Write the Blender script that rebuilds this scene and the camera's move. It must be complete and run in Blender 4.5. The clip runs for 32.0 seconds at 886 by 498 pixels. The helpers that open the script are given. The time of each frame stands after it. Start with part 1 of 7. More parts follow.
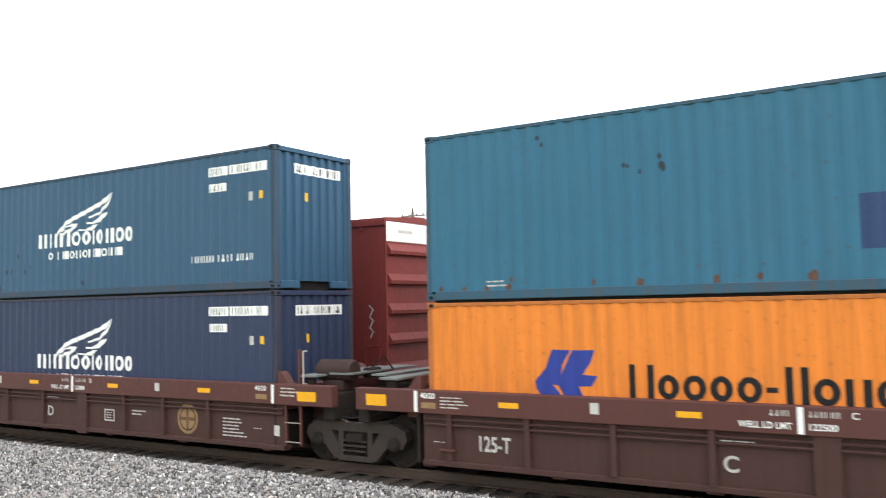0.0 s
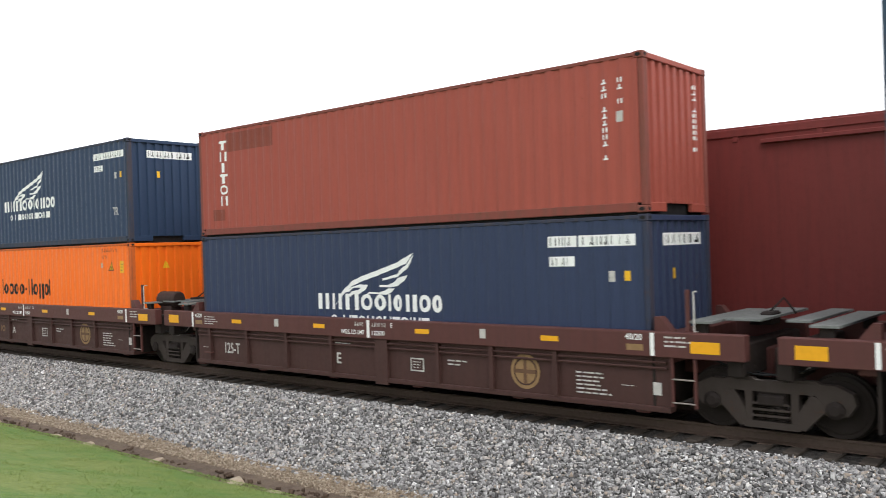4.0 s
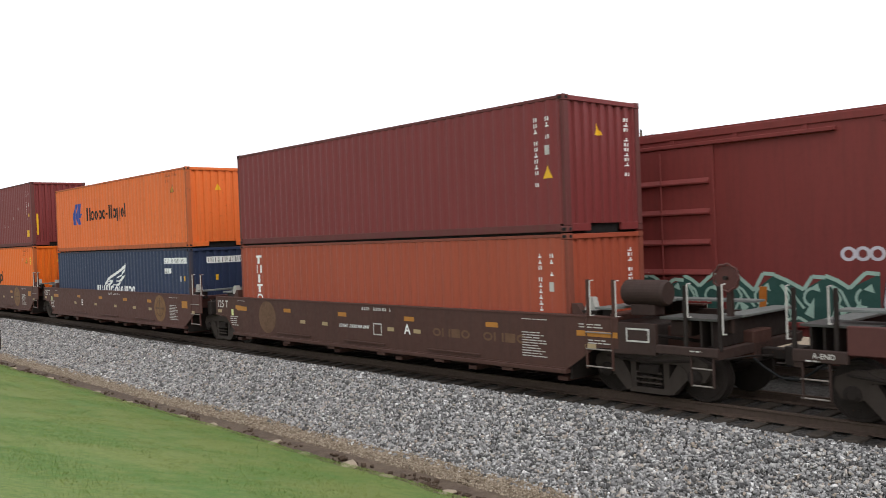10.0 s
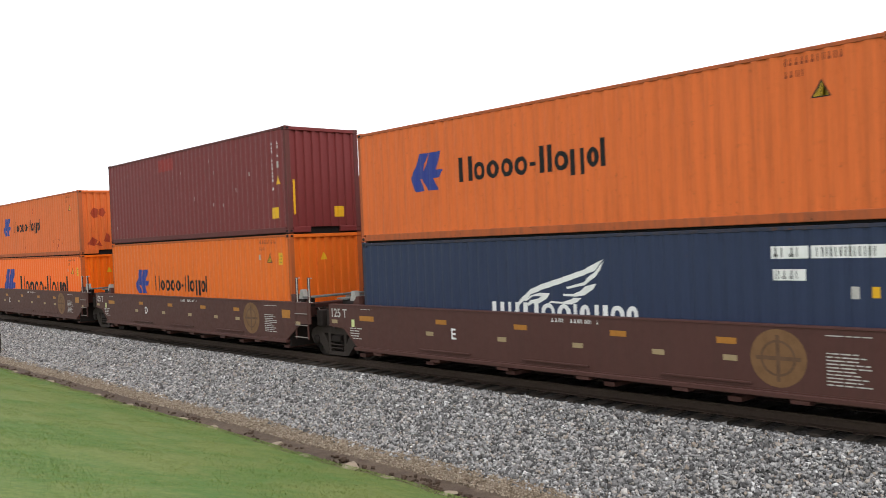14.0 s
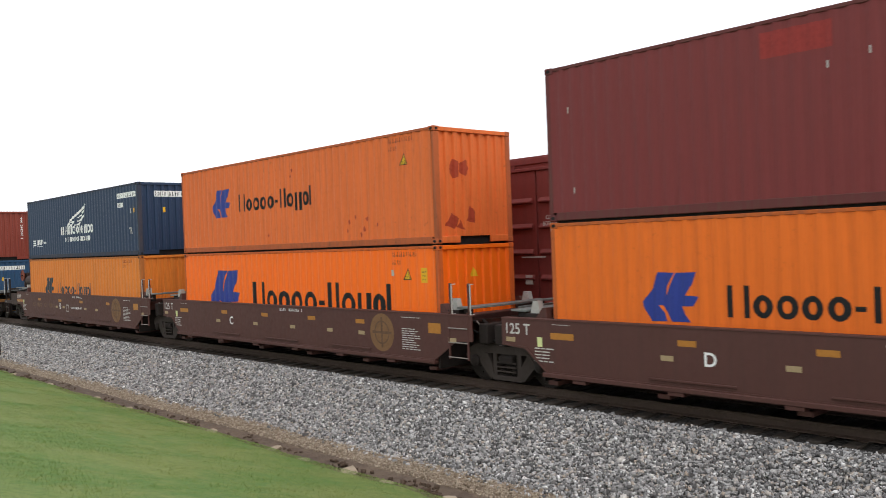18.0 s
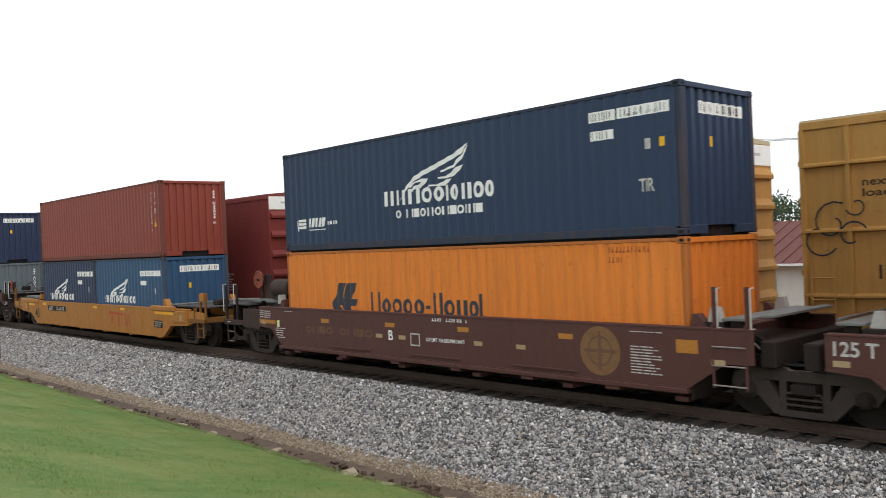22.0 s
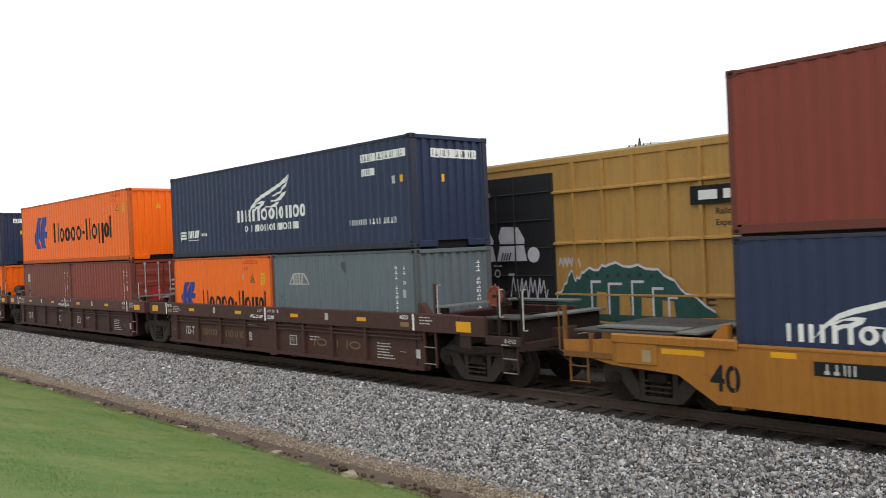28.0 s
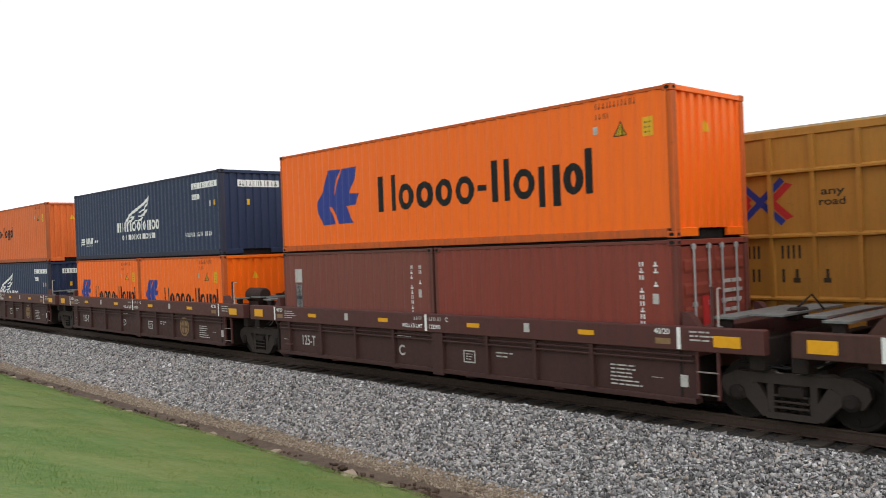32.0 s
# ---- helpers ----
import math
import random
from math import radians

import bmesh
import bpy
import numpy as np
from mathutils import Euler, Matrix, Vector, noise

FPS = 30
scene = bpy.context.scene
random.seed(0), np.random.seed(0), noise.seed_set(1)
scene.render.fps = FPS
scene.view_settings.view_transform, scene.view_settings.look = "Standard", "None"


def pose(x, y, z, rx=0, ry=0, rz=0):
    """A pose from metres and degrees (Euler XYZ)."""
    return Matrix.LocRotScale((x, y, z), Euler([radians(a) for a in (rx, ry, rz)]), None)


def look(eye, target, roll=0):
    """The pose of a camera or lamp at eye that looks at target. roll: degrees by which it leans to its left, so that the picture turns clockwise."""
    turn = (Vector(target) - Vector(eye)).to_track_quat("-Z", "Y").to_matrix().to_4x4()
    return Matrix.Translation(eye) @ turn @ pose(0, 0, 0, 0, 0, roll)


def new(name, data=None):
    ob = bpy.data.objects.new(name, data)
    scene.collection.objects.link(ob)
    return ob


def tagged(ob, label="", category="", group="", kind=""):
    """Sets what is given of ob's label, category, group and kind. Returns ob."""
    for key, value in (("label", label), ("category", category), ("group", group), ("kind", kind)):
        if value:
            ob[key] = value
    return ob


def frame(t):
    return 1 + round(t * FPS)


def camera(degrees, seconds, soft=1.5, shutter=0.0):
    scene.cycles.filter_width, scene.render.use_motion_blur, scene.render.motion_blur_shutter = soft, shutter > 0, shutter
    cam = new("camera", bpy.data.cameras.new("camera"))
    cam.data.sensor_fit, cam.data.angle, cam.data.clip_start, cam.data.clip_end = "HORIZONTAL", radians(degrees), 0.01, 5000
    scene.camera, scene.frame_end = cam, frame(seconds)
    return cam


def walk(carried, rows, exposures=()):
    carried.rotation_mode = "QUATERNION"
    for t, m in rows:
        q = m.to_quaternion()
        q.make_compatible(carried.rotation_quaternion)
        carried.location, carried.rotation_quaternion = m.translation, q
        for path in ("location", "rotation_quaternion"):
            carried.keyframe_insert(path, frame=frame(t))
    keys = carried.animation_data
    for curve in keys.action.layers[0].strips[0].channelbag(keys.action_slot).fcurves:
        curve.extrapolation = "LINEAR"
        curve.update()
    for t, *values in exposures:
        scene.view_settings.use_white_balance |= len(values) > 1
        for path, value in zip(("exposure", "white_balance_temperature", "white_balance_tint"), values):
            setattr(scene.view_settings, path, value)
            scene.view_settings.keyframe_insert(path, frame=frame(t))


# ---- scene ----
EXPOSURES = ((0, 0.78), (0.5, 0.5), (1.0, 0.25), (1.5, -0.1), (2, -0.26), (2.5, -0.1), (3, 0.15), (6, 0.42), (7.5, 0.12), (9, 0.02), (12, 0.05), (16, 0.04), (20, -0.03), (24, -0.12), (32, -0.14))
# Camera: stands on the grass bank, seconds, yaw, pitch, lean
EYE = (0.0, -12.53, 2.95)
TURNS = [
    (0.0, 32.14, 3.74, 1.21), (0.5, 34.4, 5.64, 1.79), (1.0, 36.97, 3.61, 1.71), (1.5, 37.4, 7.3, 1.79), (2.0, 38.29, 2.18, 2.18), (2.5, 38.48, 1.09, 1.88),
    (3.0, 39.52, 0.15, 2.32), (3.5, 39.63, -0.31, 2.0), (5.5, 44.39, 0.25, 1.88), (6.0, 46.43, -0.19, 2.13), (6.5, 47.49, -0.32, 2.38), (7.0, 48.01, -0.53, 2.51),
    (7.5, 48.27, -0.44, 2.03), (8.0, 48.32, -0.57, 2.66), (8.5, 48.07, -0.64, 2.42), (9.0, 47.92, -0.69, 2.27), (9.5, 47.68, -0.72, 2.08), (10.0, 47.43, -0.76, 2.15),
    (10.5, 47.42, -0.79, 2.23), (11.0, 47.42, -0.76, 2.15), (11.5, 47.44, -0.74, 2.06), (12.0, 47.45, -0.72, 2.09), (12.5, 47.45, -0.74, 2.26), (13.0, 47.43, -0.72, 2.3),
    (13.5, 47.39, -0.72, 2.42), (14.0, 47.41, -0.69, 2.46), (14.5, 47.37, -0.69, 2.48), (16.5, 47.29, -0.56, 2.32), (17.0, 47.35, -0.51, 2.27), (17.5, 47.37, -0.45, 2.24),
    (18.0, 47.42, -0.38, 2.15), (18.5, 47.43, -0.37, 2.18), (19.0, 47.42, -0.35, 2.3), (19.5, 47.42, -0.36, 2.34), (20.0, 47.44, -0.29, 2.16), (20.5, 47.42, -0.26, 2.03),
    (21.0, 47.39, -0.25, 2.17), (21.5, 47.42, -0.25, 2.16), (22.0, 47.39, -0.29, 2.41), (22.5, 47.34, -0.29, 2.49), (23.0, 47.35, -0.28, 2.49), (23.5, 47.35, -0.28, 2.51),
    (24.0, 47.33, -0.26, 2.59), (24.5, 47.32, -0.26, 2.62), (25.0, 47.33, -0.22, 2.48), (25.5, 47.35, -0.2, 2.41), (27.5, 47.34, -0.17, 2.41), (28.0, 47.36, -0.15, 2.41),
    (28.5, 47.34, -0.19, 2.44), (29.0, 47.36, -0.2, 2.36), (29.5, 47.36, -0.2, 2.27), (30.0, 47.36, -0.21, 2.26), (30.5, 47.35, -0.22, 2.33), (31.0, 47.38, -0.18, 2.19),
    (31.5, 47.38, -0.18, 2.25), (32.0, 47.41, -0.16, 2.12),
]
cam = camera(54.8, 32.0, soft=0.6, shutter=0.22)
walk(cam, [(t, pose(*EYE, 90 + pitch, 0, yaw) @ pose(0, 0, 0, 0, 0, -lean)) for t, yaw, pitch, lean in TURNS], EXPOSURES)

# How far the container train has rolled, in metres, at each second
ROLLED = [
    (0.0, -100.65), (1.0, -95.29), (2.0, -89.94), (3.0, -84.7), (3.5, -82.08), (5.5, -71.67),
    (6.0, -69.08), (7.0, -63.91), (8.0, -58.63), (9.0, -53.36), (10.0, -48.06), (11.0, -42.78),
    (12.0, -37.48), (13.0, -32.12), (14.0, -26.72), (14.5, -24.04), (16.5, -13.43), (17.0, -10.76),
    (18.0, -5.41), (19.0, 0.0), (20.0, 5.43), (21.0, 10.87), (22.0, 16.35), (23.0, 21.87),
    (24.0, 27.33), (25.0, 32.81), (25.5, 35.56), (27.5, 46.51), (28.0, 49.28), (29.0, 54.82),
    (30.0, 60.41), (31.0, 65.97), (32.0, 71.57),
]
def far_rolled(t):
    return -(5.165 * t + 0.00965 * t * t)

# ---- world and light: bright overcast ----
world = bpy.data.worlds.new("overcast_sky")
scene.world = world
world.use_nodes = True
wn = world.node_tree
wn.nodes.clear()
w_out = wn.nodes.new("ShaderNodeOutputWorld")
w_bg = wn.nodes.new("ShaderNodeBackground")
w_sky = wn.nodes.new("ShaderNodeTexSky")
w_sky.sky_type, w_sky.sun_disc = "NISHITA", False
w_sky.sun_elevation, w_sky.sun_rotation = radians(45), radians(102)
w_sky.air_density, w_sky.dust_density = 1.5, 4.0
w_cloud = wn.nodes.new("ShaderNodeTexNoise")
w_cloud.inputs["Scale"].default_value = 1.6
w_cloud.inputs["Detail"].default_value = 4
w_ramp = wn.nodes.new("ShaderNodeMapRange")
w_ramp.inputs["To Min"].default_value, w_ramp.inputs["To Max"].default_value = 15.6, 19.4
w_mix = wn.nodes.new("ShaderNodeMixRGB")
w_mix.inputs["Fac"].default_value = 0.88
wn.links.new(w_cloud.outputs["Fac"], w_ramp.inputs["Value"])
wn.links.new(w_sky.outputs["Color"], w_mix.inputs["Color1"])
w_tint = wn.nodes.new("ShaderNodeMixRGB")
w_tint.blend_type = "MULTIPLY"
w_tint.inputs["Fac"].default_value = 1.0
w_tint.inputs["Color2"].default_value = (0.97, 1.0, 1.045, 1)
wn.links.new(w_ramp.outputs["Result"], w_tint.inputs["Color1"])
wn.links.new(w_tint.outputs["Color"], w_mix.inputs["Color2"])
wn.links.new(w_mix.outputs["Color"], w_bg.inputs["Color"])
w_bg.inputs["Strength"].default_value = 0.076
wn.links.new(w_bg.outputs["Background"], w_out.inputs["Surface"])
sun = new("sun", bpy.data.lights.new("sun", "SUN"))
sun.data.energy, sun.data.angle, sun.data.color = 1.35, radians(50), (1.0, 0.98, 0.94)
sun.matrix_world = look((42, -9, 44), (0, 0, 0))

# ---- mesh helpers ----
class M:
    """Gathers verts and faces of one part."""
    def __init__(self):
        self.v, self.f, self.weld = [], [], False

    def add(self, verts, faces):
        n = len(self.v)
        self.v += verts
        self.f += [tuple(i + n for i in q) for q in faces]
        return self

    def box(self, x0, x1, y0, y1, z0, z1, c=0.006):
        c = min(c, (x1 - x0) * 0.3, (y1 - y0) * 0.3, (z1 - z0) * 0.3)
        vs, ix = [], {}
        lim = ((x0, x1), (y0, y1), (z0, z1))
        for cx in (0, 1):
            for cy in (0, 1):
                for cz in (0, 1):
                    s = (cx, cy, cz)
                    for ax in range(3):
                        q = [lim[k][s[k]] + (0 if k == ax else (c if s[k] == 0 else -c)) for k in range(3)]
                        ix[s, ax] = len(vs)
                        vs.append(tuple(q))
        fs = []
        for ax in range(3):
            a, b = [k for k in range(3) if k != ax]
            for side in (0, 1):
                ring = []
                for (p, q) in ((0, 0), (1, 0), (1, 1), (0, 1)):
                    s = [0, 0, 0]
                    s[ax], s[a], s[b] = side, p, q
                    ring.append(ix[tuple(s), ax])
                flip = (side == 0) ^ (ax == 1)
                fs.append(tuple(reversed(ring)) if flip else tuple(ring))
        for ax in range(3):
            a, b = [k for k in range(3) if k != ax]
            for p in (0, 1):
                for q in (0, 1):
                    s0, s1 = [0, 0, 0], [0, 0, 0]
                    s0[a], s0[b], s1[a], s1[b], s1[ax] = p, q, p, q, 1
                    ring = (ix[tuple(s0), a], ix[tuple(s1), a], ix[tuple(s1), b], ix[tuple(s0), b])
                    flip = (p ^ q) ^ (ax == 1)
                    fs.append(ring if flip else tuple(reversed(ring)))
        for s in [(i, j, k) for i in (0, 1) for j in (0, 1) for k in (0, 1)]:
            ring = (ix[s, 0], ix[s, 1], ix[s, 2])
            fs.append(ring if sum(s) % 2 else tuple(reversed(ring)))
        return self.add(vs, fs)

    def prism(self, poly, a, b, axis="y"):
        """A polygon (x, z), or (y, z) for axis x, or (x, y) for axis z, pulled from a to b."""
        put = {"y": lambda p, d: (p[0], d, p[1]), "x": lambda p, d: (d, p[0], p[1]), "z": lambda p, d: (p[0], p[1], d)}[axis]
        n = len(poly)
        vs = [put(p, a) for p in poly] + [put(p, b) for p in poly]
        fs = [tuple(range(n)), tuple(range(2 * n - 1, n - 1, -1))]
        fs += [(i, n + i, n + (i + 1) % n, (i + 1) % n) for i in range(n)]
        return self.add(vs, fs)

    def tube(self, pts, r, n=8, caps=True):
        vs, fs = [], []
        pts = [Vector(p) for p in pts]
        for i, p in enumerate(pts):
            d = (pts[min(i + 1, len(pts) - 1)] - pts[max(i - 1, 0)]).normalized()
            u = d.orthogonal().normalized() if i == 0 else (u - d * u.dot(d)).normalized()
            w = d.cross(u)
            rr = r[i] if isinstance(r, (list, tuple)) else r
            vs += [tuple(p + rr * (math.cos(k * math.tau / n) * u + math.sin(k * math.tau / n) * w)) for k in range(n)]
        for i in range(len(pts) - 1):
            fs += [(i * n + k, i * n + (k + 1) % n, (i + 1) * n + (k + 1) % n, (i + 1) * n + k) for k in range(n)]
        if caps:
            fs += [tuple(range(n - 1, -1, -1)), tuple(range((len(pts) - 1) * n, len(pts) * n))]
        return self.add(vs, fs)

    def mesh(self, name, mat):
        me = bpy.data.meshes.new(name)
        me.from_pydata(self.v, [], self.f)
        me.materials.append(mat)
        bm = bmesh.new()
        bm.from_mesh(me)
        if self.weld:
            bmesh.ops.remove_doubles(bm, verts=bm.verts, dist=1e-4)
        bmesh.ops.recalc_face_normals(bm, faces=bm.faces)
        bm.to_mesh(me)
        bm.free()
        return me

CACHE = {}

def part(name, m, mat, parent, label="", key=None):
    """One mesh object under a thing or a part; key shares the mesh between alike parts."""
    if key is not None:
        k = (name, mat.name, key)
        if k not in CACHE:
            CACHE[k] = (m() if callable(m) else m).mesh(name, mat)
        me = CACHE[k]
    else:
        me = (m() if callable(m) else m).mesh(name, mat)
    ob = new(name, me)
    ob.parent = parent
    if label:
        ob["label"] = label
    return ob

def thing(name, label, category, group="", kind=""):
    return tagged(new(name), label, category, group, kind)

# ---- materials ----
def mat_nodes(name):
    m = bpy.data.materials.new(name)
    m.use_nodes = True
    nt = m.node_tree
    return m, nt, nt.nodes["Principled BSDF"]

def add_noise(nt, vec, scale, detail=4, rough=0.6):
    n = nt.nodes.new("ShaderNodeTexNoise")
    n.inputs["Scale"].default_value, n.inputs["Detail"].default_value, n.inputs["Roughness"].default_value = scale, detail, rough
    nt.links.new(vec, n.inputs["Vector"])
    return n.outputs["Fac"]

def ramp(nt, val, a, b, lo=0.0, hi=1.0):
    n = nt.nodes.new("ShaderNodeMapRange")
    for key, x in (("From Min", a), ("From Max", b), ("To Min", lo), ("To Max", hi)):
        n.inputs[key].default_value = x
    nt.links.new(val, n.inputs["Value"])
    return n.outputs["Result"]

def blend(nt, fac, c1, c2, kind="MIX"):
    n = nt.nodes.new("ShaderNodeMixRGB")
    n.blend_type = kind
    for sock, x in (("Fac", fac), ("Color1", c1), ("Color2", c2)):
        if isinstance(x, (int, float)):
            n.inputs[sock].default_value = x
        elif isinstance(x, tuple):
            n.inputs[sock].default_value = (*x, 1)
        else:
            nt.links.new(x, n.inputs[sock])
    return n.outputs["Color"]

def coords(nt, scale=(1, 1, 1), shift=True):
    tc = nt.nodes.new("ShaderNodeTexCoord")
    mp = nt.nodes.new("ShaderNodeMapping")
    mp.inputs["Scale"].default_value = scale
    nt.links.new(tc.outputs["Object"], mp.inputs["Vector"])
    if shift:
        oi = nt.nodes.new("ShaderNodeObjectInfo")
        mul = nt.nodes.new("ShaderNodeMath")
        mul.operation = "MULTIPLY"
        mul.inputs[1].default_value = 37.0
        nt.links.new(oi.outputs["Random"], mul.inputs[0])
        nt.links.new(mul.outputs["Value"], mp.inputs["Location"])
    return mp.outputs["Vector"]

def bumped(nt, bsdf, val, strength, dist=0.01):
    b = nt.nodes.new("ShaderNodeBump")
    b.inputs["Strength"].default_value, b.inputs["Distance"].default_value = strength, dist
    nt.links.new(val, b.inputs["Height"])
    nt.links.new(b.outputs["Normal"], bsdf.inputs["Normal"])

RUST = (0.11, 0.045, 0.02)

BASE = {}
WORN = {}

def worn(mat):
    """The same paint where it is scraped and rusted, on posts and castings."""
    if mat.name not in WORN:
        col = BASE[mat.name]
        WORN[mat.name] = paint(mat.name + "_scraped", tuple(c * 0.6 + 0.012 for c in col), 0.7, 0.8, 0.33, 0.2, (0.1, 0.06, 0.043))
    return WORN[mat.name]

def paint(name, col, rough=0.5, dirt=0.35, rust=0.15, fade=0.25, grime=(0.05, 0.045, 0.04), shift=True):
    """Weathered steel paint: sun fading, rain streaks, grime and rust spots."""
    m, nt, bs = mat_nodes(name)
    BASE[name] = col
    v = coords(nt, shift=shift)
    vs = coords(nt, (5.0, 5.0, 0.35), shift)
    big = add_noise(nt, v, 0.55, 5)
    streak = add_noise(nt, vs, 1.6, 6, 0.7)
    fine = add_noise(nt, v, 9.0, 6, 0.7)
    light = tuple(min(1.0, c * 1.2 + 0.012) for c in col)
    c = blend(nt, ramp(nt, big, 0.35, 0.75, 0, fade), col, light)
    c = blend(nt, ramp(nt, streak, 0.45, 0.85, 0, dirt), c, grime)
    c = blend(nt, ramp(nt, fine, 0.52, 0.8, 0, dirt * 0.35), c, grime)
    if rust > 0:
        spot = blend(nt, 1.0, ramp(nt, fine, 0.62, 0.68), ramp(nt, big, 0.42, 0.6), "MULTIPLY")
        c = blend(nt, blend(nt, 1.0, spot, (rust * 3, rust * 3, rust * 3), "MULTIPLY"), c, RUST)
    nt.links.new(c, bs.inputs["Base Color"])
    nt.links.new(ramp(nt, fine, 0.3, 0.8, rough - 0.08, rough + 0.18), bs.inputs["Roughness"])
    bs.inputs["Specular IOR Level"].default_value = 0.25
    bumped(nt, bs, add_noise(nt, v, 3.0, 5), 0.25, 0.012)
    return m

def plain(name, col, rough=0.6, metal=0.0, wear=0.25, scale=14.0):
    m, nt, bs = mat_nodes(name)
    v = coords(nt)
    n = add_noise(nt, v, scale, 5, 0.7)
    dark = tuple(c * 0.55 for c in col)
    c = blend(nt, ramp(nt, n, 0.45, 0.8, 0, wear * 2), col, dark)
    nt.links.new(c, bs.inputs["Base Color"])
    bs.inputs["Metallic"].default_value = metal
    bs.inputs["Specular IOR Level"].default_value = 0.25
    nt.links.new(ramp(nt, n, 0.3, 0.8, rough - 0.1, rough + 0.15), bs.inputs["Roughness"])
    bumped(nt, bs, n, 0.2, 0.004)
    return m

P_ORANGE = paint("orange_paint", (0.92, 0.155, 0.008), 0.42, 0.10, 0.03, 0.12, (0.2, 0.05, 0.02))
P_ORANGE_WORN = paint("worn_orange_paint", (0.86, 0.158, 0.011), 0.42, 0.16, 0.03, 0.12, (0.2, 0.05, 0.02))
P_ORANGE_OLD = paint("faded_orange_paint", (0.7, 0.148, 0.032), 0.55, 0.38, 0.12, 0.25, (0.14, 0.05, 0.02))
P_ORANGE_DULL = paint("dull_orange_paint", (0.74, 0.148, 0.014), 0.5, 0.25, 0.08, 0.15, (0.18, 0.05, 0.02))
P_BROWNRED = paint("dusty_brown_red_paint", (0.185, 0.058, 0.043), 0.6, 0.3, 0.08, 0.3, (0.12, 0.06, 0.05))
P_ORANGE_MUD = paint("yellowed_orange_paint", (0.68, 0.2, 0.028), 0.55, 0.5, 0.15, 0.25, (0.13, 0.06, 0.025))
P_NAVY = paint("navy_paint", (0.026, 0.038, 0.081), 0.5, 0.2, 0.05, 0.15, (0.02, 0.025, 0.04))
P_BLUE = paint("dark_blue_paint", (0.022, 0.041, 0.085), 0.5, 0.22, 0.05, 0.15, (0.02, 0.028, 0.04))
P_MIDBLUE = paint("mid_blue_paint", (0.03, 0.078, 0.155), 0.5, 0.2, 0.06, 0.2)
P_TEAL = paint("teal_paint", (0.028, 0.082, 0.147), 0.5, 0.25, 0.12, 0.25)
P_TEAL_LIGHT = paint("worn_teal_paint", (0.029, 0.122, 0.2), 0.55, 0.35, 0.2, 0.25, (0.04, 0.06, 0.07))
P_MAROON = paint("maroon_paint", (0.172, 0.03, 0.03), 0.5, 0.2, 0.05, 0.12, (0.06, 0.025, 0.022))
P_BRICK = paint("brick_red_paint", (0.315, 0.066, 0.034), 0.5, 0.2, 0.08, 0.18, (0.1, 0.04, 0.03))
P_BRICK_PALE = paint("faded_brick_red_paint", (0.305, 0.066, 0.046), 0.55, 0.22, 0.08, 0.25, (0.12, 0.05, 0.042))
P_RUSTRED = paint("rust_red_paint", (0.22, 0.045, 0.03), 0.5, 0.2, 0.08, 0.18, (0.08, 0.035, 0.028))
P_GREY = paint("grey_paint", (0.125, 0.152, 0.168), 0.5, 0.25, 0.12, 0.25)
P_WELL = paint("oxide_brown_paint", (0.085, 0.03, 0.026), 0.55, 0.35, 0.1, 0.25, (0.035, 0.022, 0.018))
P_WELL2 = paint("dusty_brown_paint", (0.082, 0.033, 0.027), 0.6, 0.35, 0.06, 0.22, (0.04, 0.025, 0.02))
P_WELL_OLD = paint("grimy_brown_paint", (0.068, 0.03, 0.023), 0.65, 0.5, 0.1, 0.2, (0.032, 0.018, 0.014))
P_SHEET = paint("grimy_oxide_paint", (0.058, 0.026, 0.022), 0.65, 0.5, 0.1, 0.2, (0.03, 0.019, 0.016))
P_YWELL = paint("ochre_yellow_paint", (0.35, 0.14, 0.022), 0.5, 0.5, 0.15, 0.2, (0.1, 0.05, 0.02))
P_SOOT = paint("sooty_brown_paint", (0.042, 0.024, 0.02), 0.7, 0.55, 0.15, 0.2, (0.02, 0.014, 0.012))
P_YSOOT = paint("grimy_ochre_paint", (0.19, 0.08, 0.02), 0.65, 0.75, 0.2, 0.2, (0.05, 0.028, 0.015))
P_BOXRED = paint("boxcar_red_paint", (0.188, 0.034, 0.03), 0.55, 0.4, 0.06, 0.15, (0.05, 0.022, 0.018))
P_BOXBROWN = paint("weathered_boxcar_red_paint", (0.148, 0.03, 0.023), 0.6, 0.5, 0.12, 0.2, (0.045, 0.022, 0.016))
P_BOXYEL = paint("boxcar_yellow_paint", (0.43, 0.24, 0.066), 0.55, 0.35, 0.1, 0.25)
P_BOXOCHRE = paint("boxcar_ochre_paint", (0.42, 0.2, 0.035), 0.55, 0.3, 0.1, 0.25)
P_BLACK = paint("black_paint", (0.018, 0.018, 0.02), 0.5, 0.2, 0.05, 0.2)
GRIME = paint("greasy_steel", (0.02, 0.014, 0.012), 0.75, 0.5, 0.12, 0.15, (0.012, 0.009, 0.008))
CAST = paint("dusty_cast_steel", (0.046, 0.035, 0.03), 0.8, 0.5, 0.1, 0.2, (0.022, 0.016, 0.013))
RUNG = plain("worn_grey_rung", (0.24, 0.21, 0.19), 0.6, 0, 0.3)
GRATE = plain("grey_walkway_grating", (0.17, 0.18, 0.172), 0.6, 0.1, 0.35)
ROOF_PALE = paint("weathered_cream_roof", (0.5, 0.42, 0.27), 0.7, 0.5, 0.15, 0.3, (0.2, 0.14, 0.08))
GRATE_OLD = plain("sooty_walkway_grating", (0.07, 0.068, 0.064), 0.7, 0.1, 0.35)
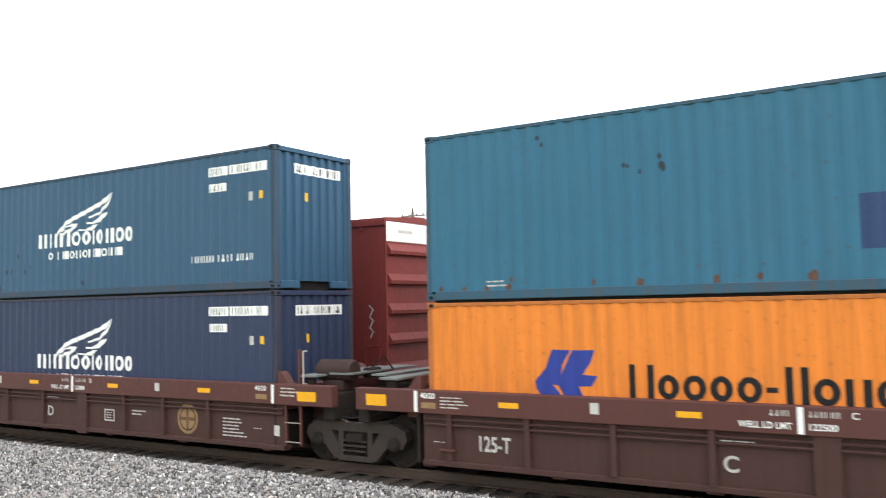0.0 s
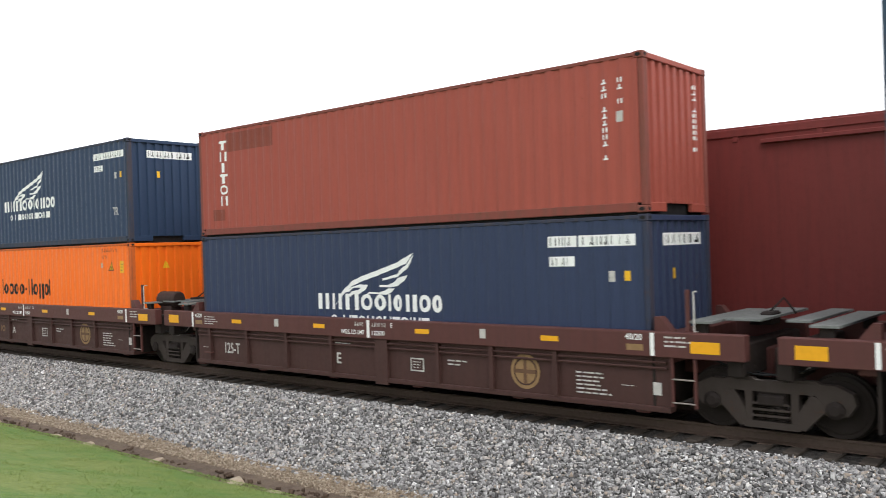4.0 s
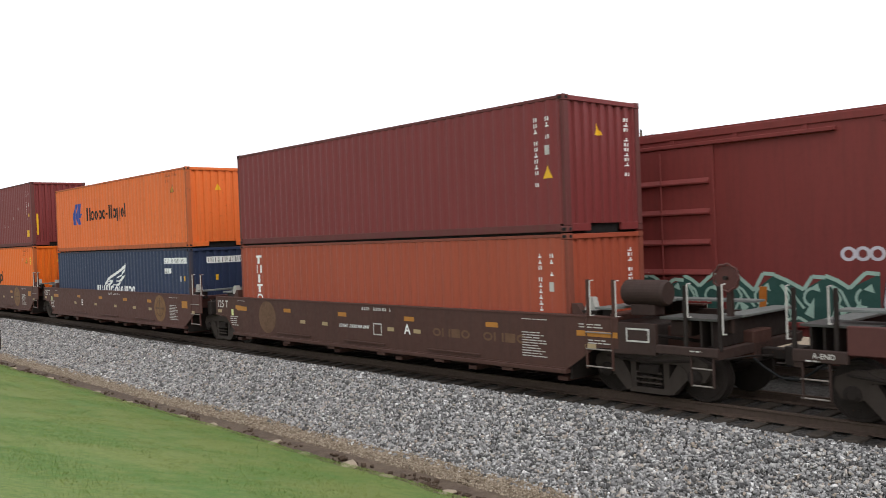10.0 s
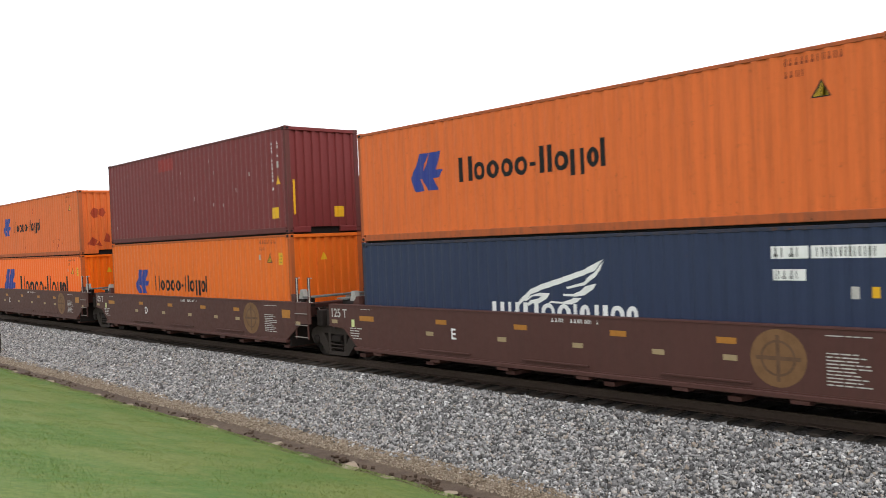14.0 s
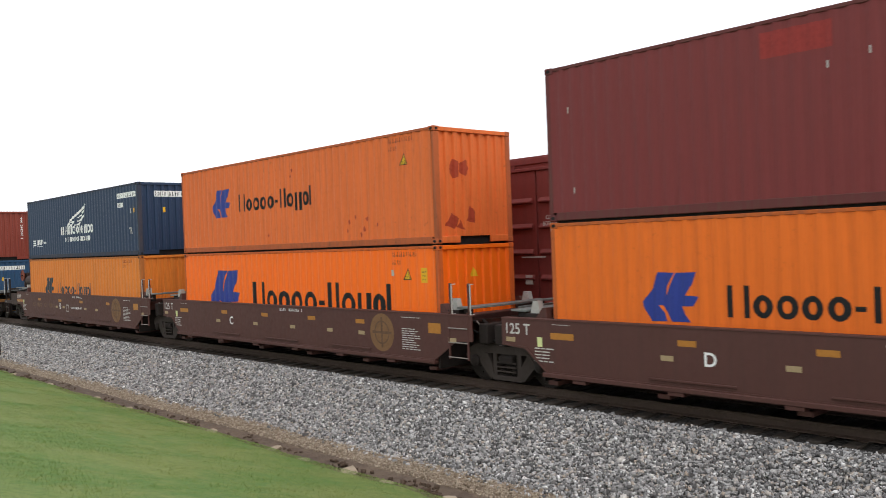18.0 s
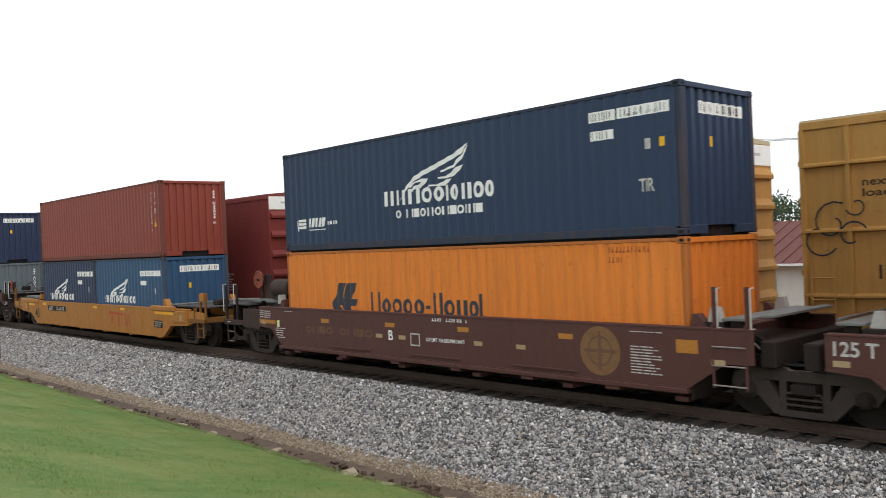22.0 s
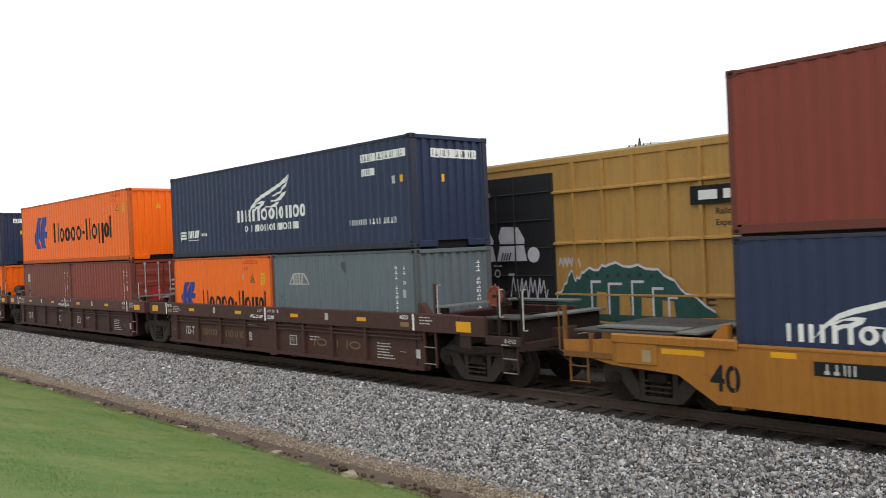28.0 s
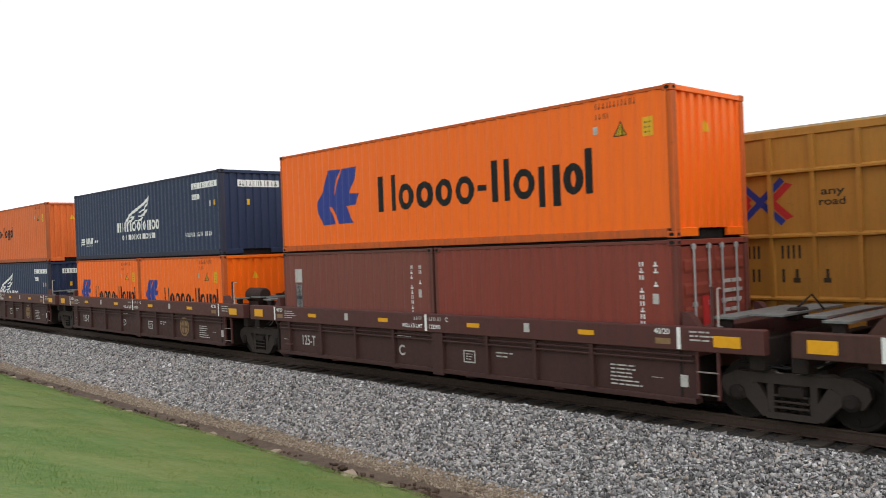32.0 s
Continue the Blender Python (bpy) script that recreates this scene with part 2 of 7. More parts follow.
RAILSTEEL = plain("rail_steel", (0.085, 0.058, 0.045), 0.7, 0.1)
GALV = plain("galvanised_steel", (0.42, 0.43, 0.43), 0.55, 0.3)
# Near-black that stands for shade in casting holes and under box floors.
SHADE_BLACK = plain("shade_black", (0.012, 0.011, 0.011), 0.9)
D_WHITE = plain("white_marking", (0.78, 0.78, 0.76), 0.6, 0, 0.12, 5)
D_OLDWHITE = plain("worn_white_marking", (0.5, 0.48, 0.45), 0.6, 0, 0.35, 9)
D_BLACK = plain("black_marking", (0.011, 0.011, 0.012), 0.7, 0, 0.1)
D_BLUE = plain("blue_marking", (0.025, 0.045, 0.25), 0.5, 0, 0.1)
D_BLUEGREY = plain("faded_blue_marking", (0.04, 0.044, 0.055), 0.55, 0, 0.2)
D_RED = plain("red_marking", (0.45, 0.03, 0.03), 0.5, 0, 0.2)
D_YELLOW = plain("yellow_marking", (0.75, 0.42, 0.02), 0.5, 0, 0.15)
D_REFLECT = plain("amber_reflective_strip", (0.75, 0.36, 0.015), 0.4, 0, 0.15)
D_GHOST = plain("ghost_gold_marking", (0.13, 0.07, 0.04), 0.65, 0, 0.4, 6)
D_GOLD = plain("faded_gold_marking", (0.26, 0.16, 0.075), 0.6, 0, 0.35, 6)
D_CREAM = plain("cream_marking", (0.36, 0.27, 0.15), 0.6, 0, 0.2)
from mathutils.geometry import tessellate_polygon

# ---- flat shapes: bars, letters, marks ----
def rect(u0, u1, z0, z1):
    return [(u0, z0), (u1, z0), (u1, z1), (u0, z1)]

TEXTS = {}

def glyphs(body, u, z, h, width=None):
    """Triangles of a word in the built-in font, capitals h tall, from its lower left corner."""
    if body not in TEXTS:
        cu = bpy.data.curves.new("lettering", "FONT")
        cu.body = body
        cu.offset = 0.018
        ob = bpy.data.objects.new("lettering", cu)
        me = bpy.data.meshes.new_from_object(ob)
        vs = [(v.co.x, v.co.y) for v in me.vertices]
        TEXTS[body] = [[vs[i] for i in p.vertices] for p in me.polygons]
        bpy.data.objects.remove(ob)
        bpy.data.meshes.remove(me)
        bpy.data.curves.remove(cu)
    polys = TEXTS[body]
    xs = [p[0] for q in polys for p in q]
    x0, w = min(xs), max(xs) - min(xs)
    k = h / 0.69
    kx = k if width is None else width / w
    return [[(u + (p[0] - x0) * kx, z + p[1] * k) for p in q] for q in polys]

def bars(u0, u1, z0, z1, rows, seed=0):
    """Unreadable small print: rows of short thin bars."""
    r = random.Random(seed)
    step = (z1 - z0) / rows
    out = []
    for i in range(rows):
        end = u0 + (u1 - u0) * r.uniform(0.6, 1.0)
        u = u0
        while u < end:
            w = min(end - u, (u1 - u0) * r.uniform(0.12, 0.4))
            out.append(rect(u, u + w, z1 - (i + 0.7) * step, z1 - (i + 0.3) * step))
            u += w + 0.025
    return out

def blocks(u0, u1, z0, z1, n, gap=0.35, seed=0):
    """A row of plain strokes in place of a name or a number."""
    r = random.Random(seed)
    step = (u1 - u0) / n
    out = []
    for i in range(n):
        a, w = u0 + i * step, step * (1 - gap)
        kind = r.random()
        if kind < 0.35:
            out.append(rect(a, a + w * 0.35, z0, z1))
        elif kind < 0.7:
            out += [rect(a, a + w * 0.3, z0, z1), rect(a + w * 0.7, a + w, z0, z1)]
        else:
            out.append(rect(a, a + w * 0.85, z0, z0 + (z1 - z0) * 0.35))
            out.append(rect(a + w * 0.3, a + w * 0.65, z0 + (z1 - z0) * 0.35, z1))
    return out

def ring(u, z, r0, r1, n=24, kx=1.0):
    out = []
    for i in range(n):
        a, b = i * math.tau / n, (i + 1) * math.tau / n
        out.append([(u + kx * q * math.cos(t), z + q * math.sin(t)) for q, t in ((r0, a), (r1, a), (r1, b), (r0, b))])
    return out

def disc_shape(u, z, r, n=28):
    return [[(u + r * math.cos(i * math.tau / n), z + r * math.sin(i * math.tau / n)) for i in range(n)]]

def strip_clip(poly, a, b):
    """The piece of a convex polygon between u = a and u = b."""
    for lim, sign in ((a, 1), (b, -1)):
        out = []
        for i, p in enumerate(poly):
            q = poly[(i + 1) % len(poly)]
            dp, dq = sign * (p[0] - lim), sign * (q[0] - lim)
            if dp >= 0:
                out.append(p)
            if dp * dq < 0:
                k = dp / (dp - dq)
                out.append((lim, p[1] + k * (q[1] - p[1])))
        poly = out
        if len(poly) < 3:
            return []
    return poly

def drape(polys, breaks, depth, put):
    """Lays flat convex shapes on a folded sheet: breaks are its fold lines, depth its inward offset at each."""
    m = M()
    for poly in polys:
        lo, hi = min(p[0] for p in poly), max(p[0] for p in poly)
        for i in range(len(breaks) - 1):
            a, b = breaks[i], breaks[i + 1]
            if b <= lo or a >= hi:
                continue
            piece = strip_clip(poly, a, b)
            if piece:
                vs = []
                for u, z in piece:
                    k = (u - a) / (b - a)
                    vs.append(put(u, depth[i] + k * (depth[i + 1] - depth[i]) - 0.003, z))
                m.add(vs, [tuple(range(len(vs)))])
    m.weld = True
    return m

def flat(polys, y, thick=0.002):
    """Painted shapes on a flat side at y."""
    m = M()
    for poly in polys:
        m.add([(u, y, z) for u, z in poly], [tuple(range(len(poly)))])
    m.weld = True
    return m

def tess(poly):
    """A hollow-cornered outline as triangles."""
    vs = [Vector((u, z, 0)) for u, z in poly]
    return [[poly[i] for i in q] for q in tessellate_polygon([vs])]

def islands(polys):
    """Sorts shapes into groups that share corners."""
    groups = []
    for poly in polys:
        ks = {(round(u, 4), round(z, 4)) for u, z in poly}
        hit = [g for g in groups if g[0] & ks]
        merged = (set(ks), [poly])
        for g in hit:
            merged = (merged[0] | g[0], g[1] + merged[1])
            groups.remove(g)
        groups.append(merged)
    return [g[1] for g in groups]

def each_shape(marks):
    """Names split into their single shapes."""
    out = []
    for name, polys, *rest in marks:
        if name in ("name_mark", "subtitle_mark", "wing_mark", "address_mark", "number_column", "size_column", "code_bars", "reporting_bars", "name_shape", "name_bar", "number_bars", "number_plate", "line_mark", "flag_mark", "size_bars", "slogan_bars", "warning_print"):
            out += [(name.replace("_mark", "_shape").replace("_column", "_stroke").replace("_bars", "_bar"), g, *rest) for g in islands(polys)]
        else:
            out.append((name, polys, *rest))
    return out

def blotches(spots, seed=0, r0=0.05):
    """Small uneven rust stains at the given places."""
    r = random.Random(seed)
    out = []
    for u, z, k in spots:
        out.append([(u + r0 * k * math.cos(i * math.tau / 9) * r.uniform(0.6, 1.2), z + r0 * k * 1.3 * math.sin(i * math.tau / 9) * r.uniform(0.6, 1.2)) for i in range(9)])
    return out

def place(ob, m):
    ob.matrix_world = m
    return ob

# ---- containers ----
CW = 2.438

SIDE_FOLD, END_FOLD = (0.13, 0.37, 0.63, 0.87), (0.2, 0.3, 0.7, 0.8)

def folds(length, pitch=0.278, d=0.021, margin=0.0, shape=SIDE_FOLD):
    """Fold lines of a corrugated sheet of that length, and the inward depth at each."""
    n = max(1, int((length - 2 * margin) / pitch))
    p = (length - 2 * margin) / n
    br, dp = [0.0], [0.0]
    for i in range(n):
        u = margin + i * p
        for k, q in zip(shape, (0, d, d, 0)):
            br.append(u + k * p)
            dp.append(q)
    return br + [length], dp + [0.0]

def corrugated(br, dp, z0, z1, put):
    m = M()
    vs = []
    for u, q in zip(br, dp):
        vs += [put(u, q, z0), put(u, q, z1)]
    return m.add(vs, [(2 * i, 2 * i + 2, 2 * i + 3, 2 * i + 1) for i in range(len(br) - 1)])

def container(length, height, mat, label, marks=(), end_marks=(), doors=False, fresh=False, group=""):
    """An ISO box: frame, castings, folded sides and ends, roof; marks lie on its near side and on its near end."""
    c = thing("shipping_container", label, "container", group)
    hl, hw = length / 2, CW / 2
    key = (length, height)
    pmat = mat if fresh else worn(mat)
    for sx in (-1, 1):
        for sy in (-1, 1):
            def post(sx=sx, sy=sy):
                x0, x1 = sorted((sx * hl * 0.99996, sx * (hl - 0.10)))
                y0, y1 = sorted((sy * (hw - 0.003), sy * (hw - 0.15)))
                return M().box(x0, x1, y0, y1, 0.118, height - 0.118, 0.012)
            part("corner_post", post, pmat, c, key=(key, sx, sy))
            for top in (0, 1):
                def casting(sx=sx, sy=sy, top=top):
                    x0, x1 = sorted((sx * (hl + 0.004), sx * (hl - 0.175)))
                    y0, y1 = sorted((sy * (hw + 0.004), sy * (hw - 0.158)))
                    z0 = height - 0.116 if top else 0.0
                    return M().box(x0, x1, y0, y1, z0, z0 + 0.118, 0.012)
                cs = part("corner_casting", casting, worn(mat), c, key=(key, sx, sy, top))
                if sy < 0:
                    # No hole is cut: a near-black disc paints in the shade inside it.
                    def hole(sx=sx, top=top):
                        z = height - 0.057 if top else 0.057
                        u = sx * (hl - 0.085)
                        q = [(u + 0.05 * math.cos(a) * (1.0 if abs(math.cos(a)) > 0.5 else 1.0), z + 0.032 * math.sin(a)) for a in [i * math.tau / 12 for i in range(12)]]
                        return M().prism(q, -hw - 0.006, -hw - 0.002)
                    part("casting_hole", hole, SHADE_BLACK, cs, key=(key, sx, top))
                    if sx > 0:
                        def end_hole(top=top):
                            z = height - 0.057 if top else 0.057
                            return M().prism([(-hw + 0.08 + 0.04 * math.cos(i * math.tau / 12), z + 0.03 * math.sin(i * math.tau / 12)) for i in range(12)], hl + 0.002, hl + 0.006, "x")
                        part("casting_hole", end_hole, SHADE_BLACK, cs, key=(key, "end", top))
    for sy in (-1, 1):
        y0, y1 = sorted((sy * hw, sy * (hw - 0.06)))
        part("top_rail", lambda: M().box(-hl + 0.17, hl - 0.17, y0, y1, height - 0.075, height - 0.012, 0.008), pmat, c, key=(key, sy))
        # The darker scraped paint also stands in for shade along the bottom rail.
        part("bottom_rail", lambda: M().box(-hl + 0.17, hl - 0.17, y0, y1, 0.012, 0.165, 0.01), pmat, c, key=(key, sy))
        br, dp = folds(length - 0.2)
        sgn = sy
        part("side_panel", lambda: corrugated(br, dp, 0.16, height - 0.07, lambda u, q, z: (u - hl + 0.1, sgn * (hw - 0.004 - q), z)), mat, c, key=(key, sy))
    ebr, edp = folds(CW - 0.3, 0.25, 0.05, shape=END_FOLD)
    part("end_panel", lambda: corrugated(ebr, edp, 0.16, height - 0.1, lambda u, q, z: (-hl + 0.03 + q, u - hw + 0.15, z)), mat, c, key=(key, -1))
    if not doors:
        part("end_panel", lambda: corrugated(ebr, edp, 0.16, height - 0.1, lambda u, q, z: (hl - 0.025 - q, u - hw + 0.15, z)), mat, c, key=(key, 1))
    else:
        for s in (-1, 1):
            leaf = part("door_leaf", lambda: M().box(hl - 0.06, hl - 0.02, min(s * 0.008, s * 1.05), max(s * 0.008, s * 1.05), 0.15, height - 0.13, 0.01), mat, c, key=(key, s))
            for k in range(5):
                z = 0.35 + k * (height - 0.7) / 4.6
                part("door_rib", lambda: M().prism([(hl - 0.021, z), (hl - 0.0, z + 0.06), (hl - 0.0, z + 0.2), (hl - 0.021, z + 0.26)], min(s * 0.05, s * 1.0), max(s * 0.05, s * 1.0)), mat, leaf, key=(key, s, k))
            for y in (0.22, 0.72):
                rod = M().tube([(hl + 0.02, s * y, 0.08), (hl + 0.02, s * y, height - 0.08)], 0.02, 8)
                for z in (0.1, 0.75, height * 0.55, height - 0.18):
                    rod.box(hl - 0.01, hl + 0.045, s * y - 0.04, s * y + 0.04, z, z + 0.08, 0.004)
                part("locking_rod", rod, GALV, leaf, "galvanised steel door bar", key=(key, s, y))
            part("door_handle", lambda: M().box(hl + 0.03, hl + 0.05, s * 0.47 - 0.26, s * 0.47 + 0.26, 1.0, 1.05, 0.004), GALV, leaf, key=(key, s))
    for sx in (-1, 1):
        x0, x1 = sorted((sx * hl, sx * (hl - 0.08)))
        part("end_header", lambda: M().box(x0, x1, -hw + 0.15, hw - 0.15, height - 0.105, height - 0.012, 0.008), mat, c, key=(key, sx))
        for s in (-1, 1):
            y0, y1 = sorted((s * 0.5, s * (hw - 0.158)))
            part("end_sill", lambda: M().box(x0, x1, y0, y1, 0.012, 0.165, 0.01), mat, c, key=(key, sx, s))
    # Solid near-black block: the shade in the gap is put into its colour.
    part("floor_frame", lambda: M().box(-hl + 0.12, hl - 0.12, -hw + 0.07, hw - 0.07, -0.034, 0.16, 0.004), SHADE_BLACK, c, "solid floor frame, near-black for the shade under the box", key=key)
    def roof():
        n = int(length / 0.21)
        br2 = [-hl + 0.08 + i * (length - 0.16) / n for i in range(n + 1)]
        m = M()
        vs = []
        for i, x in enumerate(br2):
            z = height - 0.03 + (0.018 if i % 2 else 0.0)
            vs += [(x, -hw + 0.05, z), (x, hw - 0.05, z)]
        return m.add(vs, [(2 * i, 2 * i + 2, 2 * i + 3, 2 * i + 1) for i in range(n)])
    part("roof_panel", roof, mat, c, key=key)
    br, dp = folds(length - 0.2)
    sbr, sdp = [b + 0.1 for b in br], [q + 0.004 for q in dp]
    for name, polys, dm in each_shape(marks):
        part(name, drape(polys, [0] + sbr + [length], [0] + sdp + [0], lambda u, q, z: (u - hl, -hw + q, z)), dm, c)
    tbr, tdp = [b + 0.15 for b in ebr], [q + 0.025 for q in edp]
    if doors:
        tbr, tdp = [0, CW], [-0.004, -0.004]
    for name, polys, dm in end_marks:
        part(name, drape(polys, [0] + tbr + [CW], [0] + tdp + [0], lambda u, q, z: (hl - q, u - hw, z)), dm, c)
    return c

# ---- painted marks of the container owners, as plain shapes ----
FEATHERS = (
    ((-2.36, -1.14), (-2.21, -.98), (-2.11, -.81), (-1.81, -.58), (-1.52, -.47), (-1.09, -.36), (-.44, -.18), (-.18, -.06), (0, 0), (-.22, -.21), (-.5, -.3), (-1.1, -.47), (-1.49, -.57), (-1.78, -.67), (-2.07, -.87)),
    ((0, -.03), (-.08, -.19), (-.2, -.31), (-.44, -.47), (-.86, -.55), (-.88, -.51), (-.48, -.42), (-.37, -.33), (-.22, -.235)),
    ((-.19, -.44), (-.28, -.56), (-.47, -.66), (-.68, -.69), (-.97, -.68), (-.97, -.64), (-.73, -.64), (-.57, -.59), (-.46, -.5)))
FEATHERS_LOW = (
    ((-.54, -.71), (-.63, -.79), (-.79, -.84), (-1.28, -.82), (-1.39, -.86), (-1.28, -.78), (-1, -.8), (-.81, -.75), (-.73, -.71)),
    ((-1.31, -.64), (-1.39, -.75), (-1.56, -.83), (-1.73, -.84), (-1.86, -.9), (-1.9, -.85), (-1.79, -.78), (-1.61, -.75), (-1.51, -.7), (-1.72, -.7), (-1.93, -.81), (-1.96, -.78), (-1.78, -.69), (-1.55, -.63)))

def wing(u, z, k=1.0):
    """A wing of five curved feathers; u, z: the wing's tip."""
    return [t for f in FEATHERS + FEATHERS_LOW for t in tess([(u + k * a, z + k * b) for a, b in f])]

def oval(u0, u1, z0, z1, stroke, n=14):
    """A plain oval ring."""
    cu, cz, ru, rz = (u0 + u1) / 2, (z0 + z1) / 2, (u1 - u0) / 2, (z1 - z0) / 2
    out = []
    for i in range(n):
        a, b = i * math.tau / n, (i + 1) * math.tau / n
        out.append([(cu + (ru - k * stroke) * math.cos(t), cz + (rz - k * stroke * 0.85) * math.sin(t)) for k, t in ((0, a), (0, b), (1, b), (1, a))])
    return out

def word_shape(u0, u1, z0, h, pattern, stroke=0.2):
    """A name as plain bars and ovals. Each entry: relative width, shape (I bar, N two bars, O oval, - dash, _ gap), bottom, top."""
    total = sum(q[0] for q in pattern)
    k = (u1 - u0) / total
    out, u = [], u0
    for w, s, lo, hi in pattern:
        a, b, z, zz = u + 0.06 * k, u + w * k - 0.06 * k, z0 + lo * h, z0 + hi * h
        st = stroke * h
        if s == "I":
            out.append(rect((a + b) / 2 - st / 2, (a + b) / 2 + st / 2, z, zz))
        elif s == "N":
            out += [rect(a, a + st, z, zz), rect(b - st, b, z, zz)]
        elif s == "O":
            out += oval(a, b, z, zz, st)
        elif s == "-":
            out.append(rect(a, b, z, zz))
        elif s == "B":
            out.append(rect(a, b, z, zz))
        u += w * k
    return out

CAPS = [(0.9, "N", 0, 1), (0.6, "I", 0, 1), (0.9, "N", 0, 1), (0.25, "_", 0, 0), (0.5, "I", 0, 1.1), (0.95, "O", 0, 1), (0.9, "O", 0, 1), (0.4, "I", 0, 1), (0.7, "O", 0, 1), (0.55, "I", 0, 1), (0.4, "I", 0, 1), (0.85, "O", 0, 1), (0.7, "O", 0, 1)]
SUB = [(1, "O", 0, 1), (0.6, "_", 0, 0)] + [(1, "N", 0, 1), (0.8, "B", 0, 1), (1, "O", 0, 1), (1, "N", 0, 1), (1, "O", 0, 1), (1, "N", 0, 1), (0.9, "B", 0, 1), (0.9, "O", 0, 1), (0.5, "I", 0, 1), (0.8, "N", 0, 1), (0.9, "B", 0, 1)]

def liner_marks(height, web=False, small=True, tir=False, seed=0, line_mat=None):
    """White marks on a dark blue forty-foot side."""
    t = height - 0.5 if height > 2.7 else height - 0.44
    w = t - 1.2
    out = [("wing_mark", wing(7.14, t - 0.03, 1.0), D_WHITE),
           ("name_mark", word_shape(4.28, 7.86, w, 0.34, CAPS, 0.28), D_WHITE),
           ("subtitle_mark", word_shape(4.66, 7.5, w - 0.3, 0.19, SUB, 0.26), D_WHITE),
           ("number_plate", [rect(10.28, 10.86, height - 0.5, height - 0.31), rect(10.9, 11.96, height - 0.5, height - 0.31)], D_WHITE),
           ("number_bars", blocks(10.32, 10.8, height - 0.475, height - 0.335, 4, 0.25, seed) + blocks(10.98, 11.92, height - 0.475, height - 0.335, 7, 0.25, seed + 1), D_BLACK),
           ("size_plate", [rect(10.3, 10.81, height - 0.83, height - 0.66)], D_WHITE),
           ("size_bars", blocks(10.34, 10.77, height - 0.81, height - 0.68, 4, 0.3, seed + 2), D_BLACK),
           ("data_plate", [rect(11.46, 11.58, height - 1.09, height - 0.91)], D_OLDWHITE),
           ("warning_plate", [rect(11.75, 11.86, height - 1.07, height - 0.91)], D_YELLOW)]
    if small:
        f = 0.0 if height > 2.7 else -0.1
        out.append(("flag_mark", [[(0.56, 0.9 + f), (0.62, 0.62 + f), (0.66, 0.62 + f), (0.62, 0.9 + f)]] + [rect(0.66, 1.0, 0.675 + f + 0.09 * i, 0.74 + f + 0.09 * i) for i in range(3)], D_WHITE))
        out.append(("line_mark", [[(a, 0.7 + f), (b, 0.7 + f), (b + 0.05, 0.93 + f), (a + 0.05, 0.93 + f)] for a, b in ((1.1, 1.2), (1.24, 1.34), (1.39, 1.5), (1.55, 1.65), (1.69, 1.82))] + [rect(1.95 + 0.12 * i, 2.02 + 0.12 * i, 0.74 + f, 0.83 + f) for i in range(4)] + bars(1.13, 1.9, 0.6 + f, 0.66 + f, 1), D_WHITE))
    if web:
        out.append(("address_mark", blocks(9.76, 11.62, 0.6, 0.74, 14, 0.35, 3), D_WHITE))
    if tir:
        out.append(("plate_mark", glyphs("TIR", 11.32, 0.78, 0.22, 0.3), D_OLDWHITE))
    return out

def liner_end(height, seed=0):
    return [("number_plate", [rect(0.62, 2.1, height - 0.52, height - 0.31)], D_WHITE),
            ("number_bars", blocks(0.66, 2.05, height - 0.49, height - 0.34, 11, 0.28, seed), D_BLACK),
            ("warning_plate", [rect(0.92, 1.04, height - 1.08, height - 0.9)], D_YELLOW)]

def liner20_marks(seed=0):
    h = 2.591
    return [("wing_mark", wing(3.05, 1.88, 0.8), D_WHITE),
            ("name_mark", word_shape(0.8, 3.68, 0.98, 0.27, CAPS, 0.28), D_WHITE),
            ("subtitle_mark", word_shape(1.1, 3.35, 0.74, 0.15, SUB, 0.26), D_WHITE),
            ("number_plate", [rect(4.13, 5.8, h - 0.63, h - 0.44)], D_WHITE),
            ("number_bars", blocks(4.18, 5.75, h - 0.6, h - 0.47, 11, 0.28, seed), D_BLACK),
            ("size_plate", [rect(4.15, 4.65, h - 0.95, h - 0.79)], D_WHITE),
            ("data_plate", [rect(5.32, 5.44, h - 1.25, h - 1.05)], D_OLDWHITE)]

def arrow_mark(u0, u1, z0, z1):
    """The blue folded-arrow emblem as one plain outline."""
    q = ((.29, 1), (.59, .99), (.44, .71), (.42, .52), (.52, .76), (.61, .99), (.96, 1), (.89, .76), (.77, .54), (1, .52), (.9, .33), (.7, .32), (.76, .17), (.86, .01), (.53, .01), (.44, .19), (.37, .33), (.29, .34), (.39, .18), (.43, .01), (.15, 0), (.02, .27), (0, .4), (.18, .66))
    return tess([(u0 + a * (u1 - u0), z0 + b * (z1 - z0)) for a, b in q])

HL_WORD = [(1.05, "N", 0, 1.38), (0.9, "O", 0, 1), (0.95, "O", 0, 1), (0.9, "O", 0, 1), (0.95, "O", 0, 1), (0.5, "-", 0.42, 0.62), (0.6, "I", 0, 1.4), (0.36, "I", 0, 1.4), (0.95, "O", 0, 1), (0.9, "N", -0.3, 1.0), (0.8, "O", 0, 1), (0.24, "I", 0, 1.38)]

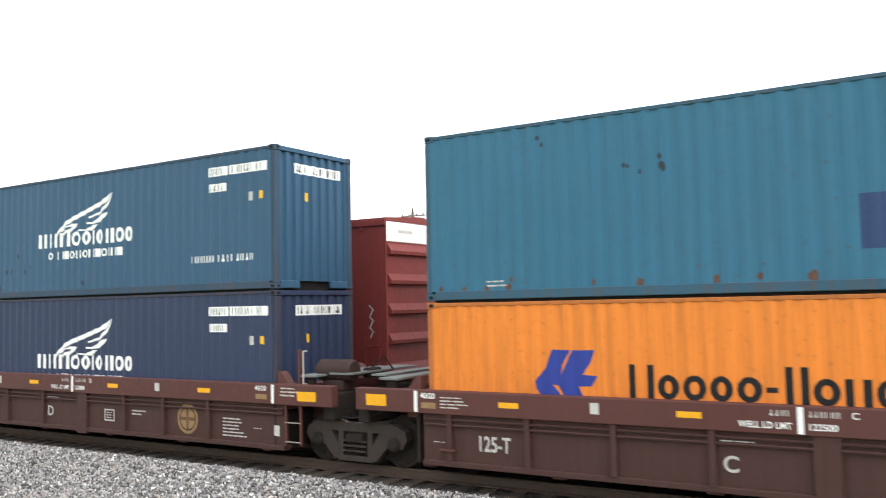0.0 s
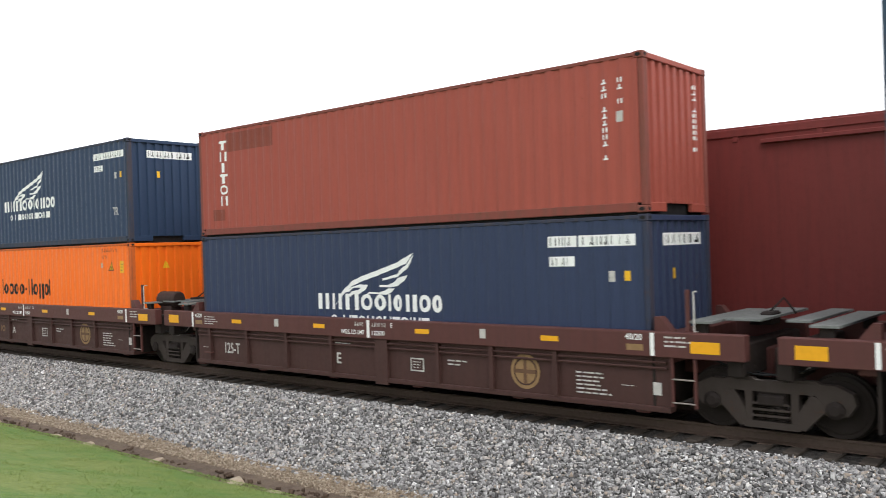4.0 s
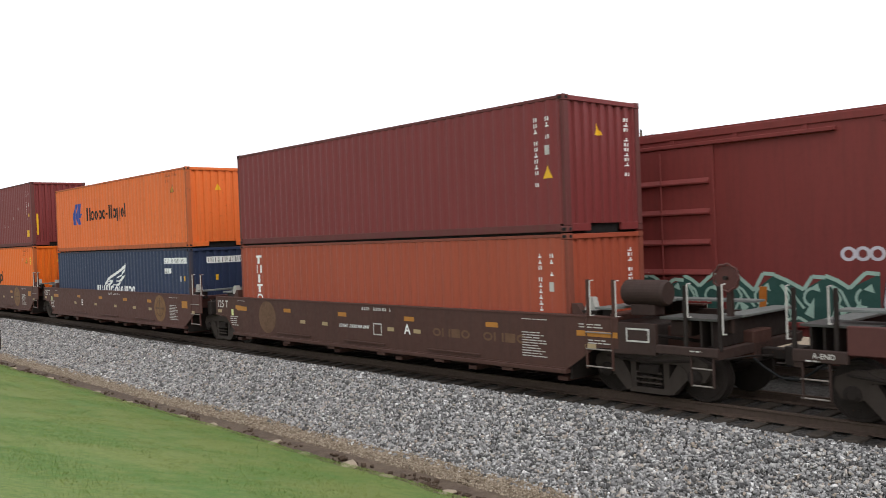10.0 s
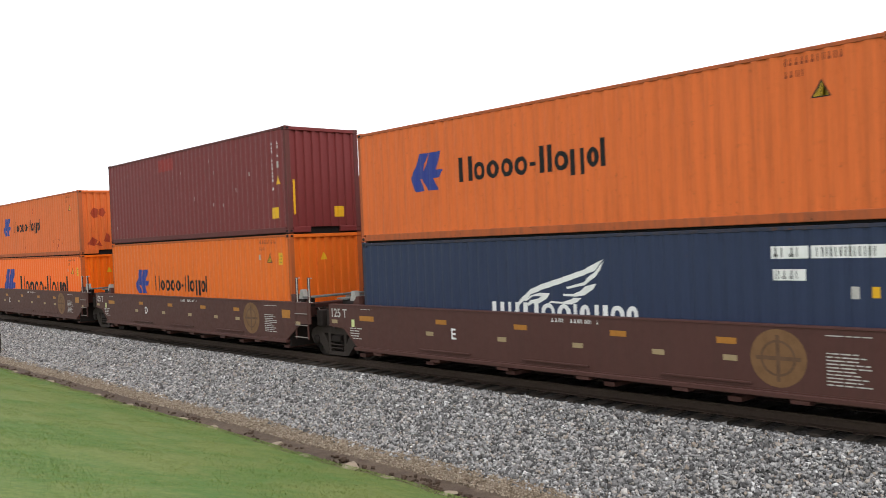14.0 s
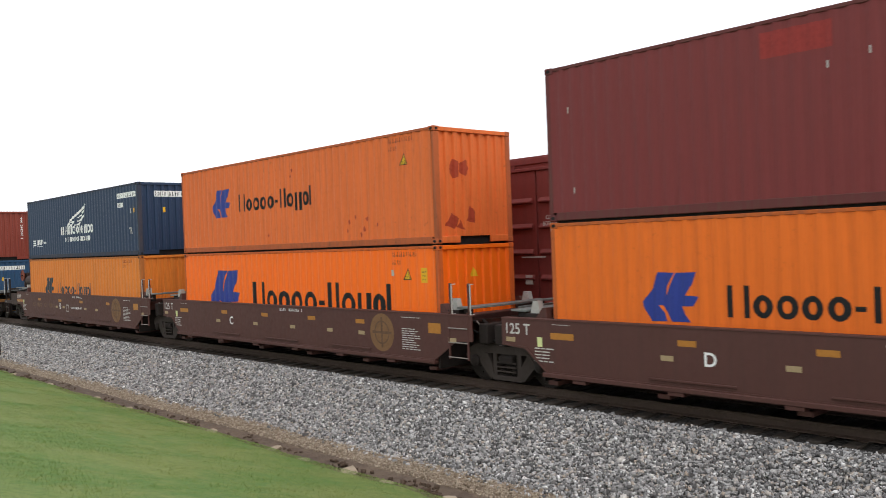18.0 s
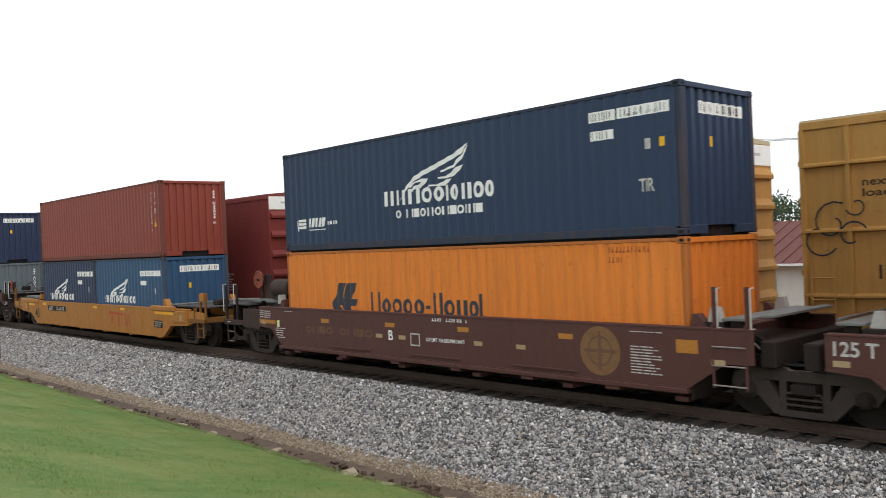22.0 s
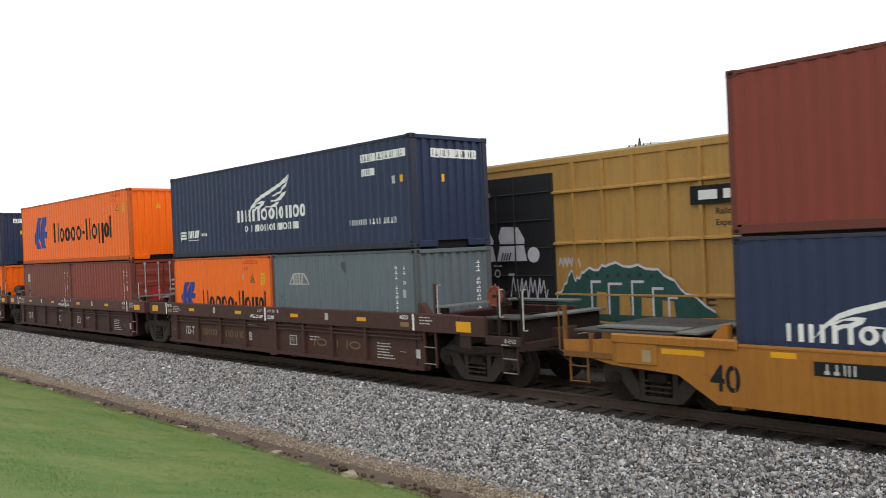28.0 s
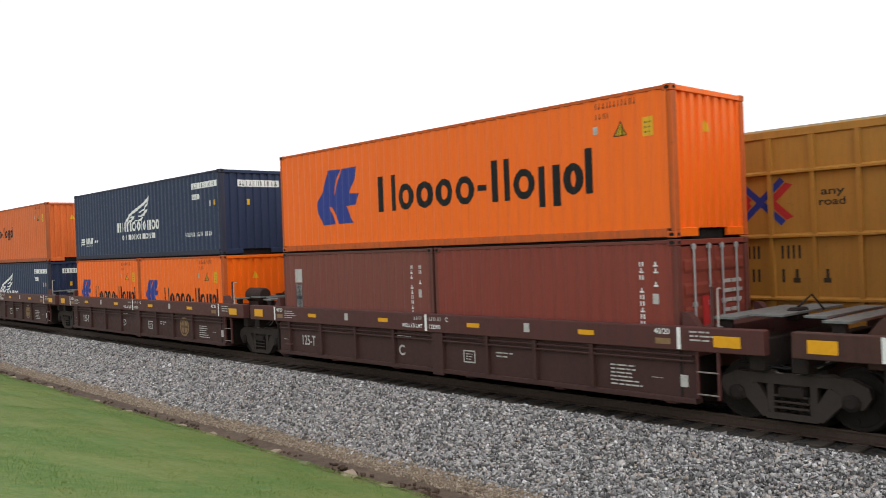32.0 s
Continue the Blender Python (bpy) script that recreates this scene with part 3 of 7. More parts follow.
def line_marks(size="small", z=1.2, length=12.192, height=2.591, tri=True, blue=None, black=None, yellow=True, u=0.0):
    """Blue emblem and black name as plain shapes on an orange side."""
    blue, black = blue or D_BLUE, black or D_BLACK
    if size == "big":
        out = [("emblem", arrow_mark(1.68 + u, 3.5 + u, z - 0.22, z + 1.16), blue), ("name_mark", word_shape(4.2 + u, 10.5 + u, z, 0.6, HL_WORD, 0.28), black)]
    elif size == "twenty":
        out = [("emblem", arrow_mark(0.44, 1.5, z + 0.08, z + 0.85), blue), ("name_mark", word_shape(1.9, 5.7, z, 0.43, HL_WORD, 0.26), black)]
    else:
        out = [("emblem", arrow_mark(2.03 + u, 3.1 + u, z - 0.12, z + 0.72), blue), ("name_mark", word_shape(3.58 + u, 7.38 + u, z, 0.37, HL_WORD, 0.28), black)]
    e = length - 12.192
    out.append(("number_bars", blocks(10.6 + e, 11.5 + e, height - 0.24, height - 0.13, 11, 0.4, 5) + blocks(10.6 + e, 10.95 + e, height - 0.42, height - 0.32, 4, 0.4, 6), D_RUSTY))
    if tri:
        c = 11.14 + e
        out += [("warning_triangle", [[(c - 0.15, height - 0.77), (c + 0.15, height - 0.77), (c, height - 0.5)]], D_BLACK),
                ("triangle_face", [[(c - 0.118, height - 0.752), (c + 0.118, height - 0.752), (c, height - 0.535)]], D_YELLOWTOP)]
    if yellow:
        out += [("height_plate", [rect(11.6 + e, 11.82 + e, height - 0.83, height - 0.5)], D_YELLOW), ("height_bars", bars(11.63 + e, 11.8 + e, height - 0.8, height - 0.55, 3), D_BLACKTOP)]
        out += [("data_plate", [rect(10.54 + e, 10.66 + e, height - 0.68, height - 0.54)], D_OLDWHITE)]
    return out

D_RUSTY = plain("dark_red_marking", (0.25, 0.05, 0.015), 0.6, 0, 0.3)
D_YELLOWTOP = plain("bright_yellow_marking", (0.8, 0.5, 0.02), 0.5, 0, 0.1)
D_BLACKTOP = plain("black_print", (0.03, 0.03, 0.03), 0.5, 0, 0.1)

def line_end(height):
    return [("warning_triangle", [[(1.03, height - 0.74), (1.23, height - 0.74), (1.13, height - 0.52)]], D_YELLOW)]

def column(u, z0, z1, n, seed=0, w=0.075):
    """A number painted downwards, as a column of short strokes."""
    r = random.Random(seed)
    step = (z1 - z0) / n
    out = []
    for i in range(n):
        z = z0 + i * step
        if i in (1, 8):
            continue
        if r.random() < 0.5:
            out += [rect(u, u + w * 0.3, z, z + step * 0.7), rect(u + w * 0.7, u + w, z, z + step * 0.7)]
        else:
            out += [rect(u, u + w, z, z + step * 0.25), rect(u + w * 0.35, u + w * 0.7, z + step * 0.25, z + step * 0.72)]
    return out

def leased_marks(height, length=12.192, vertical=True, seed=0, tri=False):
    e = length
    out = [("number_column", column(e - 0.77, height - 1.7, height - 0.34, 12, seed, 0.1), D_WHITE), ("size_column", column(e - 0.48, height - 0.8, height - 0.34, 4, seed + 1, 0.1), D_WHITE),
           ("data_plate", [rect(e - 0.51, e - 0.38, height - 1.1, height - 0.92)], D_OLDWHITE)]
    if tri:
        out.append(("warning_triangle", [[(e - 0.57, height - 1.55), (e - 0.32, height - 1.55), (e - 0.445, height - 1.3)]], D_YELLOW))
    if vertical:
        for i in range(6):
            z = height - 0.51 - i * 0.27
            q = [rect(0.82, 1.14, z + 0.15, z + 0.21), rect(0.93, 1.02, z - 0.02, z + 0.15)] if i in (0, 3) else [rect(0.84, 0.92, z - 0.02, z + 0.21), rect(1.03, 1.11, z - 0.02, z + 0.21)] if i in (1, 5) else [rect(0.93, 1.02, z - 0.02, z + 0.21)] if i == 2 else oval(0.82, 1.13, z - 0.02, z + 0.21, 0.06)
            out.append(("name_bar", q, D_WHITE))
    return out

def leased_end(height, seed=0, tri=True):
    out = [("number_column", column(1.95, height - 1.5, height - 0.3, 12, seed, 0.1), D_WHITE)]
    if tri:
        out.append(("warning_triangle", [[(0.95, height - 0.72), (1.2, height - 0.72), (1.07, height - 0.48)]], D_YELLOW))
    return out
# ---- ground ----
def profile(y):
    """Height of the ground across the line, before the fine unevenness."""
    pts = ((-400, 1.35), (-14, 1.32), (-12.5, 1.25), (-9, 0.35), (-6.0, -0.45), (-4.6, -0.78), (-4.15, -0.86), (-3.85, -0.96), (-2.6, -0.92), (-2.2, -0.8), (9.2, -0.8), (10.5, -0.95), (60, -0.9), (800, -0.9))
    for (a, za), (b, zb) in zip(pts[:-1], pts[1:]):
        if y <= b:
            return za + (zb - za) * (y - a) / (b - a)
    return pts[-1][1]

def edge_y(x):
    """Where the turf ends, with its uneven lip."""
    return -4.05 + 0.18 * noise.noise((x * 0.35, 3.1, 0)) + 0.13 * noise.noise((x * 1.7, 1.3, 0)) + 0.035 * noise.noise((x * 6, 7.7, 0))

def ground_z(x, y):
    z = profile(y)
    if -12 < y < -2:
        z += 0.03 * noise.noise((x * 0.5, y * 0.7, 0)) + 0.012 * noise.noise((x * 2.4, y * 2.4, 5))
    return z

def ground_material():
    m, nt, bs = mat_nodes("soil_and_scree")
    v = coords(nt, shift=False)
    a, b, c = add_noise(nt, v, 0.8, 5), add_noise(nt, v, 6, 6, 0.7), add_noise(nt, v, 38, 4, 0.7)
    dark = blend(nt, ramp(nt, b, 0.35, 0.65), (0.066, 0.044, 0.032), (0.115, 0.08, 0.056))
    tan = blend(nt, ramp(nt, c, 0.35, 0.7), (0.16, 0.115, 0.075), (0.34, 0.27, 0.2))
    xyz = nt.nodes.new("ShaderNodeSeparateXYZ")
    nt.links.new(v, xyz.inputs["Vector"])
    add = nt.nodes.new("ShaderNodeMath")
    add.operation = "MULTIPLY_ADD"
    nt.links.new(b, add.inputs[0])
    add.inputs[1].default_value = 0.7
    nt.links.new(xyz.outputs["Y"], add.inputs[2])
    col = blend(nt, ramp(nt, add.outputs["Value"], -3.03, -2.65), dark, tan)
    col = blend(nt, ramp(nt, a, 0.45, 0.7, 0, 0.35), col, (0.2, 0.15, 0.1))
    nt.links.new(col, bs.inputs["Base Color"])
    bs.inputs["Roughness"].default_value = 0.95
    bumped(nt, bs, blend(nt, 0.5, b, c), 0.8, 0.05)
    return m

def turf_material():
    m, nt, bs = mat_nodes("mown_turf")
    v = coords(nt, shift=False)
    a, b, c = add_noise(nt, v, 0.45, 5), add_noise(nt, v, 4, 6, 0.7), add_noise(nt, v, 60, 4, 0.8)
    col = blend(nt, ramp(nt, a, 0.42, 0.58), (0.07, 0.158, 0.022), (0.145, 0.19, 0.042))
    col = blend(nt, ramp(nt, b, 0.4, 0.75, 0, 0.6), col, (0.24, 0.245, 0.078))
    col = blend(nt, ramp(nt, add_noise(nt, v, 14, 6, 0.8), 0.42, 0.62, 0, 0.6), col, (0.056, 0.108, 0.018))
    col = blend(nt, ramp(nt, c, 0.5, 0.75, 0, 0.35), col, (0.21, 0.245, 0.068))
    nt.links.new(col, bs.inputs["Base Color"])
    bs.inputs["Roughness"].default_value = 0.9
    bumped(nt, bs, c, 0.3, 0.02)
    return m

SOIL, TURF = ground_material(), turf_material()

def sheet(name, xs, rows_y, zf, mat, label, category, kind="structure"):
    vs = [(x, y, zf(x, y)) for y in rows_y for x in xs]
    n = len(xs)
    fs = [(j * n + i, j * n + i + 1, (j + 1) * n + i + 1, (j + 1) * n + i) for j in range(len(rows_y) - 1) for i in range(n - 1)]
    me = bpy.data.meshes.new(name)
    me.from_pydata(vs, [], fs)
    me.materials.append(mat)
    for p in me.polygons:
        p.use_smooth = True
    return tagged(new(name, me), label, category, "", kind)

xs_fine = [-1200, -600, -300, -160, -100, -70] + [-60 + 0.5 * i for i in range(141)] + [14, 20, 40, 100, 300, 1200]
sheet("ground", xs_fine, [-900, -300, -100, -40, -14, -12, -10, -8, -6.5] + [-6 + 0.25 * i for i in range(17)] + [9.2, 10.5, 20, 60, 200, 900], lambda x, y: ground_z(x, y) - (0.05 if y < -4.2 else 0), SOIL, "bare brown soil with washed-out gravel beside the line", "ground")

def turf_sheet():
    n = 321
    xs = [-60 + 70 * i / (n - 1) for i in range(n)]
    xs = [-900, -300, -120] + xs + [30, 120, 900]
    ks = [0, 0.01, 0.03, 0.07, 0.13, 0.22, 0.35, 0.5, 0.7, 0.85, 1.0]
    vs = []
    for k in ks:
        for x in xs:
            y = edge_y(x) + (-14 - edge_y(x)) * k
            z = ground_z(x, y) + (0.075 if k > 0.012 else (0.03 if k > 0 else -0.06)) + 0.02 * noise.noise((x * 1.1, y * 1.1, 9))
            vs.append((x, y, z))
    for x in xs:
        vs.append((x, -900, 1.42))
    n = len(xs)
    fs = [(j * n + i, (j + 1) * n + i, (j + 1) * n + i + 1, j * n + i + 1) for j in range(len(ks)) for i in range(n - 1)]
    me = bpy.data.meshes.new("lawn")
    me.from_pydata(vs, [], fs)
    me.materials.append(TURF)
    for p in me.polygons:
        p.use_smooth = True
    return tagged(new("lawn", me), "short mown green grass bank above the railway", "grass", "", "structure")

turf_sheet()

def ballast_z(y):
    if y < -0.75:
        return -0.2 + (y + 0.75) * 0.37
    if y > 7.9:
        return -0.2 - (y - 7.9) * 0.45
    return -0.2 if not -0.75 < y < -0.3 else -0.19

def stone_material():
    m, nt, bs = mat_nodes("crushed_granite")
    geo = nt.nodes.new("ShaderNodeNewGeometry")
    v = coords(nt, shift=False)
    cr = nt.nodes.new("ShaderNodeValToRGB")
    el = cr.color_ramp.elements
    el[0].position, el[0].color = 0.0, (0.04, 0.038, 0.038, 1)
    el[1].position, el[1].color = 1.0, (0.8, 0.79, 0.79, 1)
    for pos, col in ((0.25, (0.155, 0.15, 0.15, 1)), (0.55, (0.325, 0.315, 0.312, 1)), (0.8, (0.49, 0.48, 0.475, 1)), (0.88, (0.36, 0.29, 0.23, 1))):
        e = el.new(pos)
        e.color = col
    nt.links.new(geo.outputs["Random Per Island"], cr.inputs["Fac"])
    n = add_noise(nt, v, 70, 4, 0.7)
    col = blend(nt, ramp(nt, n, 0.4, 0.75, 0, 0.4), cr.outputs["Color"], (0.12, 0.11, 0.105))
    nt.links.new(col, bs.inputs["Base Color"])
    bs.inputs["Roughness"].default_value = 0.85
    bumped(nt, bs, n, 0.4, 0.01)
    return m

def bed_material():
    m, nt, bs = mat_nodes("ballast_bed")
    v = coords(nt, shift=False)
    vo = nt.nodes.new("ShaderNodeTexVoronoi")
    vo.inputs["Scale"].default_value = 16
    nt.links.new(v, vo.inputs["Vector"])
    hs = nt.nodes.new("ShaderNodeSeparateColor")
    nt.links.new(vo.outputs["Color"], hs.inputs["Color"])
    col = blend(nt, hs.outputs["Red"], (0.09, 0.085, 0.083), (0.42, 0.41, 0.4))
    nt.links.new(col, bs.inputs["Base Color"])
    bs.inputs["Roughness"].default_value = 0.9
    bumped(nt, bs, vo.outputs["Distance"], 0.9, 0.04)
    return m

# Oil-stained stone; its darkness also holds the shade under the trains.
def oily_shaded_material():
    m, nt, bs = mat_nodes("oily_shaded_ballast")
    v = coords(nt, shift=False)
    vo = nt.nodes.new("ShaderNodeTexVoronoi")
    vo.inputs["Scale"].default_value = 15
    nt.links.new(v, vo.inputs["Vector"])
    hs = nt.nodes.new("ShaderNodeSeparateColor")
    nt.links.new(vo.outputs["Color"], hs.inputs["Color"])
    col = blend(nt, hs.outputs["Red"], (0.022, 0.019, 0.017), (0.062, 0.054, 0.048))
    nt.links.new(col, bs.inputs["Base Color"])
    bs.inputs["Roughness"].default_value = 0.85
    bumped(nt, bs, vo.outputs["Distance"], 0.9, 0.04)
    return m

STONE, BED, OILY_SHADED = stone_material(), bed_material(), oily_shaded_material()
BX = [-1200, -400, -150, -100] + [-80 + 1.0 * i for i in range(96)] + [40, 150, 1200]
sheet("ballast_shoulder", BX, [-2.75, -2.4, -2.0, -1.6, -1.2, -0.75, -0.3], lambda x, y: ballast_z(y) - 0.02, BED, "grey crushed stone shoulder of the railway", "gravel")
sheet("track_bed", BX, [-0.3, 0.3, 1.2, 2.1, 2.8, 3.2, 4.2, 5.4, 6.6, 7.3, 7.9, 9.6], lambda x, y: ballast_z(y) - 0.02, OILY_SHADED, "dark oil-stained ballast between the rails, with train shade in its colour", "gravel")

def scatter(name, mat, label, category, points, size, flat_k=0.75, seed=1):
    """Many small angular stones as one mesh."""
    rng = np.random.default_rng(seed)
    n = len(points)
    base = np.array([(x, y, z) for x in (-1, 1) for y in (-1, 1) for z in (-1, 1)]) * 0.8
    quads = ((0, 1, 3, 2), (4, 6, 7, 5), (0, 4, 5, 1), (2, 3, 7, 6), (0, 2, 6, 4), (1, 5, 7, 3))
    tri = np.array([t for a, b, c, d in quads for t in ((a, b, c), (a, c, d))])
    v = base[None] + rng.uniform(-0.55, 0.55, (n, 8, 3))
    v *= rng.uniform(0.55, 1.45, (n, 1, 3)) * np.array([1, 1, flat_k])
    a = rng.uniform(0, 6.28, (n, 2))
    ca, sa, cb, sb = np.cos(a[:, :1]), np.sin(a[:, :1]), np.cos(a[:, 1:] * 0.3), np.sin(a[:, 1:] * 0.3)
    x, y, z = v[..., 0], v[..., 1] * cb - v[..., 2] * sb, v[..., 1] * sb + v[..., 2] * cb
    x, y = x * ca - y * sa, x * sa + y * ca
    s = (size * rng.lognormal(0, 0.22, n))[:, None]
    v = np.stack([x * s, y * s, z * s], 2) + np.array(points)[:, None]
    f = (tri[None] + (np.arange(n) * 8)[:, None, None]).reshape(-1)
    me = bpy.data.meshes.new(name)
    me.vertices.add(n * 8)
    me.vertices.foreach_set("co", v.reshape(-1))
    me.loops.add(len(f))
    me.loops.foreach_set("vertex_index", f)
    me.polygons.add(n * 12)
    me.polygons.foreach_set("loop_start", np.arange(0, len(f), 3))
    me.update(calc_edges=True)
    me.materials.append(mat)
    return tagged(new(name, me), label, category, "", "stuff")

rng = np.random.default_rng(4)

def stone_points(n, x0, x1, y0, y1, lift=0.005, skew=1.0):
    xs = x1 - (x1 - x0) * rng.random(n) ** skew
    ys = y0 + (y1 - y0) * rng.random(n)
    return [(x, y, ballast_z(y) + lift + 0.01 * rng.standard_normal()) for x, y in zip(xs, ys)]

scatter("ballast_stones", STONE, "loose grey crushed granite ballast", "gravel", stone_points(118000, -48, 3, -2.75, -0.22, 0.0, 1.5), 0.022)
def tan_stone_material():
    m, nt, bs = mat_nodes("soil_stained_stone")
    geo = nt.nodes.new("ShaderNodeNewGeometry")
    v = coords(nt, shift=False)
    col = blend(nt, geo.outputs["Random Per Island"], (0.14, 0.1, 0.066), (0.4, 0.33, 0.25))
    col = blend(nt, ramp(nt, add_noise(nt, v, 50, 4, 0.7), 0.45, 0.75, 0, 0.5), col, (0.1, 0.07, 0.045))
    nt.links.new(col, bs.inputs["Base Color"])
    bs.inputs["Roughness"].default_value = 0.9
    return m

def spill(n, y0, y1, skew):
    ys = y0 + (y1 - y0) * rng.random(n) ** skew
    xs = 1 - 42 * rng.random(n) ** 1.4
    return [(x, y, max(ground_z(x, y), ballast_z(y) - 0.03) + 0.004) for x, y in zip(xs, ys)]

scatter("soil_stained_stones", tan_stone_material(), "small tan stones washed out over bare soil", "gravel", spill(30000, -2.2, -3.36, 0.8), 0.0155)
scatter("spilled_stones", STONE, "scattered grey stones on bare soil", "gravel", spill(2500, -2.4, -2.95, 1.6), 0.024)
CLOD = plain("earth_clod", (0.075, 0.05, 0.035), 0.95, 0, 0.3)
scatter("earth_clods", CLOD, "crumbled brown earth along the turf edge", "soil", [(x, edge_y(x) + 0.02 + 0.5 * rng.random() ** 1.5, ground_z(x, edge_y(x) + 0.2) + 0.01) for x in np.concatenate([rng.normal(c, 0.35, 22) for c in rng.uniform(-38, -3, 36)])], 0.03)

def edge_rock(x, y, size, seed):
    size *= 1.5
    r = random.Random(seed)
    ob = thing("rock", "flat pale tan stone lying at the turf edge", "stone", "stones along the turf edge")
    place(ob, pose(x, y, ground_z(x, y) + 0.02, r.uniform(-8, 8), r.uniform(-8, 8), r.uniform(0, 180)))
    m, n = M(), 9
    rings = []
    for k, (q, z) in enumerate(((0.8, -0.06), (1.0, 0.0), (0.85, 0.18), (0.4, 0.26))):
        rings += [(size * q * math.cos(i * math.tau / n) * r.uniform(0.8, 1.15), 0.6 * size * q * math.sin(i * math.tau / n) * r.uniform(0.8, 1.15), size * z * r.uniform(0.8, 1.2)) for i in range(n)]
    m.add(rings, [(k * n + i, k * n + (i + 1) % n, (k + 1) * n + (i + 1) % n, (k + 1) * n + i) for k in range(3) for i in range(n)] + [tuple(range(3 * n, 4 * n)), tuple(range(n - 1, -1, -1))])
    part("stone", m, ROCK, ob)

ROCK = plain("pale_sandstone", (0.34, 0.28, 0.21), 0.9, 0, 0.35, 9)
for i, (x, dy, size) in enumerate(((-27.5, 0.12, 0.14), (-23.8, 0.2, 0.1), (-21.2, 0.08, 0.12), (-18.6, 0.25, 0.09), (-16.9, 0.1, 0.15), (-14.6, 0.3, 0.13), (-13.2, 0.12, 0.09), (-11.9, 0.2, 0.16), (-10.9, 0.1, 0.1), (-9.6, 0.22, 0.12), (-30.9, 0.1, 0.13))):
    edge_rock(x, edge_y(x) + dy, size, 300 + i)

def blade_material():
    m, nt, bs = mat_nodes("grass_blades")
    geo = nt.nodes.new("ShaderNodeNewGeometry")
    v = coords(nt, shift=False)
    col = blend(nt, geo.outputs["Random Per Island"], (0.085, 0.17, 0.026), (0.2, 0.262, 0.06))
    col = blend(nt, ramp(nt, add_noise(nt, v, 0.45, 5), 0.42, 0.6, 0, 0.5), col, (0.25, 0.262, 0.08))
    col = blend(nt, ramp(nt, add_noise(nt, v, 9, 5, 0.75), 0.45, 0.65, 0, 0.5), col, (0.07, 0.13, 0.022))
    nt.links.new(col, bs.inputs["Base Color"])
    bs.inputs["Roughness"].default_value = 0.6
    return m

def grass_blades(n):
    y = -4.0 - 6.5 * rng.random(n) ** 1.3
    x = -3.0 - 33 * rng.random(n) ** 1.2
    ye = np.array([edge_y(a) for a in x])
    y = np.where(y > ye - 0.02, ye - 0.02 - 0.3 * rng.random(n), y)
    z = np.array([ground_z(a, b) + 0.073 + 0.02 * noise.noise((a * 1.1, b * 1.1, 9)) for a, b in zip(x, y)])
    ang = rng.random(n) * 6.28
    h = 0.008 + 0.024 * rng.random(n) ** 2
    w = 0.003 + 0.004 * rng.random(n)
    lean = rng.normal(0, 0.014, (n, 2))
    dx, dy = np.cos(ang) * w, np.sin(ang) * w
    v = np.stack([np.stack([x - dx, y - dy, z], 1), np.stack([x + dx, y + dy, z], 1), np.stack([x + lean[:, 0], y + lean[:, 1], z + h], 1)], 1)
    me = bpy.data.meshes.new("grass")
    me.vertices.add(n * 3)
    me.vertices.foreach_set("co", v.reshape(-1))
    me.loops.add(n * 3)
    me.loops.foreach_set("vertex_index", np.arange(n * 3))
    me.polygons.add(n)
    me.polygons.foreach_set("loop_start", np.arange(0, n * 3, 3))
    me.update(calc_edges=True)
    me.materials.append(blade_material())
    return tagged(new("grass", me), "short green grass blades on the bank", "grass", "", "stuff")

grass_blades(230000)

# rails and ties
TIE = plain("creosoted_timber", (0.062, 0.05, 0.041), 0.9, 0, 0.4, 8)

def rail_mesh(x0, x1, y):
    prof = [(-0.07, -0.18), (0.07, -0.18), (0.07, -0.165), (0.012, -0.14), (0.012, -0.045), (0.036, -0.035), (0.036, -0.004), (0.028, 0.0), (-0.028, 0.0), (-0.036, -0.004), (-0.036, -0.035), (-0.012, -0.045), (-0.012, -0.14), (-0.07, -0.165)]
    return M().prism([(y + a, b) for a, b in prof], x0, x1, "x")

def track(name, label, yc, x0, x1, step, single):
    t = thing(name, label, "railway track", "", "structure")
    for s in (-1, 1):
        part("rail", rail_mesh(-1200, 600, yc + s * 0.7535), RAILSTEEL, t, "rusty brown steel rail")
    tm = M().box(-0.115, 0.115, -1.3, 1.3, -0.35, -0.178, 0.012).mesh("tie", TIE)
    pm = M().box(-0.1, 0.1, -0.17, 0.17, -0.182, -0.168, 0.003).mesh("tie_plate", RAILSTEEL)
    r = random.Random(7)
    x = x0
    while x < x1:
        ob = new("tie", tm)
        ob.parent = t
        ob.matrix_basis = pose(x + r.uniform(-0.03, 0.03), yc + r.uniform(-0.05, 0.05), r.uniform(-0.012, 0.008), 0, 0, r.uniform(-1.2, 1.2))
        if single and -48 < x < 4:
            q = new("tie_plate", pm)
            q.parent = ob
            q.matrix_basis = pose(0, -0.7535, 0)
        x += step
    return t

track("near_track", "rusty rails on dark timber ties in grey ballast", 1.219, -125, 18, 0.51, True)
track("far_track", "rusty rails on dark timber ties behind the container train", 5.45, -75, 15, 0.61, False)
def bars_on(name, polys, y, mat, parent):
    for g in islands(polys):
        part(name, flat(g, y), mat, parent)

# ---- trucks, wheels, couplers ----
WR = 0.457
WHEELS = []

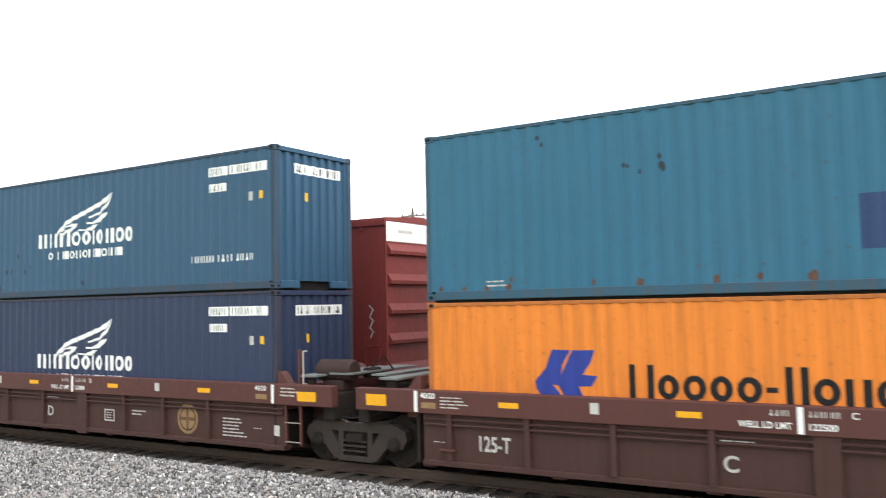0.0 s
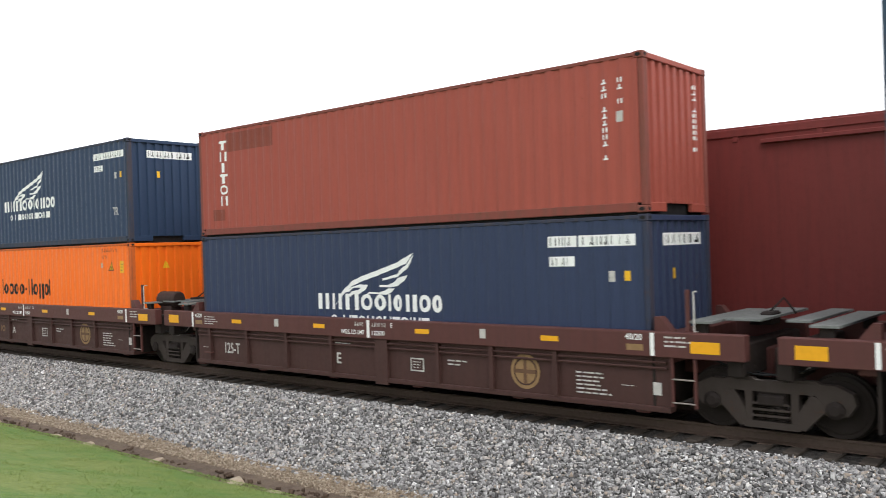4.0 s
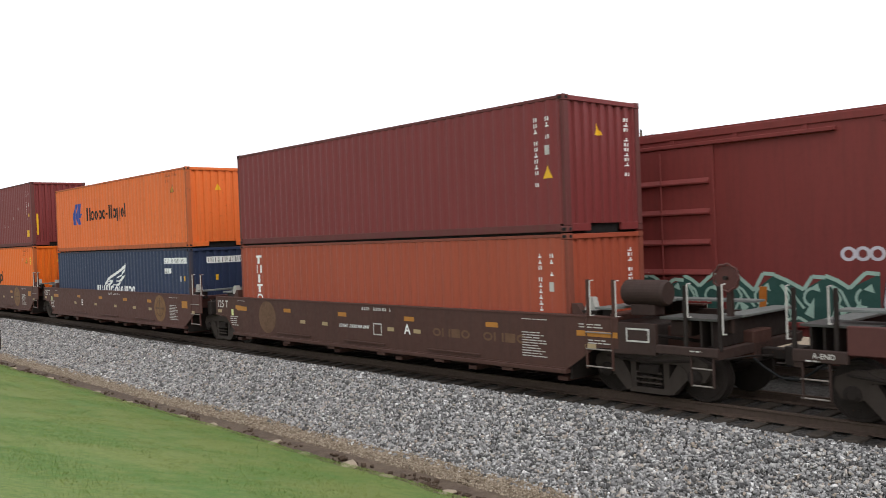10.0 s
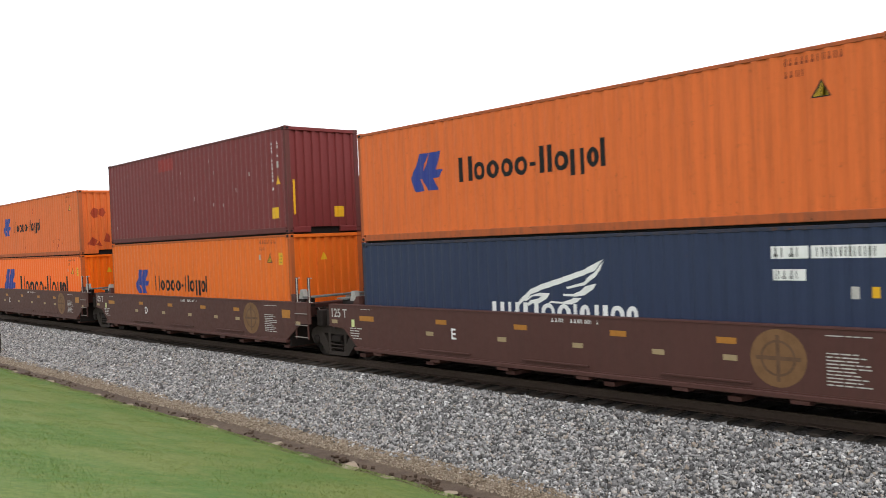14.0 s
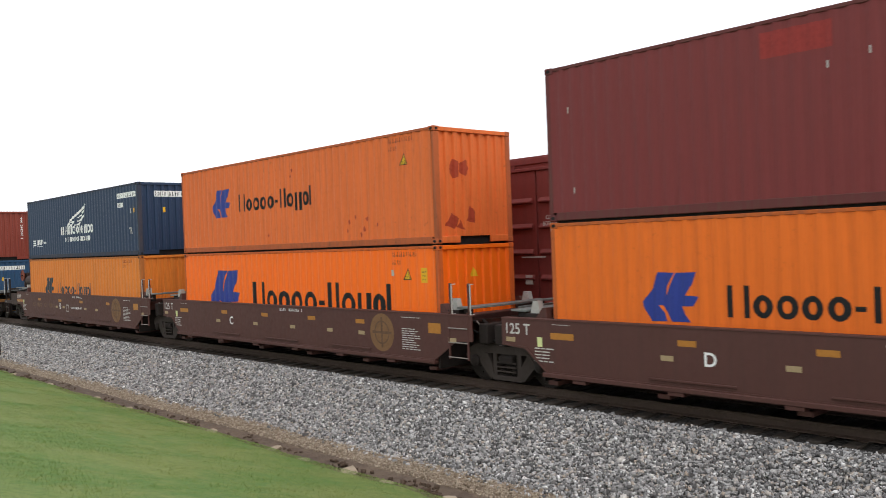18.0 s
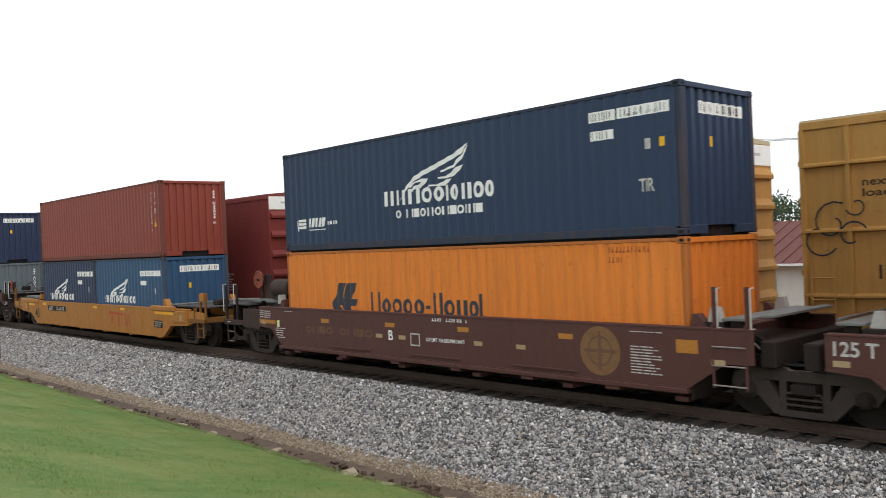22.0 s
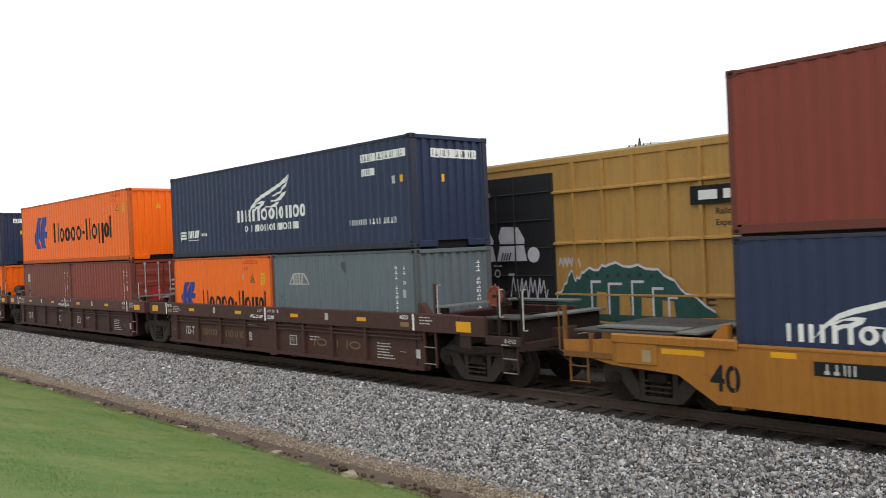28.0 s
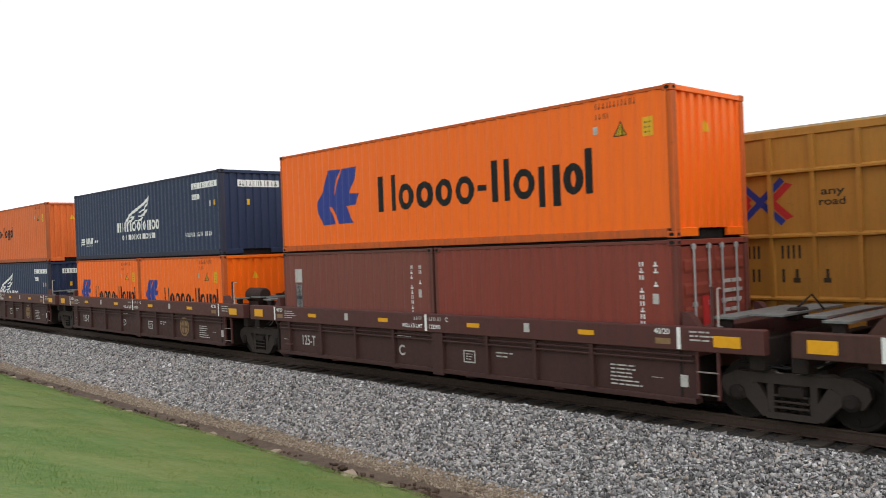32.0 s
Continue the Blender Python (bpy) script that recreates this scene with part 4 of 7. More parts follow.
def truck(parent, x, yc=0.0):
    """A two-axle truck: side frames with windows and springs, bolster, wheelsets that turn."""
    t = part("truck", lambda: M().box(-0.22, 0.22, -1.05, 1.05, 0.42, 0.68, 0.03), GRIME, parent, "grimy cast steel truck", key="bolster")
    t.location = (x, yc, 0)
    for s in (-1, 1):
        y0, y1 = sorted((s * 0.93, s * 1.09))
        def frame_side(y0=y0, y1=y1):
            m = M()
            m.prism([(-1.0, 0.64), (-1.12, 0.7), (-0.9, 0.8), (0.9, 0.8), (1.12, 0.7), (1.0, 0.64)], y0, y1)
            for k in (-1, 1):
                m.prism([(k * 0.62, 0.645), (k * 1.13, 0.695), (k * 1.17, 0.55), (k * 1.06, 0.38), (k * 0.8, 0.36), (k * 0.66, 0.42)], y0 + 0.004, y1 + 0.004)
                m.prism([(k * 0.8, 0.46), (k * 0.68, 0.6), (k * 0.56, 0.645), (k * 0.4, 0.4), (k * 0.36, 0.2), (k * 0.46, 0.11)], y0 - 0.004, y1 - 0.004)
                m.prism([(k * 0.39, 0.645), (k * 0.28, 0.645), (k * 0.28, 0.19), (k * 0.39, 0.19)], y0 + 0.006, y1 + 0.006)
                m.prism([(k * 0.7, 0.8), (k * 0.62, 0.84), (k * 0.3, 0.84), (k * 0.24, 0.8)], y0 + 0.02, y1 - 0.02)
            m.prism([(-0.46, 0.2), (0.46, 0.2), (0.4, 0.1), (-0.4, 0.1)], y0, y1)
            ya = y0 if y0 < 0 else y1
            for z in (0.27, 0.36, 0.45):
                m.box(-0.27, 0.27, min(ya, ya + 0.03 * s), max(ya, ya + 0.03 * s), z, z + 0.035, 0.006)
            return m
        part("side_frame", frame_side, CAST, t, key=("sf", s))
        for k in (-0.15, 0.0, 0.15):
            part("spring", lambda: M().tube([(k + 0.06 * math.cos(a), s * 1.01 + 0.06 * math.sin(a), 0.2 + 0.045 * a / math.tau) for a in [i * math.tau / 8 for i in range(41)]], 0.013, 5), GRIME, t, key=("sp", s, k))
        part("bolster_end", lambda: M().box(-0.2, 0.2, min(s * 1.0, s * 1.13), max(s * 1.0, s * 1.13), 0.44, 0.6, 0.02), GRIME, t, key=("be", s))
        for k in (-1, 1):
            part("bearing_cap", lambda: M().tube([(k * 0.89, s * 1.0, WR), (k * 0.89, s * 1.12, WR), (k * 0.89, s * 1.16, WR)], [0.13, 0.13, 0.07], 12), GRIME, t, key=("bc", s, k))
    for k in (-1, 1):
        def wheelset():
            m = M().tube([(0, -1.0, 0), (0, 1.0, 0)], 0.085, 10)
            for s in (-1, 1):
                m.tube([(0, s * 0.67, 0), (0, s * 0.70, 0), (0, s * 0.705, 0), (0, s * 0.82, 0)], [WR + 0.03, WR + 0.025, WR, WR - 0.008], 28)
                m.tube([(0, s * 0.815, 0), (0, s * 0.832, 0)], [WR - 0.06, WR - 0.075], 20)
                m.tube([(0, s * 0.82, 0), (0, s * 0.87, 0)], 0.14, 12)
            for i in range(6):
                a = i * math.tau / 6
                m.tube([(0.3 * math.cos(a), -0.845, 0.3 * math.sin(a)), (0.3 * math.cos(a), -0.83, 0.3 * math.sin(a))], 0.03, 6)
            return m
        w = part("wheelset", wheelset, GRIME, t, "worn steel wheels on an axle", key="ws")
        w.location = (k * 0.89, 0, WR)
        WHEELS.append((w, k * 0.89))
    return t

def coupler(parent, x, s):
    """A knuckle coupler reaching to x + s * 0.75, with its air hose."""
    def body():
        m = M().box(min(x, x + s * 0.5), max(x, x + s * 0.5), -0.09, 0.09, 0.72, 0.9, 0.02)
        m.prism([(x + s * 0.45, -0.17), (x + s * 0.72, -0.2), (x + s * 0.78, -0.06), (x + s * 0.62, 0.0), (x + s * 0.78, 0.12), (x + s * 0.7, 0.2), (x + s * 0.45, 0.15)], 0.66, 0.95, "z")
        return m
    part("coupler", body, GRIME, parent, "rusty knuckle coupler")
    part("air_hose", M().tube([(x, -0.35, 0.75), (x + s * 0.2, -0.36, 0.6), (x + s * 0.45, -0.3, 0.45), (x + s * 0.7, -0.25, 0.42)], 0.022, 6), D_BLACK, parent, "black rubber air hose")

def walkway(parent, x0, x1, y0, y1, z, n=3, mat=None):
    for i in range(n):
        a = y0 + (y1 - y0) * i / n
        part("walkway_board", lambda: M().box(x0, x1, a + 0.012, a + (y1 - y0) / n - 0.012, z, z + 0.04, 0.004), mat or GRATE, parent, "grey steel grating")

def grab(parent, x, y, z0, z1, w=0.0, mat=None):
    part("grab_iron", M().tube([(x, y + 0.1, z0), (x, y, z0), (x, y, z1), (x + w, y + (0.1 if w == 0 else 0), z1)], 0.014, 6), mat or D_OLDWHITE, parent)

HWID = 1.49

def end_deck(car, s, reach, mat, mast=True, top=1.42):
    """The deck over a truck: centre sill, cross beam, walkway, masts."""
    x0, x1 = sorted((s * 6.18, s * reach))
    deck = top + (0.13 if top > 1.4 else 0.03)
    part("end_bulkhead", M().box(*sorted((s * 6.19, s * 6.24)), -1.4, 1.4, 0.25, top - 0.1, 0.006), GRIME, car)
    part("centre_sill", M().box(x0, x1, -0.32, 0.32, 0.72, 1.2, 0.02), mat, car)
    part("cross_beam", M().box(*sorted((s * 6.2, s * 6.5)), -1.3, 1.3, 1.0, top - 0.05, 0.02), mat, car)
    part("cross_beam", M().box(*sorted((s * 7.35, s * 7.6)), -1.3, 1.3, 0.85, top - 0.16, 0.02), GRIME, car)
    part("deck_plate", M().box(*sorted((s * 6.5, s * (min(reach, 7.6)))), -0.75, 0.75, 1.2, 1.24, 0.006), GRIME, car)
    b0, b1 = sorted((s * 6.72, s * 7.12))
    walkway(car, b0, b1, -1.3, 1.3, deck, 1)
    for sy in (-1, 1):
        part("walkway_bracket", M().box(b0 + 0.1, b1 - 0.1, *sorted((sy * 1.1, sy * 1.2)), top - 0.1, deck - 0.002, 0.006), GRIME, car)
    if reach < 8:
        walkway(car, *sorted((s * 7.2, s * (reach + 0.05))), -0.95, 1.3, deck + 0.03, 1)
    else:
        walkway(car, *sorted((s * 7.13, s * (reach - 0.5))), *sorted((s * 0.72, s * 1.12)), deck + 0.02, 1)
    part("container_guide", M().prism([(s * 6.2, top - 0.02), (s * 6.2, top + 0.22), (s * 6.3, top + 0.22), (s * 6.5, top - 0.02)], -1.3, -1.12), mat, car)
    part("container_guide", M().prism([(s * 6.2, top - 0.02), (s * 6.2, top + 0.22), (s * 6.3, top + 0.22), (s * 6.5, top - 0.02)], 1.12, 1.3), mat, car)

def well_floor(car, mat):
    for x in (-6.0, -3.6, -1.2, 1.2, 3.6, 6.0):
        part("floor_beam", M().box(x - 0.12, x + 0.12, -1.4, 1.4, 0.2, 0.285, 0.01), mat, car)

def brake_tank(car, x, y, z, r=0.2, l=0.75, mat=None):
    part("brake_cylinder", M().tube([(x - l / 2, y, z), (x - l / 2 + 0.05, y, z), (x + l / 2 - 0.05, y, z), (x + l / 2, y, z)], [r * 0.8, r, r, r * 0.85], 28), mat or P_WELL, car, "round steel brake cylinder")
    if mat is not P_SOOT:
        part("tank_label", flat([rect(x + 0.12, x + 0.15, z - 0.1, z + 0.1), rect(x + 0.3, x + 0.33, z - 0.1, z + 0.1), rect(x + 0.12, x + 0.33, z + 0.07, z + 0.1), rect(x + 0.12, x + 0.33, z - 0.1, z - 0.07)], y - r - 0.006), D_WHITE, car)
    part("tank_saddle", M().box(x - 0.25, x + 0.25, y - 0.16, y + 0.16, z - r - 0.16, z - r + 0.03, 0.01), mat or P_WELL, car)

def ribbed_well(letter, mat, left_end=False, right_end=False, disc=True, tank=False, gold=(), label=""):
    """Well car with a broad top chord, posts and a recessed side sheet."""
    car = thing("well_car", label, "rail car", "well cars of the container train")
    l = 9.25 if left_end else 7.5
    r = 9.4 if right_end else 7.7
    low = P_SHEET if mat is P_WELL else mat
    for s in (-1, 1):
        y0, y1 = sorted((s * HWID, s * (HWID - 0.2)))
        part("side_chord", M().box(-7.5, 7.7, y0, y1, 1.11, 1.5, 0.012), mat, car)
        part("side_sheet", M().prism([(-6.1, 1.11), (-6.1, 0.24), (6.5, 0.24), (6.5, 1.11)], s * (HWID - 0.1), s * (HWID - 0.12)), low, car)
        part("bottom_rail", M().box(-6.1, 6.5, *sorted((s * (HWID - 0.04), s * (HWID - 0.25))), 0.24, 0.33, 0.01), low, car)
        for x in (-5.55, -4.1, -2.66, -1.2, 1.78, 3.06, 4.42):
            part("side_post", lambda: M().prism([(-0.045, s * (HWID - 0.1)), (0.045, s * (HWID - 0.1)), (0.045, s * (HWID - 0.02)), (-0.045, s * (HWID - 0.02))], 0.33, 1.11, "z"), low, car, key=("wp", s)).location = (x, 0, 0)
        for z in (0.93, 1.02):
            part("side_pipe", M().tube([(-6.05, s * (HWID - 0.06), z), (6.45, s * (HWID - 0.06), z)], 0.022, 6), low, car)
        part("centre_post", M().prism([(0.13, s * (HWID - 0.1)), (0.47, s * (HWID - 0.1)), (0.47, s * (HWID - 0.03)), (0.13, s * (HWID - 0.03))], 0.2, 1.11, "z"), low, car)
    well_floor(car, mat)
    end_deck(car, -1, l, mat, top=1.5)
    end_deck(car, 1, r, mat, top=1.5)
    y = -HWID - 0.004
    lad = part("ladder", M().box(6.53, 6.57, -1.47, -1.41, 0.35, 1.5, 0.006), mat, car)
    part("stile", M().box(6.9, 6.94, -1.47, -1.41, 0.35, 1.5, 0.006), mat, lad)
    for z in (0.42, 0.78, 1.16):
        part("rung", M().tube([(6.54, -1.46, z), (6.93, -1.46, z)], 0.014, 6), RUNG, lad, "worn grey rung")
    for x, w in ((-4.4, 0.3), (-1.5, 0.3), (1.45, 0.3), (4.35, 0.3)):
        part("reflector", flat([rect(x - w / 2 - 0.03, x + w / 2 + 0.03, 1.27, 1.36)], y), D_REFLECT, car, "amber reflective strip")
    part("end_reflector", flat([rect(7.62, 8.06, 1.16, 1.38) if right_end else rect(6.87, 7.33, 1.2, 1.38)], y), D_REFLECT, car, "large amber reflective plate")
    part("end_reflector", flat([rect(-7.26, -6.82, 1.2, 1.4)], y), D_REFLECT, car, "large amber reflective plate")
    part("stripe", flat([rect(6.21, 6.28, 1.13, 1.49)], y), D_WHITE, car)
    part("stripe", flat([rect(-0.05, 0.03, 1.13, 1.49)], y), D_WHITE, car)
    part("stripe", flat([rect(-6.23, -6.16, 1.13, 1.49)], y), D_WHITE, car)
    part("lettering", flat(glyphs("40/20", 5.78, 1.37, 0.09), y), D_WHITE, car)
    part("lettering", flat(glyphs("40/20", -6.1, 1.37, 0.09), y), D_WHITE, car)
    for x in (5.8, -6.08):
        part("size_patch", flat([rect(x, x + 0.29, 1.2, 1.3)], y), D_GOLD, car)
    for x in (2.85, -3.0):
        part("code_plate", flat([rect(x, x + 0.14, 1.25, 1.42)], y), D_OLDWHITE, car)
    part("lettering", flat(glyphs("WELL LD LMT", -0.82, 1.19, 0.085, 0.7), y), D_WHITE, car)
    part("lettering", flat(glyphs("122500", 0.1, 1.19, 0.085), y), D_WHITE, car)
    bars_on("number_bar", blocks(-0.4, -0.1, 1.36, 1.44, 4), y, D_OLDWHITE, car)
    bars_on("number_bar", blocks(0.1, 0.5, 1.36, 1.44, 6), y, D_OLDWHITE, car)
    part("lettering", flat(glyphs(letter, 0.62, 1.36, 0.085), y), D_WHITE, car)
    part("small_print", flat(bars(6.45, 6.95, 1.26, 1.46, 3, 3), y), D_OLDWHITE, car)
    part("small_print", flat(bars(-5.7, -5.1, 1.2, 1.42, 4, 4), y), D_OLDWHITE, car)
    ys = -(HWID - 0.1) - 0.014
    if not left_end:
        part("lettering", flat(glyphs("125-T", -5.0, 0.54, 0.24, 0.58), ys), D_OLDWHITE, car)
    for a, b in gold:
        bars_on("name_shape", word_shape(a, b, 0.56, 0.2, [(1, "N", 0, 1), (1, "O", 0, 1), (0.7, "I", 0, 1), (1, "N", 0, 1), (1, "O", 0, 1)], 0.26), ys, D_GOLDOLD, car)
    part("lettering", flat(glyphs(letter, -1.06, 0.54, 0.22), ys), D_OLDWHITE, car)
    for q in (bars(-1.1, -0.55, 0.9, 0.99, 2, 5), bars(2.0, 2.5, 0.68, 0.82, 2, 6), bars(4.8, 5.5, 0.4, 0.8, 6, 7), bars(-5.9, -5.55, 0.62, 0.65, 1, 8), bars(5.65, 6.0, 0.6, 0.63, 1, 8)):
        part("small_print", flat(q, ys), D_OLDWHITE, car)
    part("code_plate", flat([rect(6.2, 6.34, 0.5, 0.7)], ys), D_OLDWHITE, car)
    if disc:
        part("emblem", flat(ring(3.77, 0.7, 0.25, 0.31) + disc_shape(3.77, 0.7, 0.22), ys), D_GOLD, car, "faded gold round emblem")
        part("emblem_cross", flat([rect(3.735, 3.805, 0.48, 0.665), rect(3.735, 3.805, 0.735, 0.92), rect(3.55, 3.99, 0.665, 0.735)], ys - 0.004), D_GHOST, car)
    part("plate_frame", flat([rect(1.05, 1.08, 0.52, 0.78), rect(1.37, 1.4, 0.52, 0.78), rect(1.05, 1.4, 0.752, 0.78), rect(1.05, 1.4, 0.52, 0.548)] + bars(1.12, 1.33, 0.57, 0.73, 3, 2), ys), D_OLDWHITE, car)
    part("step_bracket", M().box(-5.75, -5.45, -1.49, -1.4, 0.5, 0.53, 0.004), mat, car)
    if tank:
        brake_tank(car, 7.23, -0.72, 1.73, 0.21, 0.84, mat=P_SOOT)
    part("mast", M().box(6.72, 6.78, -1.3, -1.24, 1.5, 2.15, 0.006), mat, car)
    grab(car, 6.86, -1.3, 1.5, 2.12)
    part("brake_valve", M().box(7.5, 7.7, -0.3, 0.1, 1.55, 1.75, 0.03).tube([(7.6, -0.1, 1.75), (7.75, 0.1, 1.95), (7.9, 0.2, 1.7)], 0.02, 6), GRIME, car)
    if left_end:
        end_fittings(car, -1, l, mat, "chord")
        brake_wheel(car, -7.13, -0.95, 2.1, 0.22, D_WHEELRED, P_SOOT)
        part("lettering", flat(glyphs("A-END", -8.95, 1.0, 0.075), y), D_OLDWHITE, car)
    if right_end:
        end_fittings(car, 1, r, mat, "chord")
        brake_wheel(car, 8.3, -1.0, 1.88, 0.2, D_WHEELRED, P_SOOT)
        part("lettering", flat(glyphs("B-END", 9.0, 1.0, 0.075), y), D_OLDWHITE, car)
        part("pipe_bracket", M().box(7.68, 8.0, -1.46, -1.42, 0.82, 1.08, 0.006), P_SOOT, car)
        truck(car, 7.8)
    else:
        truck(car, 7.92)
        joint_hoses(car)
    if left_end:
        truck(car, -7.66)
    return car

def joint_hoses(car):
    """Air lines and stays that hang over the shared truck between two units."""
    for y0, z0, sag, r in ((-1.0, 1.28, 0.5, 0.014), (-0.75, 1.2, 0.35, 0.02), (-1.12, 1.1, 0.2, 0.016)):
        part("air_hose", M().tube([(7.0 + 1.7 * k / 10, y0 + 0.04 * math.sin(k), z0 - sag * (1 - (k / 5 - 1) ** 2)) for k in range(11)], r, 6), D_BLACK if r > 0.015 else RUNG, car)
    part("strut", M().tube([(7.1, -0.9, 1.3), (7.6, -0.85, 0.95)], 0.035, 6), GRIME, car)
    part("strut", M().tube([(8.4, -0.9, 1.3), (8.0, -0.85, 0.95)], 0.035, 6), GRIME, car)

def brake_wheel(car, x, y, z, r, mat, stand, foot=1.2):
    """A dished hand brake wheel with lobed rim, on its stand."""
    rim = [(x + (r + 0.012 * math.cos(9 * a)) * math.cos(a), y, z + (r + 0.012 * math.cos(9 * a)) * math.sin(a)) for a in [i * math.tau / 45 for i in range(46)]]
    bw = part("brake_wheel", M().tube(rim, 0.022, 6), mat, car, "rusty red hand brake wheel")
    part("wheel_disc", M().tube([(x, y + 0.01, z), (x, y + 0.07, z)], [r * 0.9, 0.06], 18), mat, bw)
    part("hub", M().tube([(x, y - 0.05, z), (x, y + 0.1, z)], 0.035, 8), GRIME, bw)
    part("brake_stand", M().box(x - 0.05, x + 0.05, y + 0.07, y + 0.16, foot, z + 0.06, 0.01).box(x - 0.14, x + 0.14, y + 0.075, y + 0.2, z - 0.16, z + 0.12, 0.02), stand, car)

def end_fittings(car, s, reach, mat, style="smooth"):
    """The outer end of a car: side sills, end sill, steps, masts, walkways, coupler."""
    x = s * reach
    yellow = style == "yellow"
    dirty = P_YSOOT if yellow else P_SOOT
    part("end_sill", M().box(*sorted((x, x - s * 0.14)), -1.45, 1.45, 0.84, 1.0, 0.01), dirty, car)
    for sy in (-1, 1):
        ya, yb = sorted((sy * HWID, sy * (HWID - 0.1)))
        if style == "chord":
            part("side_extension", M().box(*sorted((s * 7.72, s * 8.45)), ya, yb, 1.08, 1.494, 0.01), mat, car)
            part("end_side_sill", M().box(*sorted((s * 8.45, x)), ya, yb, 0.94, 1.12, 0.01), dirty, car)
        elif yellow:
            part("side_block", M().box(*sorted((s * 7.38, s * 8.2)), *sorted((sy * (HWID + 0.03), sy * (HWID - 0.1))), 0.8, 1.18, 0.02), mat, car)
            part("side_extension", M().box(*sorted((s * 8.3, x)), ya, yb, 0.84, 0.96, 0.01), dirty, car)
            part("deck_stay", M().box(*sorted((s * 8.75, s * 8.8)), ya, yb, 0.96, 1.29, 0.006), dirty, car)
            for d in (8.35, 8.5):
                part("tie_down_lug", M().prism([(s * d - 0.05, 1.0), (s * d + 0.05, 1.0), (s * d + 0.02, 1.2), (s * d - 0.02, 1.2)], sy * 1.4, sy * 1.44), mat, car)
        else:
            part("side_extension", M().prism([(s * 7.2, 1.36), (s * 8.1, 1.36), (s * 8.1, 0.84), (s * 7.2, 0.82)], ya + 0.004, yb), dirty, car)
            part("end_side_sill", M().box(*sorted((s * 8.1, x)), ya, yb, 0.88, 1.02, 0.01), dirty, car)
        st = part("sill_step", M().box(x - s * 0.52, x - s * 0.52 + 0.03, -0.02, 0.02, 0.38, 0.94, 0.004), dirty, car)
        st.location = (0, sy * 1.45, 0)
        part("stile", M().box(x - s * 0.12, x - s * 0.12 + 0.03, -0.02, 0.02, 0.38, 0.94, 0.004), dirty, st)
        for z in (0.4, 0.68):
            part("rung", M().tube([(x - s * 0.52, 0, z), (x - s * 0.1, 0, z)], 0.014, 6), dirty if yellow else RUNG, st)
    if yellow:
        for i, y0 in enumerate((-1.3, -0.42, 0.46)):
            walkway(car, *sorted((s * 7.2, x - s * 0.1)), y0, y0 + 0.84, 1.29, 1, GRATE_OLD)
        part("mast", M().box(x - 0.035, x + 0.035, -1.44, -1.37, 0.9, 1.78, 0.008), dirty, car)
        part("grab_iron", M().tube([(x + s * 0.04, -1.44, 1.74), (x + s * 0.1, -1.46, 1.7), (x + s * 0.1, -1.46, 0.96), (x + s * 0.02, -1.44, 0.92)], 0.013, 6), dirty, car)
        if s > 0:
            part("mast", M().box(x - 0.37, x - 0.3, -1.44, -1.37, 0.9, 1.74, 0.008), dirty, car)
            part("equipment_box", M().box(x - 0.3, x - 0.04, -1.46, -1.3, 1.5, 1.76, 0.02), mat, car)
            part("brake_valve", M().box(x - 0.9, x - 0.5, -0.7, -0.3, 1.335, 1.5, 0.03), GRIME, car)
    else:
        for d in (0.0, 0.62):
            part("mast", M().box(x - s * d - 0.03, x - s * d + 0.03, -1.42, -1.36, 0.98, 2.02, 0.006), GRIME, car)
        grab(car, x + s * 0.08, -1.45, 1.25, 2.05)
        grab(car, x - s * 0.54, -1.45, 1.5, 2.05)
        walkway(car, *sorted((x - s * 1.15, x - s * 0.06)), -1.35, -0.6, 1.44, 1, GRATE_OLD)
        walkway(car, *sorted((x - s * 0.48, x - s * 0.06)), -0.55, 1.4, 1.44, 1)
        for d in (0.2, 0.4):
            part("walkway_bracket", M().box(x - s * d - 0.02, x - s * d + 0.02, -1.3, 1.3, 1.0, 1.435, 0.004), GRIME, car)
        part("equipment_box", M().box(*sorted((x - s * 1.1, x - s * 0.7)), -1.1, -0.6, 1.14, 1.4, 0.02), dirty, car)
        part("end_print", flat(bars(*sorted((x - s * 0.5, x - s * 0.2)), 0.93, 0.99, 1, 3), -HWID - 0.004), D_OLDWHITE, car)
        part("brake_rod", M().tube([(s * 6.9, -1.2, 0.72), (s * 7.7, -1.22, 0.66), (s * 8.6, -1.15, 0.74)], 0.025, 6), GRIME, car)
        part("air_hose", M().tube([(s * 7.6 + s * 0.12 * k, -1.44, 0.86 - 0.09 * math.sin(k * math.pi / 5)) for k in range(6)], 0.012, 5), GRIME, car)
    part("brake_pipe", M().tube([(s * 6.6, -0.95, 1.24), (s * 7.4, -0.95, 1.24), (s * 7.6, -0.9, 1.1), (x - s * 0.2, -0.5, 0.95)], 0.03, 8), GRIME, car)
    part("draft_gear", M().box(*sorted((s * 7.0, x)), -0.28, 0.28, 0.66, 1.0, 0.02), GRIME, car)
    part("cut_lever", M().tube([(x + s * 0.05, -1.35, 0.85), (x + s * 0.08, -0.6, 0.82), (x + s * 0.2, -0.1, 0.78)], 0.016, 6), GRIME, car)
    coupler(car, x, s)

